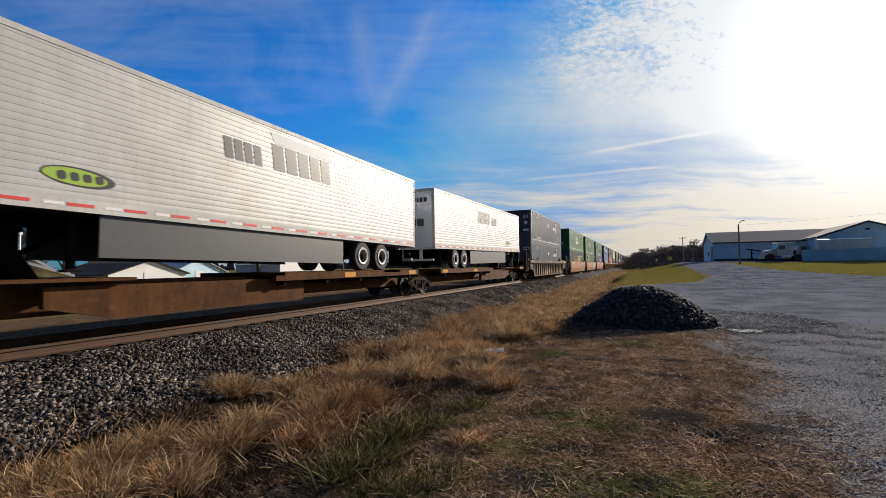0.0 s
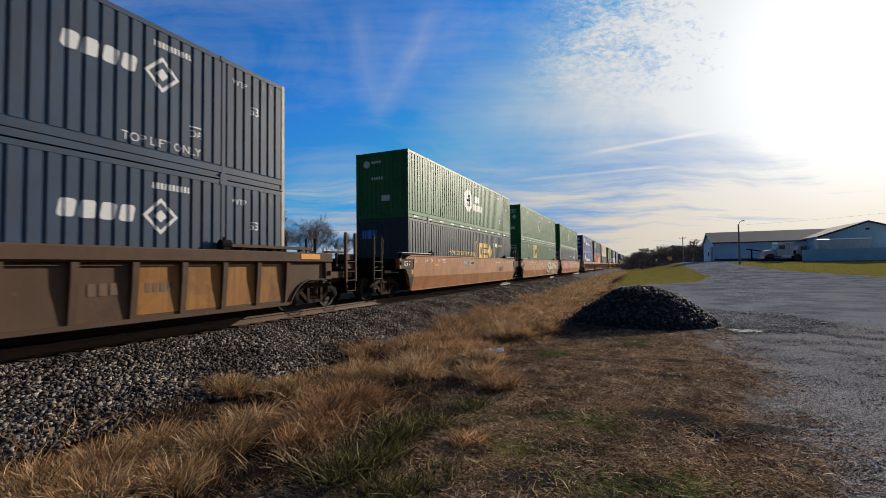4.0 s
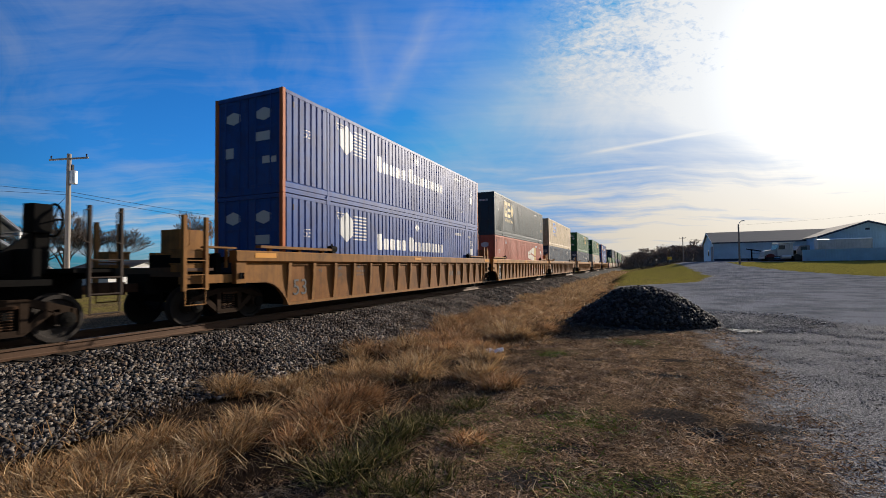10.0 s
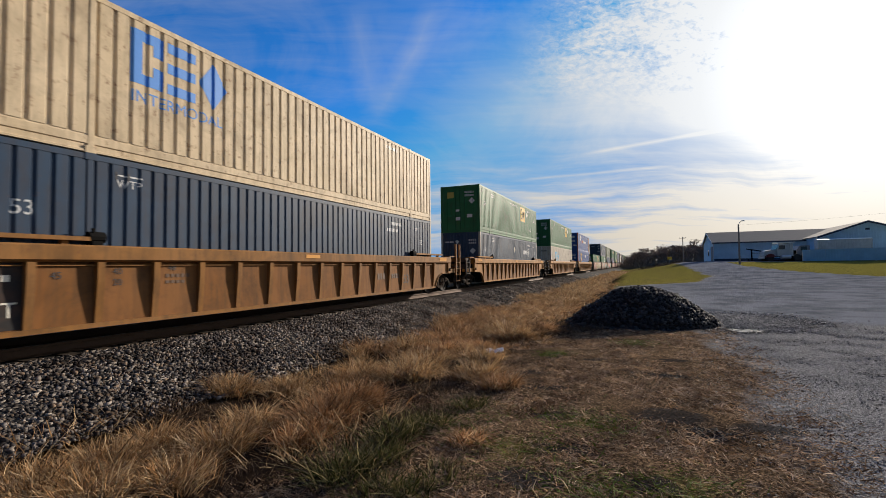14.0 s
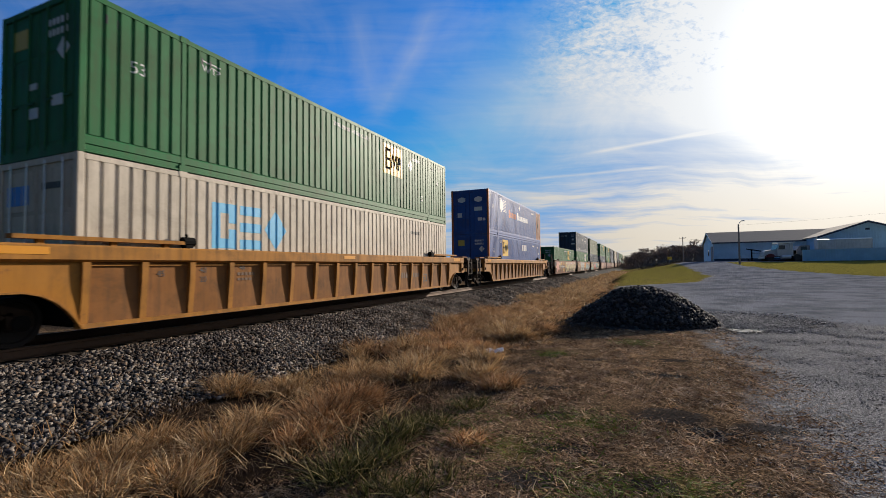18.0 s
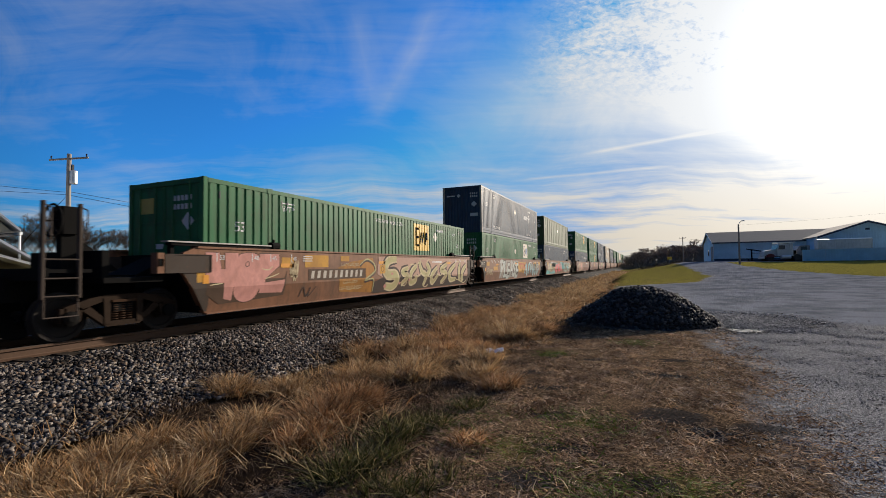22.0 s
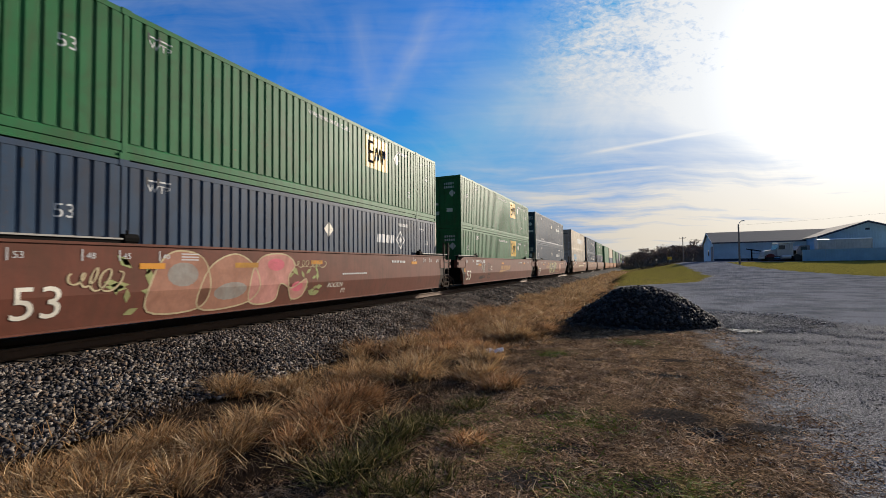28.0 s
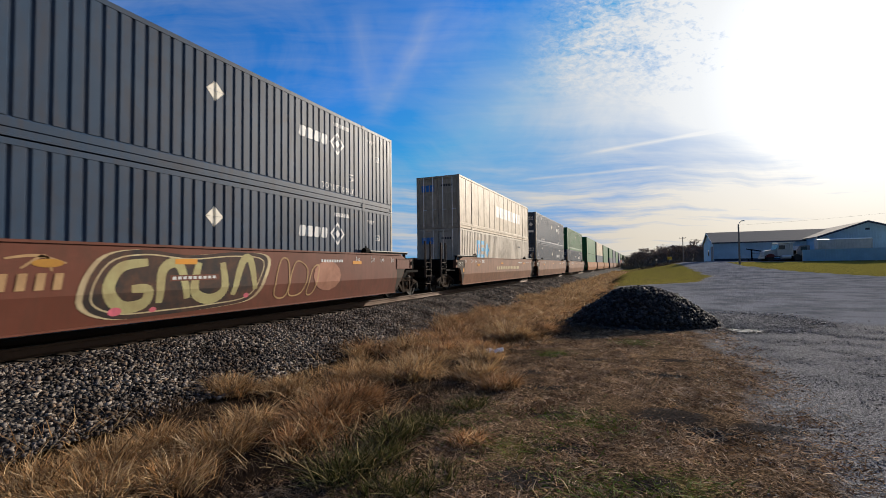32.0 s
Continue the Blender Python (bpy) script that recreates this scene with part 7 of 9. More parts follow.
def rim(pts, w=0.03):
    """A line along a rounded outline."""
    o = blob(pts)
    return ribbon(o + o[:1], [w] * (len(o) + 1))


def stroke(pts, w, k=5):
    """A sprayed stroke that swells in its middle."""
    c = curve(pts, k)
    n = len(c)
    return ribbon(c, [w * (0.72 + 0.4 * math.sin(math.pi * i / (n - 1))) for i in range(n)])


def oval(y, z, a, b, tilt=0.0):
    return [(y + a * math.cos(t) + tilt * b * math.sin(t), z + b * math.sin(t)) for t in (2 * math.pi * k / 14 for k in range(14))]


def coat(polys, mat, label):
    return ("graffiti_layer", polys, mat, label)


def stencil_number(y0, y1, z0, z1, n, mat):
    """An owner's number on its darker ground: plain bars."""
    return [coat([oblong(y0 - 0.1, y1 + 0.1, z0 - 0.05, z1 + 0.05)], CARS["grime"], "dark ground under the number")] + [("number_bar", bars(y0, y1, z0, z1, n, 0.52, 0.04), mat, "")]


def big_pink(y):
    """Red and purple fat shapes with a pink rim."""
    forms = [([(0.0, 0.45), (0.9, 0.42), (1.05, 0.70), (0.62, 0.95), (1.25, 1.30), (1.05, 1.58), (0.3, 1.60), (0.05, 1.3), (0.55, 1.22), (0.25, 0.85)], "r"), ([(0.95, 0.40), (1.42, 0.42), (1.40, 1.58), (1.15, 1.60), (1.10, 0.9)], "p"), ([(1.42, 0.42), (2.05, 0.44), (1.95, 0.95), (1.80, 1.0), (1.75, 1.58), (1.40, 1.60)], "r"), ([(2.08, 0.46), (2.62, 0.50), (2.58, 1.0), (2.30, 1.12), (2.55, 1.55), (2.0, 1.60), (1.95, 1.1)], "p"), ([(2.66, 0.46), (3.1, 0.52), (3.25, 1.1), (3.5, 1.35), (2.7, 1.58), (2.62, 1.05)], "p"), ([(3.1, 0.42), (3.65, 0.50), (3.45, 0.92), (3.2, 0.86)], "r")]
    out = [coat([[(y - 0.05, 0.34), (y + 3.72, 0.40), (y + 3.62, 0.95), (y + 3.4, 1.5), (y + 2.4, 1.64), (y - 0.1, 1.64)]], PINK, "pink sprayed ground")]
    for tone, mat in (("r", SCARLET), ("p", MAGENTA)):
        out.append(coat([blob([(y + a, b) for a, b in f]) for f, c in forms if c == tone], mat, "fat sprayed shape"))
    return out + [coat([q for f, _ in forms for q in rim([(y + a, b) for a, b in f], 0.02)], PINK, "pink sprayed rim")]


def rose_forms(y):
    a = [(y, 0.45), (y + 1.1, 0.42), (y + 1.35, 0.9), (y + 1.15, 1.5), (y + 0.5, 1.62), (y + 0.1, 1.2)]
    b = [(y + 1.1, 0.42), (y + 2.3, 0.42), (y + 2.75, 0.75), (y + 2.6, 1.3), (y + 2.0, 1.6), (y + 1.3, 1.25)]
    c = [(y + 2.5, 0.44), (y + 3.3, 0.42), (y + 3.45, 0.85), (y + 3.9, 0.72), (y + 4.45, 0.95), (y + 4.35, 0.50), (y + 3.9, 0.45), (y + 3.75, 1.0), (y + 4.0, 1.35), (y + 3.6, 1.62), (y + 2.85, 1.55), (y + 2.5, 1.1)]
    return [coat([blob(a), blob(b)], DUSTPINK, "dusty pink sprayed figure"), coat([blob(c)], ROSE, "rose sprayed figure"), coat([oval(y + 0.7, 1.15, 0.35, 0.25), oval(y + 1.9, 0.75, 0.45, 0.2, 0.4)], STONEGREY, "grey sprayed bloom"), coat([oval(y + 3.3, 1.35, 0.30, 0.16), oval(y + 4.1, 0.75, 0.22, 0.14)], PINK, "red sprayed patch"), coat(rim(a, 0.018) + rim(b, 0.018) + rim(c, 0.018), CREAMSPRAY, "cream sprayed rim"), coat([oblong(y + 2.0, y + 2.7, 1.28, 1.40)], OCHRE, "ochre reflector patch")]


def serpents():
    """Sage swelling strokes with cream and black edges over a dark foot and a pink top."""
    out = [coat([[(6.74, 0.33), (16.06, 0.33), (16.06, 0.74), (10.4, 0.86), (7.3, 0.88), (6.74, 0.74)]], DEEP, "umber sprayed foot"),
           coat([[(6.9, 1.0), (7.3, 0.88), (10.4, 0.86), (16.06, 0.74), (16.06, 1.62), (7.0, 1.62)]], FLESH, "dusty pink sprayed top")]
    big = [(8.30, 1.56), (7.74, 1.50), (7.46, 1.23), (7.62, 0.98), (8.20, 0.95), (8.32, 0.68), (8.02, 0.50), (7.50, 0.56)]
    small = [[(9.25, 1.20), (8.75, 1.05), (9.20, 0.87), (8.72, 0.56)], [(10.0, 1.30), (9.52, 1.02), (9.50, 0.63), (9.95, 0.68), (9.90, 0.90)], [(10.25, 1.45), (10.5, 1.05), (10.92, 0.84), (10.75, 0.42)], [(10.95, 1.40), (11.25, 1.10), (10.95, 0.85)], [(12.1, 1.20), (11.5, 0.85), (11.7, 0.54), (12.2, 0.88)], [(13.25, 1.36), (12.5, 1.08), (13.2, 0.89), (12.6, 0.50)], [(14.3, 1.34), (13.55, 0.95), (13.8, 0.60), (14.45, 0.62)], [(15.0, 1.40), (14.8, 0.90), (15.1, 0.50)], [(15.85, 1.30), (15.25, 0.90), (15.45, 0.42)]]
    for grow, mat, lab in ((0.15, INK, "black sprayed edge"), (0.07, CREAMSPRAY, "cream sprayed edge"), (0.0, SAGE, "sage sprayed stroke")):
        out.append(coat([q for l, w in [(big, 0.12)] + [(l, 0.06) for l in small] for q in stroke(l, w + grow, 6)], mat, lab))
    flicks = []
    for l in small:
        (a, b), (c, d) = l[0], l[-1]
        flicks += stroke([(a, b), (a + 0.25, b + 0.16), (a + 0.6, b + 0.12)], 0.022, 4) + stroke([(c, d), (c + 0.3, d - 0.05), (c + 0.5, d + 0.08)], 0.022, 4)
    out.append(coat(flicks, CREAMSPRAY, "thin cream sprayed curl"))
    out.append(coat([oval(7.50, 0.55, 0.10, 0.07), oval(7.95, 1.0, 0.08, 0.05), oval(8.6, 0.62, 0.09, 0.05), oval(9.4, 0.72, 0.08, 0.05)], ROSE, "rose sprayed drop"))
    point = [(5.80, 1.30), (6.22, 1.50), (6.66, 1.36), (6.76, 1.12), (6.52, 0.97), (6.10, 0.78), (6.64, 0.80), (6.68, 0.36)]
    return out + [coat(stroke(point, 0.055), INK, "black sprayed line"), coat(stroke([(a, b + 0.035) for a, b in point], 0.028), SAGE, "pale sage sprayed line"), coat([oblong(7.06, 7.44, 1.02, 1.34)], OCHRE, "ochre sprayed square"), coat(rim([(7.15, 1.18), (7.25, 1.28), (7.36, 1.18), (7.25, 1.08)], 0.010), INK, "thin black ring")]


def fat_rose():
    """Three fat rose shapes with thin dark edges."""
    a = [(-0.09, 1.62), (0.26, 1.62), (0.31, 1.25), (0.42, 1.25), (0.41, 1.62), (0.78, 1.62), (0.79, 0.94), (0.65, 0.92), (0.63, 0.52), (0.41, 0.57), (0.38, 0.94), (-0.09, 0.96)]
    b = [(0.74, 1.43), (0.90, 1.61), (1.32, 1.61), (1.49, 1.38), (1.52, 1.02), (1.33, 0.57), (1.02, 0.46), (0.75, 0.57), (0.65, 0.84)]
    c = [(1.43, 1.62), (2.09, 1.62), (2.10, 1.32), (1.61, 0.99), (1.61, 0.90), (2.30, 0.96), (2.23, 0.62), (1.44, 0.65), (1.47, 1.09)]
    edge = ribbon(a + a[:1], [0.014] * (len(a) + 1)) + rim(b, 0.013) + ribbon(c + c[:1], [0.014] * (len(c) + 1))
    return [coat(edge, INK, "thin black sprayed edge"), coat([[(-0.06, 1.0), (2.3, 1.0), (2.38, 1.2), (2.3, 0.55), (1.4, 0.50), (0.3, 0.46), (-0.06, 0.7)]], CARS["grime"], "dull brown sprayed ground"), coat([a, blob(b), c], ROSE, "rose sprayed figure"),
            coat(stroke([(1.50, 1.25), (1.72, 1.22), (1.88, 1.32)], 0.012) + stroke([(1.62, 1.0), (1.85, 1.05), (2.08, 1.12)], 0.012) + stroke([(0.02, 0.90), (0.35, 0.93)], 0.012), CREAMSPRAY, "thin cream line"), coat(rim([(1.0, 1.38), (1.08, 1.43), (1.10, 1.34), (1.02, 1.30)], 0.008), INK, "thin dark curl")]


def sage_letters(y):
    """Swelling sage strokes in a black field with a cream rim."""
    field = [(y, 0.72), (y + 0.5, 0.38), (y + 1.5, 0.36), (y + 2.6, 0.40), (y + 3.6, 0.52), (y + 4.0, 1.0), (y + 4.1, 1.55), (y + 3.2, 1.64), (y + 2.0, 1.55), (y + 1.0, 1.64), (y + 0.3, 1.45)]
    lines = [stroke([(y + 1.1, 1.4), (y + 0.6, 1.3), (y + 0.4, 0.9), (y + 0.65, 0.58), (y + 1.05, 0.62), (y + 1.1, 0.88), (y + 0.8, 0.9)], 0.10), stroke([(y + 1.35, 0.6), (y + 1.4, 1.25), (y + 1.75, 1.35), (y + 1.95, 0.65)], 0.09), stroke([(y + 2.2, 1.4), (y + 2.1, 0.8), (y + 2.5, 0.6), (y + 2.85, 0.8), (y + 2.8, 1.4)], 0.10), stroke([(y + 3.1, 0.65), (y + 3.35, 1.4), (y + 3.6, 1.45), (y + 3.75, 0.75)], 0.09)]
    return [coat([blob([(a + (0.10 if a > y + 2 else -0.10), b) for a, b in field])], CREAMSPRAY, "cream sprayed rim"), coat([blob(field)], INK, "black sprayed field"), coat(rim([(a * 0.94 + (y + 2.05) * 0.06, 0.98 + (b - 0.98) * 0.86) for a, b in field], 0.014), CREAMSPRAY, "thin cream line"), coat([q for l in lines for q in l], SAGE, "sage sprayed stroke"), coat([oval(y + 0.55, 0.50, 0.12, 0.08), oval(y + 1.25, 0.48, 0.07, 0.05), oval(y + 3.5, 0.62, 0.08, 0.06)], PINK, "small pink spot"), coat([oblong(y + 1.55, y + 2.7, 1.02, 1.14)], CARS["brown"], "brown stencil strip"), ("number_bar", bars(y + 1.6, y + 2.65, 1.05, 1.11, 9, 0.35), GREY_MARK, "")]


WORNWHITE = spray("worn_white_stencil", (0.46, 0.42, 0.36), 0.4)
DEEP = spray("sooty_brown_spray", (0.045, 0.032, 0.026), 0.12)
FLESH = spray("pale_pink_spray", (0.40, 0.25, 0.19), 0.15)
SCARLET = spray("scarlet_spray", (0.42, 0.035, 0.035), 0.4)
SAGE = spray("pale_sage_spray", (0.40, 0.37, 0.18), 0.4)


def black_panel(y):
    return [("panel", [oblong(y, y + 0.94, 0.36, 1.38)], INK, "black stencil panel"), ("panel_text", words("125T", y + 0.12, 0.55, 0.34) + bars(y + 0.15, y + 0.8, 1.1, 1.2, 4, 0.4), CREAMMARK, "white stencilled writing")]


# unit: front place, lower, upper, side kind, paint, ends, label, markings, brake
UNITS = [
    (40.05, "umax", "umax", "rib", "grime", True, True, "grimy brown ribbed well car, lightly tagged", [("tag", scrawl(1, -0.9, 0.0, 0.9, 1.3, 5, 0.02) + scrawl(2, 0.3, 0.8, 1.1, 1.3, 4, 0.02), GREY_MARK, "pale scrawled tag"), ("patch", [oblong(0.3, 0.6, 0.75, 1.0)], CREAMMARK, "pale square patch")] + tagging(5, 5.2, 9.4, 0.45, 1.30, 4, OCHRE, ROSE, DULLGREEN, None, 0.07) + [("patch", [oblong(12.1, 15.9, 0.4, 1.34)], CARS["yellow"], "repainted yellow panels")], ("front",)),
    (63.38, "slogan", "hub", "smooth", "orange", True, False, "orange-yellow smooth-sided well car with white number bars", [TON, ("tag", scrawl(7, 12.4, 13.3, 0.8, 1.35, 6, 0.03), INK, "black scrawled tag"), ("tag", bars(5.9, 7.5, 1.3, 1.55, 9, 0.3), SEAFOAM, "pale green scrawl")], ()),
    (82.81, "emp_front", "hub_door", "smooth", "orange", False, False, "orange-yellow smooth-sided well car with pale graffiti", [FIFTY, TON, coat([q for c in ([(2.5, 0.50), (2.62, 1.0), (2.95, 1.15), (3.25, 1.0), (3.3, 0.55)], [(3.3, 1.5), (3.35, 1.1), (3.7, 0.9), (4.0, 0.62)], [(3.5, 1.6), (3.8, 1.35), (4.05, 1.2), (3.8, 0.9), (4.3, 0.6)], [(4.0, 1.35), (4.3, 1.5), (4.6, 1.05), (4.35, 0.6), (4.6, 0.5)], [(4.6, 1.3), (5.0, 1.05), (5.3, 1.35), (5.6, 1.1), (5.2, 0.85)], [(5.6, 1.4), (5.9, 1.0), (6.2, 1.3), (6.7, 1.5), (6.9, 0.6)], [(6.9, 1.2), (7.4, 1.3), (7.9, 1.1), (8.6, 1.25)]) for q in stroke(c, 0.045)], FAINT, "faint pale sprayed line"), coat([blob([(9.4, 0.40), (10.4, 0.36), (10.2, 1.0), (10.0, 1.5), (9.8, 0.9)])], INK, "black sprayed shade"), coat([[(14.2, 0.86), (14.5, 0.86), (14.5, 0.74), (15.2, 1.08), (14.5, 1.42), (14.5, 1.28), (14.2, 1.28)]], INK, "black arrow edge"), coat([[(14.2, 0.92), (14.56, 0.92), (14.56, 0.84), (15.08, 1.08), (14.56, 1.32), (14.56, 1.22), (14.2, 1.22)]], SEAFOAM, "pale sprayed arrow"), ("tag", words("SUKIT", 8.3, 0.50, 0.24), INK, "black tag")] + lettering("SHO", 9.85, 14.3, 0.40, 1.56, CREAMSPRAY, INK, SEAFOAM, 0.1), ()),
    (102.19, "umax_plain", "hub_worn", "smooth", "orange", False, True, "orange-yellow smooth-sided well car with pink graffiti", [FIFTY, TON] + big_pink(2.95) + stencil_number(10.15, 12.95, 1.00, 1.18, 10, WORNWHITE) + [("tag", words("XK", 6.5, 1.38, 0.26, 0.15), CREAMMARK, "white tag"), ("tag", words("23", 6.72, 0.42, 0.20), CREAMMARK, "white tag"), coat(stroke([(8.0, 0.8), (8.3, 0.6), (8.5, 0.55)], 0.02) + stroke([(8.6, 0.75), (8.9, 0.72), (9.2, 0.85)], 0.02), CARS["soot"], "dark scrape")], ("rear",)),
    (125.65, "pacer", "pacer", "rib", "yellow", True, False, "weathered yellow ribbed well car", [FIFTY], ()),
    (145.15, "red", "csx_slate", "rib", "bright", False, False, "yellow ribbed well car with faded brown logo blocks", black_panel(0.10) + [("panel", [oblong(15.12, 16.0, 0.36, 1.36)], INK, "black stencil panel"), ("panel_text", words("53", 15.55, 1.05, 0.22) + [oblong(15.2, 15.75, z, z + 0.04) for z in (0.55, 0.65, 0.75, 0.85)], CREAMMARK, "white stencilled writing"), ("logo", bars(9.1, 11.1, 0.55, 1.22, 3, 0.25), BROWNBLOCK, "faded brown block logo"), ("size_mark", words("53", 14.42, 0.62, 0.36), DARK_MARK, "painted length number"), ("length_mark", words("40", 14.14, 1.12, 0.15) + words("20", 14.14, 0.90, 0.15) + words("45", 14.66, 1.12, 0.15), DARK_MARK, "small stencilled length mark"), ("chord_mark", bars(8.9, 10.1, 1.50, 1.57, 10, 0.4), DARK_MARK, "dark number bars")], ()),
    (164.54, "navy_low", "cream", "rib", "yellow", False, True, "weathered yellow ribbed well car", black_panel(0.10) + [("size_mark", words("53", 13.2, 0.6, 0.5), DARK_MARK, "painted length number")], ()),
    (187.71, "umax", "emp", "rib", "bright", True, True, "yellow ribbed well car with thin black tags", [("tag", scrawl(14, 9.25, 9.8, 0.6, 1.1, 5, 0.02) + scrawl(15, 7.2, 7.8, 0.6, 1.1, 5, 0.02), INK, "thin black tag")], ()),
    (211.09, "csx_white", "emp", "rib", "bright", True, True, "yellow ribbed well car, faded paint", [("size_mark", words("53", 13.2, 0.6, 0.5), DARK_MARK, "painted length number")], ()),
    (234.24, "emp_blue", "pacer_orange", "rib", "bright", True, True, "yellow ribbed well car with stencilled number", [("size_mark", words("53", 14.2, 0.6, 0.5), DARK_MARK, "painted length number")], ()),
    (257.79, "emp", None, "smooth", "tan", True, False, "tan smooth-sided well car covered in pink and cream graffiti", [("patch", [oblong(-0.30, -0.10, 0.97, 1.28), oblong(2.19, 2.64, 1.37, 1.54), oblong(3.09, 4.13, 1.27, 1.62), oblong(4.75, 5.2, 1.45, 1.62)], OCHRE, "ochre repaint patches"), coat([[(4.75, 0.50), (6.70, 0.36), (6.72, 0.80), (6.55, 1.0), (6.75, 1.15), (6.6, 1.58), (5.3, 1.44), (4.6, 1.25)]], CARS["bright"], "ochre sprayed ground")] + fat_rose() + [coat(stroke([(2.9, 0.45), (3.05, 0.72), (3.2, 0.45), (3.35, 0.70), (3.3, 0.45), (3.6, 0.72)], 0.02), INK, "thin black tag"), ("tag", scrawl(303, 2.5, 2.8, 0.80, 1.6, 9, 0.016), CREAMSPRAY, "thin pale tag"), ("tag", scrawl(301, 4.75, 5.95, 0.52, 0.68, 11, 0.013) + scrawl(304, 4.9, 5.6, 0.72, 0.86, 7, 0.013), CREAMSPRAY, "thin pale tag"), ("tag", scrawl(302, 4.8, 5.8, 1.28, 1.42, 9, 0.013), CREAMSPRAY, "thin pale tag")] + stencil_number(3.33, 6.05, 0.95, 1.17, 10, WORNWHITE) + serpents(), ("front",)),
    (277.06, "emp_white", "umax", "smooth", "tan", False, False, "tan smooth-sided well car with blue outlined graffiti", [TON, ("tag", scrawl(88, 0.25, 1.45, 0.62, 1.15, 7, 0.035), CREAMSPRAY, "cream tag"), ("tag", scrawl(188, 13.9, 15.2, 0.95, 1.45, 6, 0.03), CREAMSPRAY, "pale cream tag"), ("patch", [oblong(0.2, 0.75, 1.25, 1.5), oblong(1.6, 2.5, 0.95, 1.2)], OCHRE, "ochre repaint patches"), ("patch", slabs(93, 8.0, 10.3, 0.6, 1.6, 2), OCHRE, "ochre spray"), ("patch", [oblong(13.6, 14.4, 1.3, 1.55), oblong(15.3, 16.2, 1.3, 1.55)], OCHRE, "ochre repaint patches")] + [("patch", [oblong(3.0, 8.0, 0.40, 1.62)], STONEGREY, "grey sprayed ground")] + lettering("PLEASE", 3.15, 7.95, 0.40, 1.60, SILVER, INK, None, 0.15) + [("panel", [oblong(7.9, 10.6, 0.95, 1.50)], OCHRE, "ochre logo panel"), ("logo", [oblong(8.15, 9.35, 1.32, 1.45), oblong(8.42, 8.66, 1.0, 1.32), oblong(9.05, 9.28, 1.0, 1.32), band((9.45, 1.02), (10.3, 1.44), 0.16), band((9.45, 1.44), (10.3, 1.02), 0.16)], spray("brick_spray", (0.42, 0.10, 0.05)), "brick-red block logo")] + tagging(24, 9.9, 15.4, 0.40, 1.50, 7, PALEAQUA, INK, None, GREY_MARK, 0.07, False), ()),
    (296.58, "navy_low", "old_green", "smooth", "tan", False, True, "tan smooth-sided well car with aqua and red graffiti", [TON, ("patch", [oblong(0.08, 0.72, 1.30, 1.56)], OCHRE, "ochre repaint patch"), ("patch", [[(0.06, 0.34), (5.0, 0.34), (5.0, 0.62), (2.2, 0.95), (0.06, 0.72)]], AQUA, "aqua sprayed waves"), ("patch", [[(0.3, 0.80), (2.2, 0.98), (5.0, 0.66), (5.0, 1.6), (2.6, 1.62), (1.2, 1.35)]], STONEGREY, "grey sprayed hill")] + tagging(25, 0.3, 5.0, 0.5, 1.5, 9, CREAMSPRAY, INK, make=swooshes) + [("patch", slabs(61, 2.9, 15.0, 0.7, 1.62, 7), AQUA, "aqua spray ground"), ("patch", slabs(62, 11.5, 15.8, 0.9, 1.6, 2), CREAMSPRAY, "cream spray")] + tagging(26, 10.8, 15.6, 0.40, 1.50, 4, SEAFOAM, UMBER, None, INK, 0.09) + [coat([oval(1.75, 0.85, 0.22, 0.26), oval(2.2, 0.72, 0.25, 0.24), oval(2.65, 0.68, 0.22, 0.22), oval(2.0, 1.15, 0.14, 0.16)], CREAMSPRAY, "pale sprayed heads"), coat([q for y in (1.7, 2.15, 2.55, 2.9) for q in stroke([(y, 0.9), (y + 0.15, 0.7), (y - 0.05, 0.55), (y + 0.2, 0.42)], 0.03)], INK, "black sprayed line")] + tagging(27, 4.7, 9.2, 0.5, 1.4, 6, RED_MARK, PINK, None, None, 0.05), ("rear",)),
    (320.02, "umax", "emp", "smooth", "brown", True, False, "brown smooth-sided well car with rose graffiti", [FIFTYW, ("tag", scrawl(30, 1.0, 1.75, 0.85, 1.35, 4, 0.03), CREAMSPRAY, "cream tag"), coat(leaves(96, 1.55, 2.5, 0.45, 1.5, 14) + leaves(97, 6.1, 7.4, 0.5, 1.35, 18), LIME, "sage green sprayed leaf")] + rose_forms(2.35) + [("tag", words("ROCKIN", 7.75, 0.66, 0.20, 0.2), CREAMMARK, "white tag"), ("tag", words("IT!", 8.45, 0.47, 0.20, 0.2), CREAMMARK, "white tag"), ("tag", scrawl(32, 6.3, 7.6, 1.25, 1.5, 7, 0.02), CREAMSPRAY, "thin pale tag"), ("number_bar", bars(8.5, 9.9, 1.03, 1.08, 12, 0.35), GREY_MARK, "")], ("front",)),
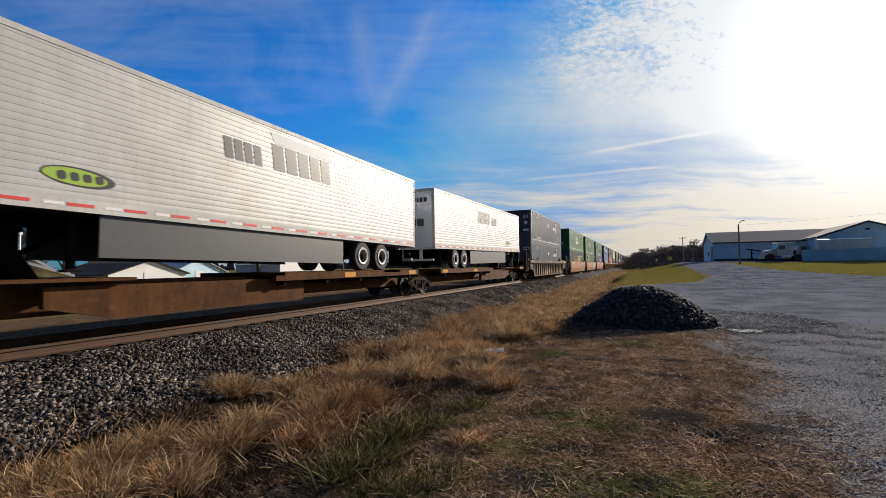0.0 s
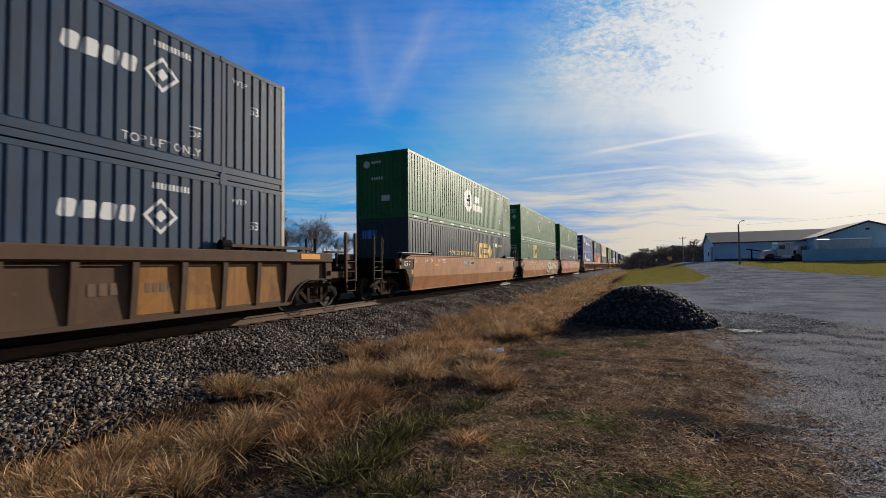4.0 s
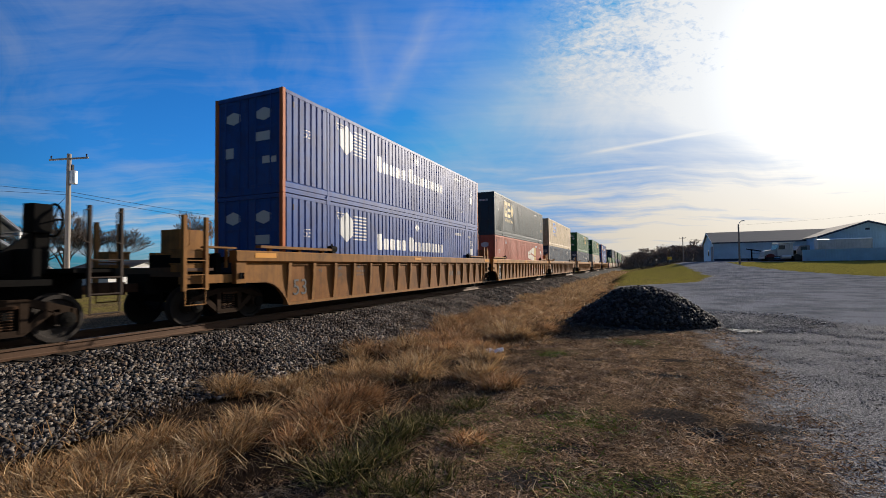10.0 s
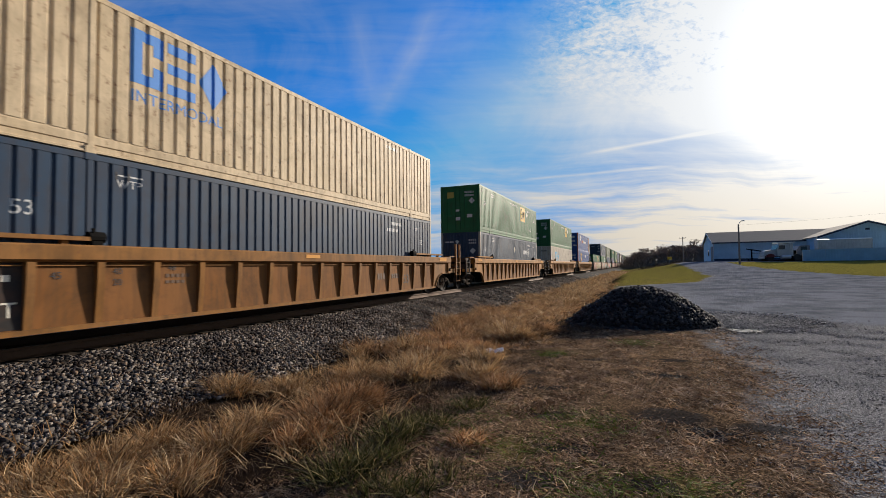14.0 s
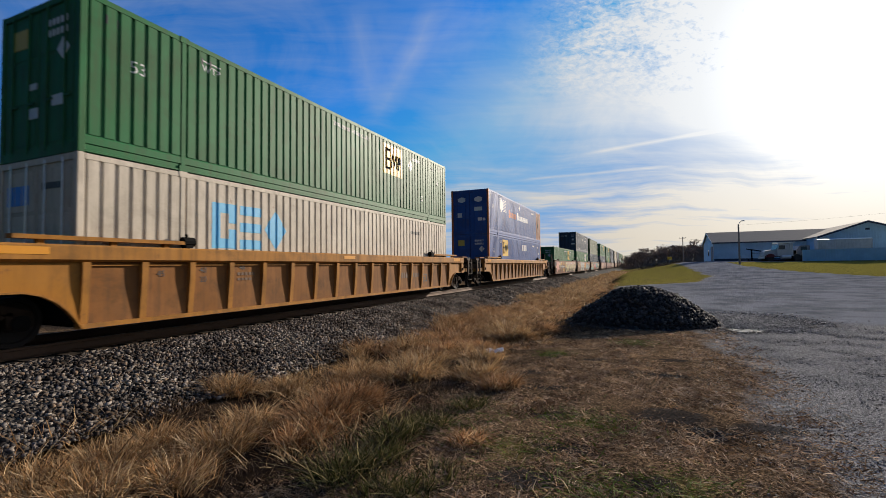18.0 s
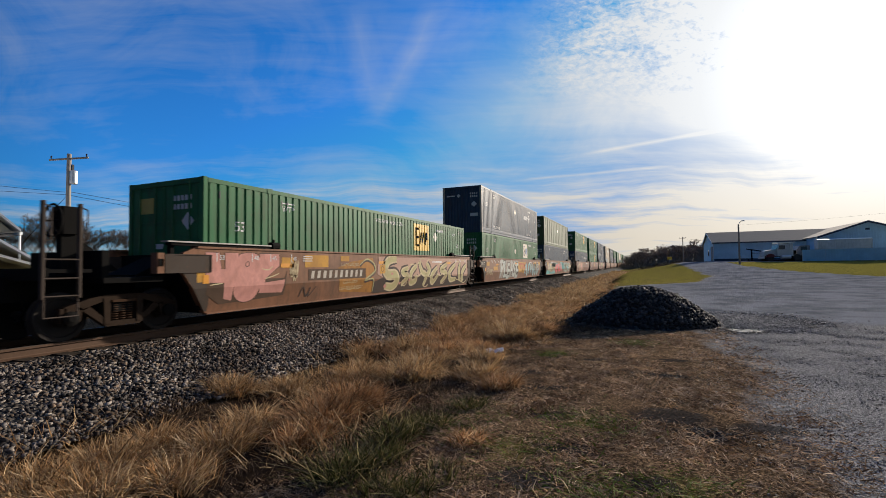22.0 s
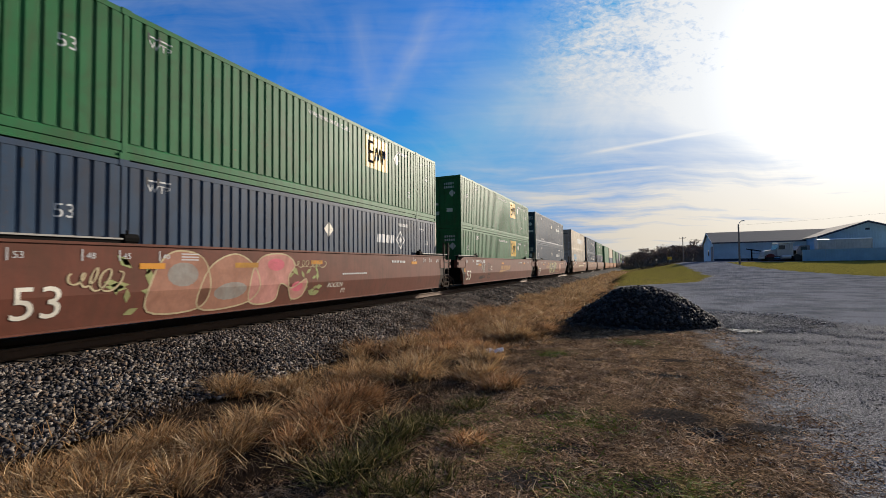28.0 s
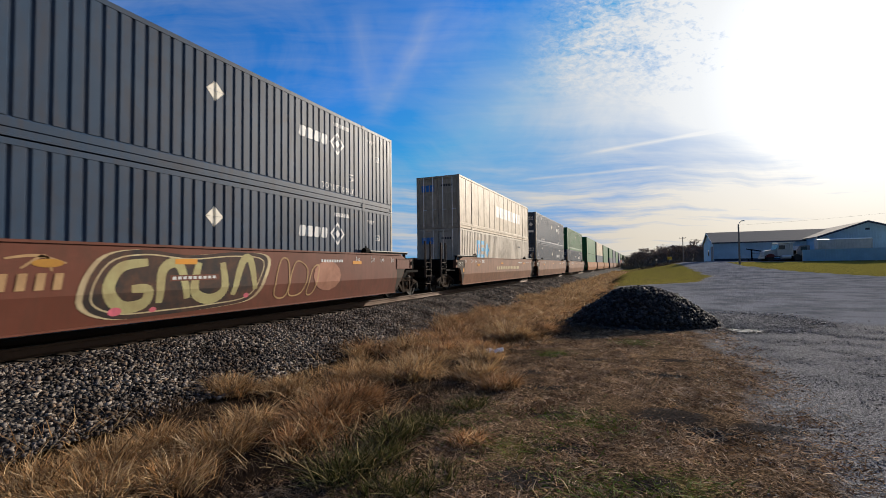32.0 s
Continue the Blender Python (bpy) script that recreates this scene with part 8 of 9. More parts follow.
    (339.45, "emp", "emp", "smooth", "brown", False, False, "brown smooth-sided well car with yellow block logo", [FIFTYW, ("logo", bars(6.7, 9.1, 1.02, 1.26, 4, 0.12, 0.16) + [[(6.35, 0.78), (9.1, 1.0), (6.6, 0.98)]], spray("gold_spray", (0.36, 0.185, 0.06)), "faded gold block logo"), coat(stroke([(2.65, 1.0), (2.85, 1.1), (2.9, 1.5), (2.8, 1.2), (3.0, 0.95)], 0.014) + stroke([(3.0, 1.5), (3.05, 1.1), (3.15, 0.85), (3.3, 1.5), (3.25, 1.0), (3.45, 0.8)], 0.014) + stroke([(3.2, 1.3), (3.5, 1.35)], 0.014), SILVER, "pale scratched tag"), coat(rim([(2.35, 0.56), (2.9, 0.52), (3.5, 0.60), (3.0, 0.66)], 0.03) + rim([(2.6, 0.56), (3.1, 0.56), (3.0, 0.62)], 0.03), INK, "black tag"), coat([q for k in range(4) for q in rim([(3.95, 0.55 + 0.25 * k), (4.4, 0.50 + 0.25 * k), (4.45, 0.70 + 0.22 * k), (4.0, 0.72 + 0.22 * k)], 0.022)], INK, "black tag"), ("stencil", words("C", 4.52, 1.0, 0.34), CREAMMARK, "white stencilled letter"), ("stencil", [oblong(1.75, 2.35, z, z + 0.03) for z in (1.32, 1.40, 1.48, 1.56)], GREY_MARK, "")], ()),
    (358.50, "umax", "umax", "smooth", "brown", False, True, "brown smooth-sided well car with sage green graffiti", [FIFTYW, TON, ("number_bar", bars(3.7, 5.15, 0.95, 1.22, 6, 0.5, 0.04), FAINT, ""), coat(stroke([(4.3, 1.45), (4.7, 1.5), (5.1, 1.38)], 0.02) + stroke([(4.5, 1.3), (4.8, 1.5), (4.9, 1.25)], 0.02), FAINT, "thin pale tag"), coat([oval(4.85, 1.38, 0.22, 0.07)], OCHRE, "ochre patch")] + sage_letters(5.35) + [coat([oval(11.9, 1.02, 0.65, 0.45)], DUSTPINK, "dusty pink sprayed disc"), coat(rim([(9.75, 0.60), (10.2, 0.55), (10.25, 1.4), (9.95, 1.45)], 0.02) + rim([(10.3, 0.55), (10.8, 0.6), (11.0, 1.2), (10.6, 1.45), (10.35, 1.1)], 0.02) + rim([(11.0, 0.55), (11.3, 0.6), (11.5, 1.3), (11.2, 1.2)], 0.02), FAINT, "thin pale sprayed outline")], ()),
    (381.90, "csx_white", "england", "smooth", "tan", True, False, "tan smooth-sided well car, clean side", [TON, ("tag", bars(6.0, 12.0, 1.0, 1.2, 14, 0.3), CREAMSPRAY, "pale lettering bars")], ()),
    (401.32, "umax_plain", "umax", "smooth", "tan", False, False, "tan smooth-sided well car", [TON], ()),
    (420.75, "umax_plain", "emp_plain", "smooth", "tan", False, True, "tan smooth-sided well car at the end of its set", [TON], ()),
]
for y, low, up, kind, col, fe, re, lab, marks, brake in UNITS:
    put(well_car(kind, col, fe, re, lab, side_marks(int(y), kind, marks), brake), y)
    put(container(SPECS[low], False), y, 0.435)
    if up:
        put(container(SPECS[up], True), y, 0.435 + TALL + 0.008)

# the long tail of the train, never near
rs = random.Random(77)
y = 420.75 + 23.45
TAIL = [("emp_plain", "hub"), ("umax", "england"), ("emp_plain", "emp_plain"), ("umax_plain", "emp_plain"), ("umax", "umax"), ("emp_plain", "hub"), ("pacer", "umax"), ("red", "emp_plain"), ("umax", None), ("emp_plain", "emp_plain"), ("umax_plain", "hub"), ("csx_white", "cream"), ("emp_plain", "umax")]


def far_pile(spec):
    """A container that stays far off: walls, roof and ends only."""
    th = thing("shipping_container", spec["label"], "container", "containers on the train")
    part("side_wall", shared("far_box", lambda: MB().box(-HALF, HALF, 0, LEN, 0.02, TALL, 0.02)), spec["paint"], th)
    part("roof_panel", shared("far_roof", lambda: MB().box(-1.25, 1.25, 0.05, LEN - 0.05, TALL, TALL + 0.004)), spec["paint"], th)
    return th


def far_car(col):
    th = thing("well_car", "weathered well car far along the train", "well car", "well cars of the train")
    c = CARS[col]
    part("side", shared("far_side", lambda: smooth_side()), c, th)
    part("side", shared("far_side", lambda: smooth_side()), c, th, m=pose(0, 16.154, 0, 0, 0, 180))
    part("well_floor", SHARED["well_floor"], BLACK, th)
    part("centre_sill", shared("far_sill", lambda: MB().box(-0.5, 0.5, -1.9, 18.0, 0.45, 1.1)), BLACK, th)
    return th


for k in range(24):
    low, up = TAIL[k % len(TAIL)]
    put(far_car(("orange", "tan", "brown", "yellow")[(k // 3) % 4]), y)
    put(far_pile(SPECS[low]), y, 0.435)
    if up:
        put(far_pile(SPECS[up]), y, 0.435 + TALL + 0.008)
    y += 19.42 if k % 3 < 2 else 23.45


def motions():
    """Everything that runs on the rails."""
    for th, y, z, turn, tilt in TRAIN:
        walk(th, [(t, pose(TRACK, y - s, z, tilt, 0, turn)) for t, s in RUN])
    for w, car, dy in ROLLING:
        front = next(y for th, y, *_ in TRAIN if th is car) + dy
        x, yy, zz = w.matrix_basis.translation
        near = [k / 30 for k in range(0, 961) if -14 < front - run(k / 30) < 34]
        if not near:
            continue
        t0, t1 = near[0], near[-1]
        times = sorted({0.0, 32.0, *near})
        rows = []
        for t in times:
            s = run(min(max(t, t0), t1)) - run(t0)
            rows.append((t, Matrix.Translation((x, yy, zz)) @ Matrix.Rotation(s / WHEEL_R, 4, "X")))
        walk(w, rows)
# ---- trees ----


def bare_tree(seed, tall, spread=0.9, depth=7, least=0.0022):
    """A leafless tree: tapered trunk and limbs, and its fine twigs apart."""
    rs = random.Random(seed)
    wood, twig = MB(), MB()
    fine = least * min(tall, 8.0)

    def grow(p, d, length, r, level_):
        q = p + d * length
        r = max(r, fine)
        r2 = max(r * 0.72, fine * 0.8)
        (wood if level_ < 3 else twig).tube(p, q, r, r2, 6 if level_ < 2 else (4 if level_ < 4 else 3), False)
        if level_ >= depth:
            return
        n = 3 if level_ == 0 else rs.choice((2, 3, 3))
        for k in range(n):
            a = rs.uniform(0, 6.28)
            side = Vector((math.cos(a), math.sin(a), 0))
            nd = (d + side * rs.uniform(0.35, 0.85) * spread + Vector((0, 0, rs.uniform(-0.02, 0.25)))).normalized()
            grow(q - d * length * rs.uniform(0, 0.25), nd, length * rs.uniform(0.62, 0.86), r2 * rs.uniform(0.6, 0.85), level_ + 1)

    for k in range(2 if seed % 2 else 1):
        lean = Vector((rs.uniform(-.12, .12), rs.uniform(-.12, .12), 1)).normalized()
        grow(Vector((rs.uniform(-.1, .1), rs.uniform(-.1, .1), -0.2)), lean, tall * 0.24, tall * 0.020, 0)
    return wood, twig


def tree(seed, x, y, tall, label="bare leafless tree with spreading grey-brown branches", spread=0.9):
    th = thing("tree", label, "tree", at=(x, y, float(level(x, y))))
    wood, twig = bare_tree(seed, tall, spread)
    part("trunk", wood.mesh("trunk", False, False), BARK, th)
    part("crown", twig.mesh("crown", False, False), BARK, th)
    return th


tree(21, -62, 28.3, 10.0, "wide bare bushy tree behind the house", 1.2)
tree(23, -59, 32.4, 9.6, "wide bare bushy tree behind the house", 1.2)
tree(3, -60, 30.0, 11.0, "low wide bare tree behind the house", 1.15)
tree(8, -64, 26.5, 9.2, "low wide bare tree beside its neighbour", 1.15)
tree(12, -58, 34.2, 9.0, "bare bushy tree beyond the utility pole", 1.1)
tree(5, -70, 53.4, 14.5, "round-crowned bare tree behind the track", 1.0)
tree(7, -70, 68.5, 18.5, "wide round-crowned bare tree behind the track", 1.1)
tree(25, -71, 73.5, 16.0, "bare bushy tree behind the track", 1.15)
tree(9, -80, 96.0, 19)
tree(19, -84, 101.0, 17.5)
tree(10, -84, 108.0, 16)
tree(15, -86, 118.0, 15.0)
tree(14, -110, 168.0, 15.0)
tree(16, -118, 318.0, 34.0)


def far_woods():
    rs = random.Random(31)
    kinds = []
    for k in range(4):
        a, b = bare_tree(40 + k, 1.0, 0.9, 6, 0.0022)
        kinds.append((np.array(a.v + b.v), [f for f in a.f] + [tuple(i + len(a.v) for i in f) for f in b.f]))
    V, F = [], []
    base = 0
    for k in range(80):
        v, f = kinds[k % 4]
        x = -6 + 44 * rs.random()
        y = 196 + 34 * rs.random()
        h = rs.uniform(9.5, 14.0) * (0.82 if x < 0 else 1.0)
        a = rs.uniform(0, 6.28)
        R = np.array([[math.cos(a), -math.sin(a), 0], [math.sin(a), math.cos(a), 0], [0, 0, 1]])
        V.append((v * np.array([1.15, 1.15, 1])) @ R.T * h * 1.05 + np.array([x, y, float(level(x, y))]))
        F += [tuple(i + base for i in q) for q in f]
        base += len(v)
    # undergrowth: thin upright stems
    stems = []
    for k in range(1500):
        x = -8 + 50 * rs.random()
        y = 194 + 20 * rs.random()
        z = float(level(x, y))
        h = rs.uniform(1.0, 4.5)
        w = rs.uniform(0.05, 0.14)
        dx, dy = rs.uniform(-1, 1), rs.uniform(-1, 1)
        V.append(np.array([(x - w, y, z - 0.2), (x + w, y, z - 0.2), (x + dx + w * 0.3, y + dy, z + h), (x + dx - w * 0.3, y + dy, z + h)]))
        F.append((base, base + 1, base + 2, base + 3))
        base += 4
    me = bpy.data.meshes.new("far_woods")
    me.from_pydata(np.concatenate(V).tolist(), [], F)
    me.materials.append(plain("winter_wood", (0.26, 0.205, 0.17), 0.95, 0.0, 0.4, 0.6))
    tagged(new("far_woods", me), "dark bare winter wood at the end of the road", "woods", kind="stuff")


far_woods()


def horizon_woods():
    """The low dark rim of trees far off on both sides."""
    rs = random.Random(53)
    V, F = [], []
    for side, n in ((-1, 240), (1, 150)):
        for k in range(n):
            t = rs.random()
            x = side * (60 + 540 * t) if side > 0 else -(150 + 500 * t)
            y = (430 if side > 0 else 700) + rs.uniform(-60, 60) - 300 * t
            if side < 0 and abs(x / max(1, y)) < 0.2:
                continue
            h, w = rs.uniform(6, 13), rs.uniform(6, 12)
            z = float(level(x, y)) - 0.5
            b = len(V)
            for j in range(7):
                a = 2 * math.pi * j / 7
                V.append((x + w * math.cos(a), y + 3 * math.sin(a), z))
            for j in range(7):
                a = 2 * math.pi * j / 7
                V.append((x + w * 0.8 * math.cos(a) * rs.uniform(0.6, 1), y + 2.4 * math.sin(a), z + h * rs.uniform(0.55, 0.8)))
            V.append((x, y, z + h))
            F += [(b + j, b + (j + 1) % 7, b + 7 + (j + 1) % 7, b + 7 + j) for j in range(7)] + [(b + 7 + j, b + 7 + (j + 1) % 7, b + 14) for j in range(7)]
    me = bpy.data.meshes.new("horizon_woods")
    me.from_pydata(V, [], F)
    me.materials.append(plain("hazy_wood", (0.10, 0.085, 0.075), 0.95, 0.0, 0.3, 0.3))
    tagged(new("horizon_woods", me), "low brown rim of distant winter trees", "woods", kind="stuff")


horizon_woods()

# ---- sheds and yard beyond the road ----
SHEDBLUE = paint("blue_metal_siding", (0.62, 0.86, 1.0), 0.6, 0.05, 0.0)
ROOFTAN = plain("tan_metal_roof", (0.26, 0.235, 0.195), 0.9, 0.0, 0.15, 1.5)
NAVYTRIM = plain("navy_trim", (0.02, 0.04, 0.08), 0.5)


def siding(b, x0, x1, y, z0, z1, step=0.3, out=-1):
    """Ribbed metal siding along x on a wall face at y."""
    n = int((x1 - x0) / step)
    for k in range(n):
        a = x0 + (k + 0.5) * (x1 - x0) / n
        b.box(a - 0.03, a + 0.03, *sorted((y, y + out * 0.025)), z0, z1)
    return b


def blue_shed():
    g = 1.52
    th = thing("metal_shed", "long low blue metal shed with tan roof", "shed", at=(0, 0, g))
    x0, x1, y0, y1, e, r = 11.7, 27.6, 92.0, 106.0, 3.30, 5.35
    ym = (y0 + y1) / 2
    b = MB().box(x0, x1, y0, y0 + 0.15, 0.45, e).box(x0, x1, y1 - 0.15, y1, 0.0, e)
    part("front_wall", siding(b, x0, x1, y0, 0.45, e - 0.1), SHEDBLUE, th)
    part("plinth", MB().box(x0 - 0.02, x1, y0 - 0.03, y0 + 0.15, -0.6, 0.47), NAVYTRIM, th, "dark skirting band")
    part("end_wall", MB().prism([(y0 + 0.15, -0.6), (y1 - 0.15, -0.6), (y1 - 0.15, e), (ym, r), (y0 + 0.15, e)], x0, x0 + 0.15, "x"), SHEDBLUE, th)
    rf = MB().prism([(y0 - 0.35, e - 0.08), (ym, r + 0.03), (y1 + 0.35, e - 0.08), (y1 + 0.35, e + 0.03), (ym, r + 0.15), (y0 - 0.35, e + 0.03)], x0 - 0.3, x1 + 6, "x")
    part("roof", rf, ROOFTAN, th)
    part("eave_trim", MB().box(x0 - 0.3, x1, y0 - 0.40, y0 - 0.34, e - 0.17, e + 0.02), NAVYTRIM, th)
    part("gable_trim", MB().prism([(y0 - 0.35, e - 0.2), (ym, r - 0.08), (y1 + 0.35, e - 0.2), (y1 + 0.35, e + 0.04), (ym, r + 0.16), (y0 - 0.35, e + 0.04)], x0 - 0.34, x0 - 0.30, "x"), WHITE, th)
    part("door", MB().box(x0 - 0.05, x0 + 0.02, y0 + 1.2, y0 + 3.4, 0.0, 2.7), NAVYTRIM, th, "dark walk-in door")
    part("window", MB().box(x0 - 0.04, x0 + 0.02, y0 + 6.0, y0 + 7.2, 1.1, 2.2), glass(), th)
    part("downpipe", MB().tube((x0 - 0.06, y0 - 0.06, -0.4), (x0 - 0.06, y0 - 0.06, e), 0.06, n=6), WHITE, th)
    return th


blue_shed()


def gable_shed():
    g = 1.5
    th = thing("metal_shed", "large blue metal shed with dark-trimmed gable front", "shed", at=(0, 0, g))
    x0, x1, xm, y0, y1, e, r = 24.8, 36.4, 30.4, 85.5, 108.0, 3.55, 5.55
    part("front_wall", MB().prism([(x0, -0.6), (x1, -0.6), (x1, e), (xm, r), (x0, e)], y0, y0 + 0.15, "y"), SHEDBLUE, th)
    ribs = MB()
    for k in range(36):
        a = x0 + 0.16 + k * (x1 - x0 - 0.3) / 35
        ribs.box(a - 0.03, a + 0.03, y0 - 0.025, y0, 0, e + (r - e) * (1 - abs(a - xm) / (x1 - xm)) - 0.15)
    part("siding_ribs", ribs, SHEDBLUE, th)
    part("side_wall", MB().box(x0, x0 + 0.15, y0 + 0.15, 91.9, -0.6, e), SHEDBLUE, th)
    part("side_wall", MB().box(x1 - 0.15, x1, y0 + 0.15, y1, -0.6, e), SHEDBLUE, th)
    part("roof", MB().prism([(x0 - 0.4, e - 0.1), (xm, r + 0.02), (x1 + 0.4, e - 0.1), (x1 + 0.4, e + 0.02), (xm, r + 0.15), (x0 - 0.4, e + 0.02)], y0 - 0.4, y1, "y"), ROOFTAN, th)
    part("gable_trim", MB().prism([(x0 - 0.42, e - 0.25), (xm, r - 0.1), (x1 + 0.42, e - 0.25), (x1 + 0.42, e + 0.04), (xm, r + 0.17), (x0 - 0.42, e + 0.04)], y0 - 0.46, y0 - 0.40, "y"), NAVYTRIM, th)
    part("vent", MB().box(xm - 0.25, xm + 0.25, y0 - 0.05, y0, r - 1.2, r - 0.9), NAVYTRIM, th)
    part("wall_lamp", MB().box(33.4, 33.7, y0 - 0.2, y0, 3.2, 3.4), GALV, th)
    return th


gable_shed()


def panel_fence():
    pts = [(21.0, 79.5), (42.0, 71.0)]
    d = Vector((pts[1][0] - pts[0][0], pts[1][1] - pts[0][1], 0))
    L = d.length
    a = math.degrees(math.atan2(d.y, d.x))
    z = float(level(*pts[0]))
    th = thing("panel_fence", "tall blue sheet-metal yard fence, scuffed at the foot", "fence", at=pose(pts[0][0], pts[0][1], z, 0, 0, a))
    n = 9
    for k in range(n):
        w = L / n
        o = [(k * w + 0.01, 0.04), (k * w + 0.01, 0.0)]
        for j in range(8):
            c = k * w + 0.15 + j * w / 8.2
            o += [(c, 0.0), (c + 0.01, -0.03), (c + 0.05, -0.03), (c + 0.06, 0.0)]
        o += [((k + 1) * w - 0.01, 0.0), ((k + 1) * w - 0.01, 0.04)]
        part("fence_panel", MB().prism(o, 0.02, 1.55, "z"), SHEDBLUE, th)
        part("post", MB().box(k * w - 0.05, k * w + 0.05, 0.04, 0.14, -0.4, 1.5), GALV, th)
    part("cap_rail", MB().box(0, L, -0.05, 0.06, 1.55, 1.60), SHEDBLUE, th)


panel_fence()


def semi_tractor():
    x, y = 18.4, 81.5
    th = thing("semi_truck", "white old semi tractor with dark red fenders, parked", "truck", at=pose(x, y, float(level(x, y)), 0, 0, 8))
    white, red = paint("truck_white", (0.70, 0.70, 0.68), 0.35, 0.2, 0.03), paint("truck_maroon", (0.20, 0.03, 0.03), 0.4, 0.25, 0.05)
    part("hood", MB().prism([(-1.9, 0.75), (-1.85, 1.35), (-1.6, 1.55), (-0.3, 1.75), (-0.3, 0.75)], -0.85, 0.85, "y"), white, th)
    cab = part("cab", MB().prism([(-0.3, 0.7), (-0.3, 1.7), (-0.05, 2.45), (1.25, 2.5), (1.3, 0.7)], -1.05, 1.05, "y"), white, th)
    part("windscreen", MB().prism([(-0.31, 1.75), (-0.09, 2.38), (-0.06, 2.38), (-0.28, 1.75)], -0.9, 0.9, "y"), glass(), cab)
    for s in (-1, 1):
        part("side_window", MB().prism([(-0.15, 1.7), (0.0, 2.3), (0.7, 2.3), (0.7, 1.7)], *sorted((s * 1.05, s * 1.06)), "y"), glass(), cab)
        part("fender", MB().prism([(-1.75, 0.55), (-1.6, 0.95), (-1.2, 1.10), (-0.8, 1.0), (-0.55, 0.6)], *sorted((s * 0.85, s * 1.2)), "y"), red, th)
        for wx in (-1.2, 2.2, 3.5):
            w = part("wheel", shared("truck_wheel", lambda: MB().lathe([(-0.15, 0.28), (-0.16, 0.46), (-0.12, 0.5), (0.12, 0.5), (0.16, 0.46), (0.15, 0.28)], 18, "y"), True), TYRE, th, m=Matrix.Translation((wx, s * 1.0, 0.5)))
            part("rim", shared("truck_rim", lambda: MB().lathe([(-0.10, 0.28), (0.10, 0.28)], 14, "y")), GALV, w)
        part("exhaust_stack", MB().tube((1.45, s * 0.9, 0.9), (1.45, s * 0.9, 2.75), 0.07, n=8), GALV, th)
        part("headlight", MB().box(-1.93, -1.86, s * 0.6 - 0.14, s * 0.6 + 0.14, 0.95, 1.15), GALV, th)
    part("sleeper", MB().box(1.3, 1.75, -1.0, 1.0, 0.75, 2.55, 0.05), white, th)
    part("roof_rack", MB().box(0.0, 1.9, -0.95, 0.95, 2.56, 2.62).box(-0.1, 2.0, -1.0, -0.94, 2.62, 2.80).box(-0.1, 2.0, 0.94, 1.0, 2.62, 2.80), GALV, th)
    part("frame", MB().box(-1.8, 4.3, -0.42, 0.42, 0.62, 0.85), BLACK, th)
    part("fuel_tank", MB().tube((0.2, -0.95, 0.6), (1.4, -0.95, 0.6), 0.28, n=12), GALV, th)
    part("bumper", MB().box(-2.05, -1.92, -1.1, 1.1, 0.4, 0.72), GALV, th)


semi_tractor()


def dump_trailer():
    x, y = 26.4, 82.3
    z = float(level(x, y))
    th = thing("grain_trailer", "pale grey grain hopper trailer with ribbed side", "trailer", at=pose(x, y, z, 0, 0, -6))
    pale = paint("grain_trailer_grey", (0.78, 0.74, 0.67), 0.45, 0.2, 0.05)
    part("box", MB().prism([(-2.9, 1.35), (2.9, 1.35), (3.0, 2.95), (-3.0, 2.95)], -1.2, 1.2, "y"), pale, th)
    for k in range(4):
        part("side_rib", MB().box(-2.9 + k * 1.9, -2.78 + k * 1.9, -1.27, -1.2, 1.35, 2.95), pale, th)
    part("tarp", MB().prism([(-1.22, 2.95), (1.22, 2.95), (0.6, 3.10), (-0.6, 3.10)], -3.0, 3.0, "x"), WHITE, th, "rolled pale tarp cover")
    part("frame", MB().box(-3.4, 3.2, -0.4, 0.4, 0.95, 1.33), BLACK, th)
    for wx in (1.5, 2.7):
        for s in (-1, 1):
            part("wheel", SHARED["truck_wheel"], TYRE, th, m=Matrix.Translation((wx, s * 1.0, 0.5)))
    for s in (-1, 1):
        part("landing_leg", MB().box(-2.4, -2.28, s * 0.8 - 0.06, s * 0.8 + 0.06, 0.0, 1.0), BLACK, th)


dump_trailer()


def second_truck():
    x, y = 21.9, 83.5
    th = thing("semi_truck", "grey day-cab truck half hidden behind the fence", "truck", at=pose(x, y, float(level(x, y)), 0, 0, 4))
    col = paint("truck_grey", (0.30, 0.31, 0.33), 0.4, 0.25, 0.05)
    part("cab", MB().prism([(-0.9, 0.7), (-0.85, 1.6), (-0.5, 2.2), (0.7, 2.25), (0.75, 0.7)], -1.05, 1.05, "y"), col, th)
    part("hood", MB().prism([(-1.9, 0.75), (-1.85, 1.4), (-0.9, 1.55), (-0.9, 0.75)], -0.8, 0.8, "y"), BLACK, th)
    part("window", MB().box(-0.4, 0.35, -1.07, -1.05, 1.5, 2.05), glass(), th)
    for wx in (-1.3, 1.6):
        for s in (-1, 1):
            part("wheel", SHARED["truck_wheel"], TYRE, th, m=Matrix.Translation((wx, s * 1.0, 0.5)))
    part("frame", MB().box(-1.9, 2.2, -0.4, 0.4, 0.6, 0.85), BLACK, th)


second_truck()


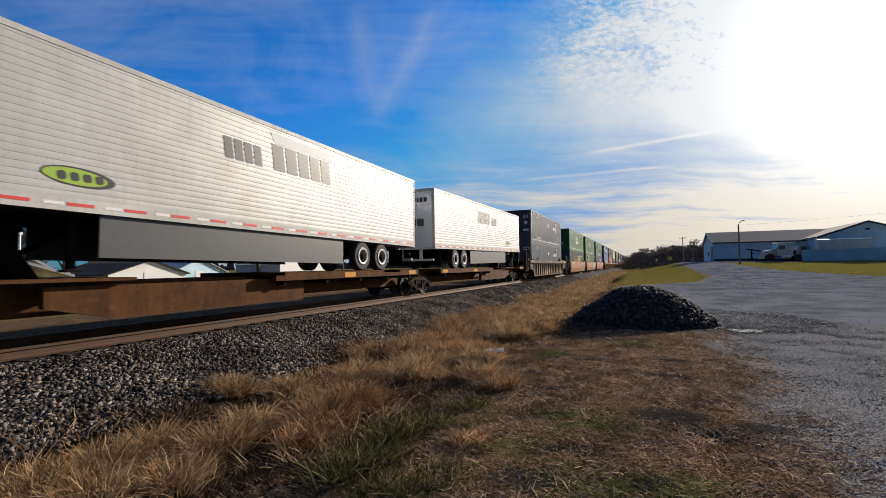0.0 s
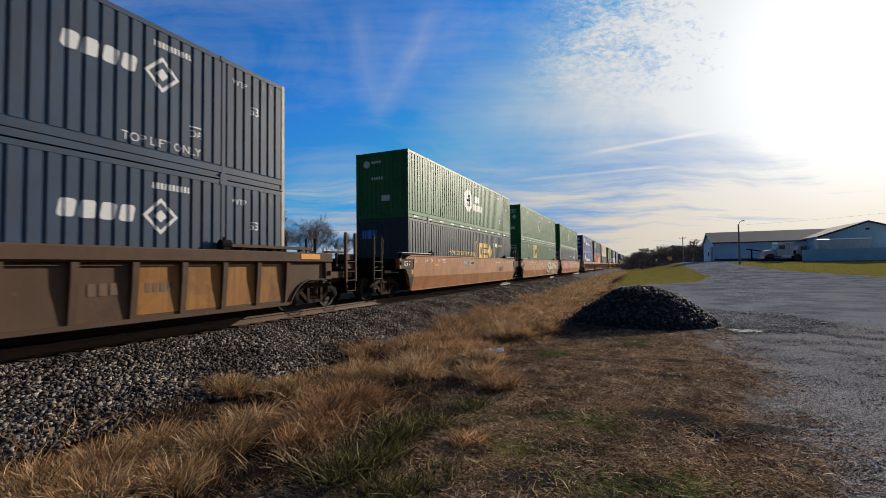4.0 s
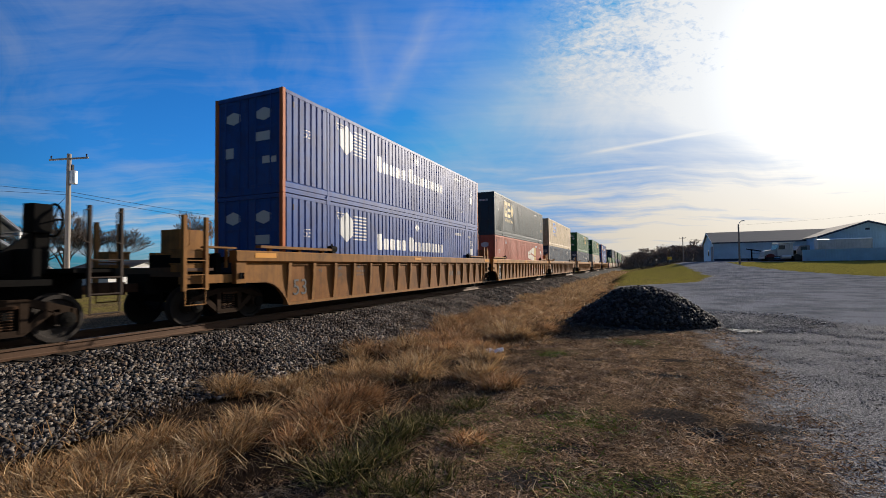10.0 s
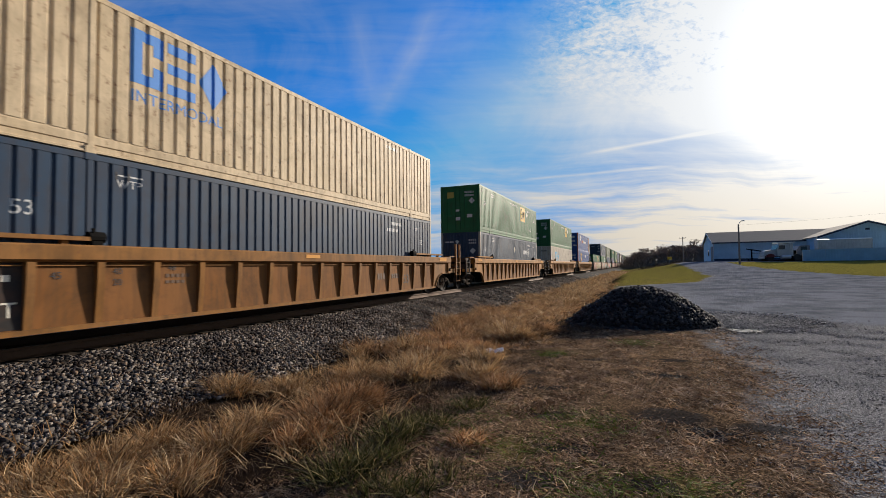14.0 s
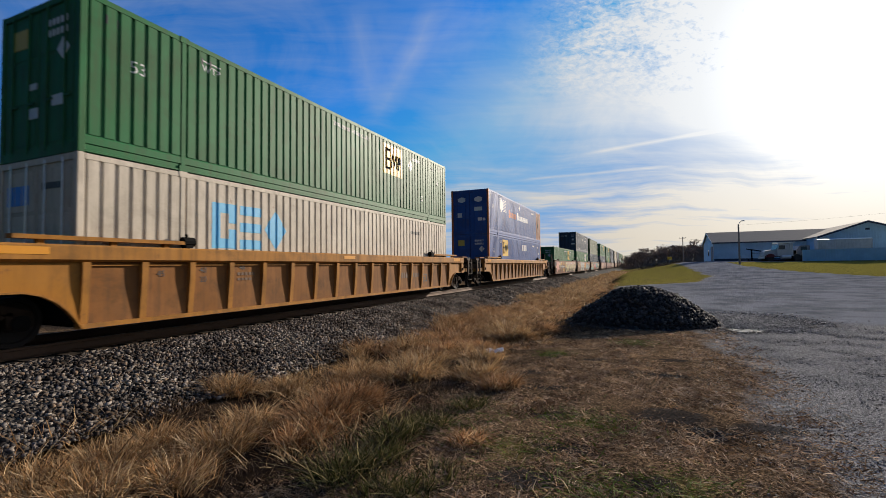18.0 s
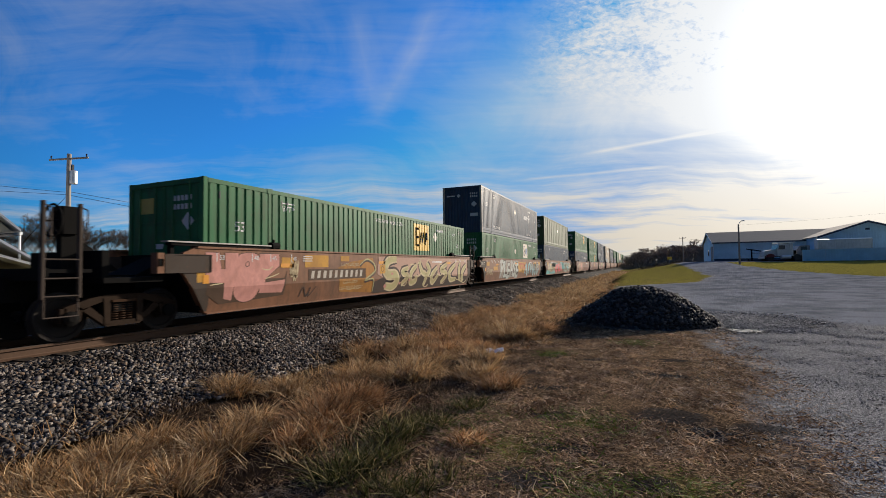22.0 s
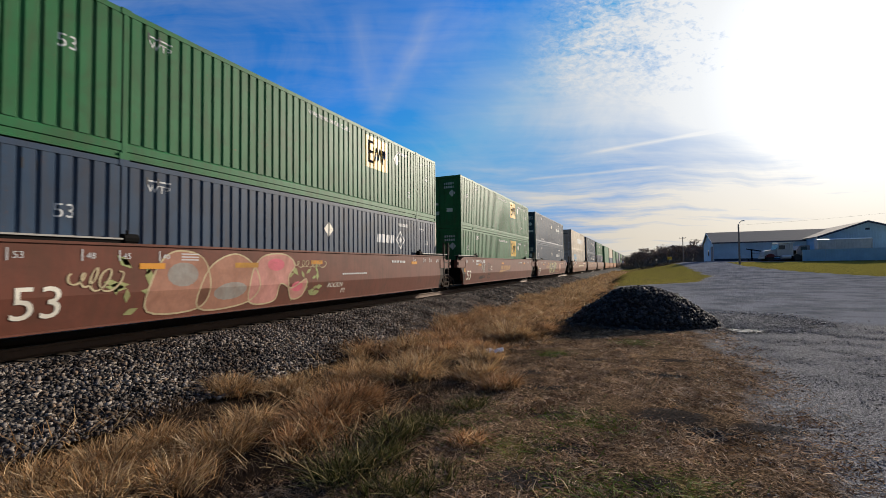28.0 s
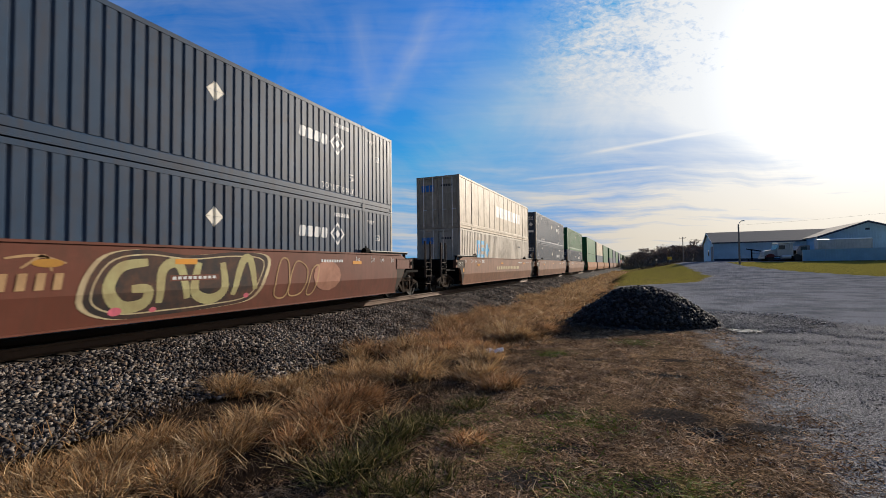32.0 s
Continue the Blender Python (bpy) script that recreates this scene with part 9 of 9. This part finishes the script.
def auger():
    x, y = 15.4, 82.0
    th = thing("hoist", "dark steel hoist arm on posts beside the truck", "hoist", at=(x, y, float(level(x, y))))
    part("post", MB().box(-0.08, 0.08, -0.08, 0.08, -0.2, 1.75), BLACK, th)
    part("post", MB().box(-0.5, -0.36, -0.08, 0.08, -0.2, 0.35), BLACK, th)
    part("arm", MB().tube((-0.7, 0, 1.9), (1.6, 0, 1.45), 0.09, n=8), BLACK, th)
    part("rail", MB().tube((0, 0, 1.25), (1.5, 0, 1.25), 0.05, n=6), BLACK, th)
    part("base", MB().box(-0.6, 5.2, -0.5, 0.5, -0.25, 0.12), BLACK, th)


auger()


def street_lamp():
    x, y = 11.8, 70.0
    z = float(level(x, y))
    th = thing("street_lamp", "tall wooden pole with a curved lamp arm", "street lamp", at=(x, y, z))
    part("pole", MB().tube((0, 0, -0.5), (0, 0, 5.25), 0.13, 0.09, 10), plain("grey_wood", (0.22, 0.20, 0.18), 0.85, 0.0, 0.3, 6.0), th)
    arm = MB()
    pts = [(0, 0, 5.1), (0.12, -0.05, 5.45), (0.26, -0.1, 5.62), (0.42, -0.15, 5.68)]
    for p, q in zip(pts, pts[1:]):
        arm.tube(p, q, 0.035, n=6)
    part("arm", arm, GALV, th)
    part("lamp_head", MB().box(0.32, 0.66, -0.27, -0.07, 5.62, 5.74, 0.04), GALV, th)


street_lamp()


def utility_pole(x, y, top, label, arm_turn, gear=True):
    z = float(level(x, y))
    th = thing("utility_pole", label, "utility pole", at=(x, y, z))
    h = top - z
    wood = plain("weathered_pole", (0.30, 0.27, 0.24), 0.85, 0.0, 0.3, 5.0)
    part("pole", MB().tube((0, 0, -0.6), (0, 0, h), 0.15, 0.11, 12), wood, th)
    t = radians(arm_turn)
    c = Vector((math.cos(t), math.sin(t), 0))
    part("crossarm", MB().tube(Vector((0, 0, h - 0.28)) - c * 0.95 + Vector((0, 0, -0.12)), Vector((0, 0, h - 0.28)) + c * 0.95 + Vector((0, 0, 0.12)), 0.055, n=6), wood, th)
    for s in (-0.85, 0.0, 0.85):
        part("insulator", MB().lathe([(0, 0.02), (0.05, 0.05), (0.10, 0.03), (0.14, 0.05), (0.17, 0.02)], 8, "z", tuple(Vector((0, 0, h - 0.22 + 0.12 * s)) + c * s)), DARK_MARK, th)
    if gear:
        part("transformer", MB().lathe([(0, 0.16), (0.03, 0.19), (0.75, 0.19), (0.80, 0.12)], 14, "z", (0.25, 0.12, h - 1.75)), GALV, th, "grey round transformer")
        part("cutout", MB().box(0.05, 0.13, 0.1, 0.2, h - 0.95, h - 0.6), DARK_MARK, th)
    return th


utility_pole(-30, 15.15, 7.98, "weathered wooden utility pole with crossarm and transformer", 40)
utility_pole(-60, 94.3, 14.9, "tall wooden utility pole far behind the train", 60, False)
utility_pole(11.3, 150, 9.0, "bare wooden utility pole beside the far road", 20, False)


def wire(label, p, q, sag, r=0.012):
    b = MB()
    p, q = Vector(p), Vector(q)
    last = p
    for k in range(1, 15):
        t = k / 14
        c = p.lerp(q, t) - Vector((0, 0, sag * 4 * t * (1 - t)))
        b.tube(last, c, r, n=4, caps=False)
        last = c
    ob = new("overhead_wire", b.mesh("overhead_wire"))
    ob.data.materials.append(BLACK)
    tagged(ob, label, "wire", "overhead wires")


wire("thin dark overhead wire sagging to the pole", (-32, 3.0, 5.9), (-30, 15.15, 5.75), 0.1)
wire("thin dark overhead wire sagging to the pole", (-32, 2.0, 5.3), (-30, 15.15, 5.62), 0.15)
wire("guy wire slanting down from the pole", (-30, 15.1, 5.6), (-33, 13.2, 1.2), 0.0)
wire("overhead wire running off behind the train", (-30, 15.2, 5.8), (-60, 94.3, 12.5), 1.6, 0.015)
wire("overhead wire running off behind the train", (-30, 15.2, 5.6), (-60, 94.3, 11.6), 1.8, 0.015)
wire("overhead wire from the street lamp to the shed", (11.8, 70, 6.2), (34, 66, 7.4), 0.25, 0.008)
wire("overhead wire from the far pole to the wood", (11.3, 150, 8.7), (26, 190, 9.6), 0.5, 0.02)

# ---- house and sheds behind the track ----
METALROOF = paint("pale_metal_roof", (0.55, 0.57, 0.60), 0.35, 0.12, 0.03, 0.5)
CREAMWALL = paint("cream_siding", (0.55, 0.50, 0.38), 0.6, 0.2, 0.0)


def roof_slab(b, x0, x1, ya, za, yb, zb, t=0.08, rib=0.4):
    """A sloping metal roof from (ya, za) to (yb, zb), with standing seams along the slope."""
    b.prism([(ya, za), (yb, zb), (yb, zb - t), (ya, za - t)], x0, x1, "x")
    n = int(abs(x1 - x0) / rib)
    for k in range(n + 1):
        x = x0 + (x1 - x0) * k / n
        b.prism([(ya, za), (yb, zb), (yb, zb + 0.035), (ya, za + 0.035)], x - 0.018, x + 0.018, "x")
    return b


def farmhouse():
    th = thing("house", "cream house with pale standing-seam metal roofs", "house", at=(0, 0, 0))
    part("wall", MB().box(-38, -28.4, 0.0, 11.5, -0.6, 3.2), CREAMWALL, th)
    part("wall", MB().box(-38, -28.6, 11.5, 13.4, -0.6, 1.0), CREAMWALL, th)
    part("upper_roof", roof_slab(MB(), -38.5, -28.0, 12.16, 3.29, 7.0, 8.0), METALROOF, th)
    part("upper_roof", roof_slab(MB(), -38.5, -28.0, 7.0, 8.0, 0.5, 3.2), METALROOF, th)
    part("gable_wall", MB().prism([(0.6, 3.2), (12.0, 3.2), (7.0, 7.85)], -28.5, -28.4, "x"), CREAMWALL, th)
    part("porch_roof", roof_slab(MB(), -38.5, -27.9, 14.0, 1.02, 11.2, 2.85), METALROOF, th)
    part("porch_roof", roof_slab(MB(), -28.0, -27.0, 14.0, 1.02, 8.5, 2.85), METALROOF, th)
    part("fascia", MB().box(-38.5, -28.0, 12.1, 12.22, 3.05, 3.2), WHITE, th)
    part("downpipe", MB().tube((-28.2, 12.2, 1.6), (-28.2, 12.2, 3.1), 0.05, n=6), WHITE, th)
    part("window", MB().box(-28.38, -28.34, 8.2, 9.4, 1.3, 2.6), glass(), th)
    part("soffit", MB().box(-38.4, -28.1, 11.5, 12.15, 3.02, 3.06), DARK_MARK, th)


farmhouse()


def small_shed(x0, x1, y0, y1, e, r, wall, roof_m, label):
    z = float(level(x0, y0))
    th = thing("shed", label, "shed")
    ym = (y0 + y1) / 2
    part("wall", MB().prism([(y0, z - 0.3), (y1, z - 0.3), (y1, e), (ym, r), (y0, e)], x0, x1, "x"), wall, th)
    part("roof", roof_slab(roof_slab(MB(), x0 - 0.2, x1 + 0.3, y1 + 0.3, e - 0.1, ym, r + 0.08), x0 - 0.2, x1 + 0.3, y0 - 0.3, e - 0.1, ym, r + 0.08), roof_m, th)
    part("door", MB().box(x1, x1 + 0.04, ym - 0.6, ym + 0.6, z, e + 0.1), WHITE, th)
    return th


small_shed(-58, -50, 35.6, 43.2, 0.95, 2.55, SHEDBLUE, METALROOF, "small blue metal shed with pale roof")
small_shed(-54, -45, 26.0, 33.8, 0.95, 2.2, WHITE, plain("dark_shingle", (0.07, 0.07, 0.075), 0.85, 0.0, 0.3, 5.0), "low white outbuilding with dark shingle roof")
small_shed(-78, -66, 70.0, 84.0, 2.2, 4.4, WHITE, METALROOF, "white metal barn far behind the track")


def road_sign():
    x, y = 7.2, 140.0
    z = float(level(x, y))
    th = thing("road_sign", "small yellow warning sign on a post", "road sign", at=(x, y, z))
    part("post", MB().box(-0.05, 0.05, 0, 0.08, -0.3, 1.4), GALV, th)
    part("plate", MB().box(-0.55, 0.55, -0.05, 0.0, 1.1, 1.9, 0.02), YELLOW, th)


road_sign()


def brush_heap():
    rs = random.Random(9)
    b = MB()
    for k in range(240):
        x, y = rs.uniform(-0.5, 8.5), 118 + rs.uniform(-2, 2)
        z = float(level(x, y))
        a = rs.uniform(0, 3.14)
        l = rs.uniform(0.6, 1.6)
        b.tube((x, y, z + rs.uniform(0, 0.6)), (x + l * math.cos(a), y + l * math.sin(a), z + rs.uniform(0.1, 1.0)), 0.05, 0.02, 4, False)
    me = b.mesh("brush_heap", False, False)
    me.materials.append(BARK)
    tagged(new("brush_heap", me), "low tangled brush heap beside the far road", "brush", kind="stuff")


brush_heap()

motions()
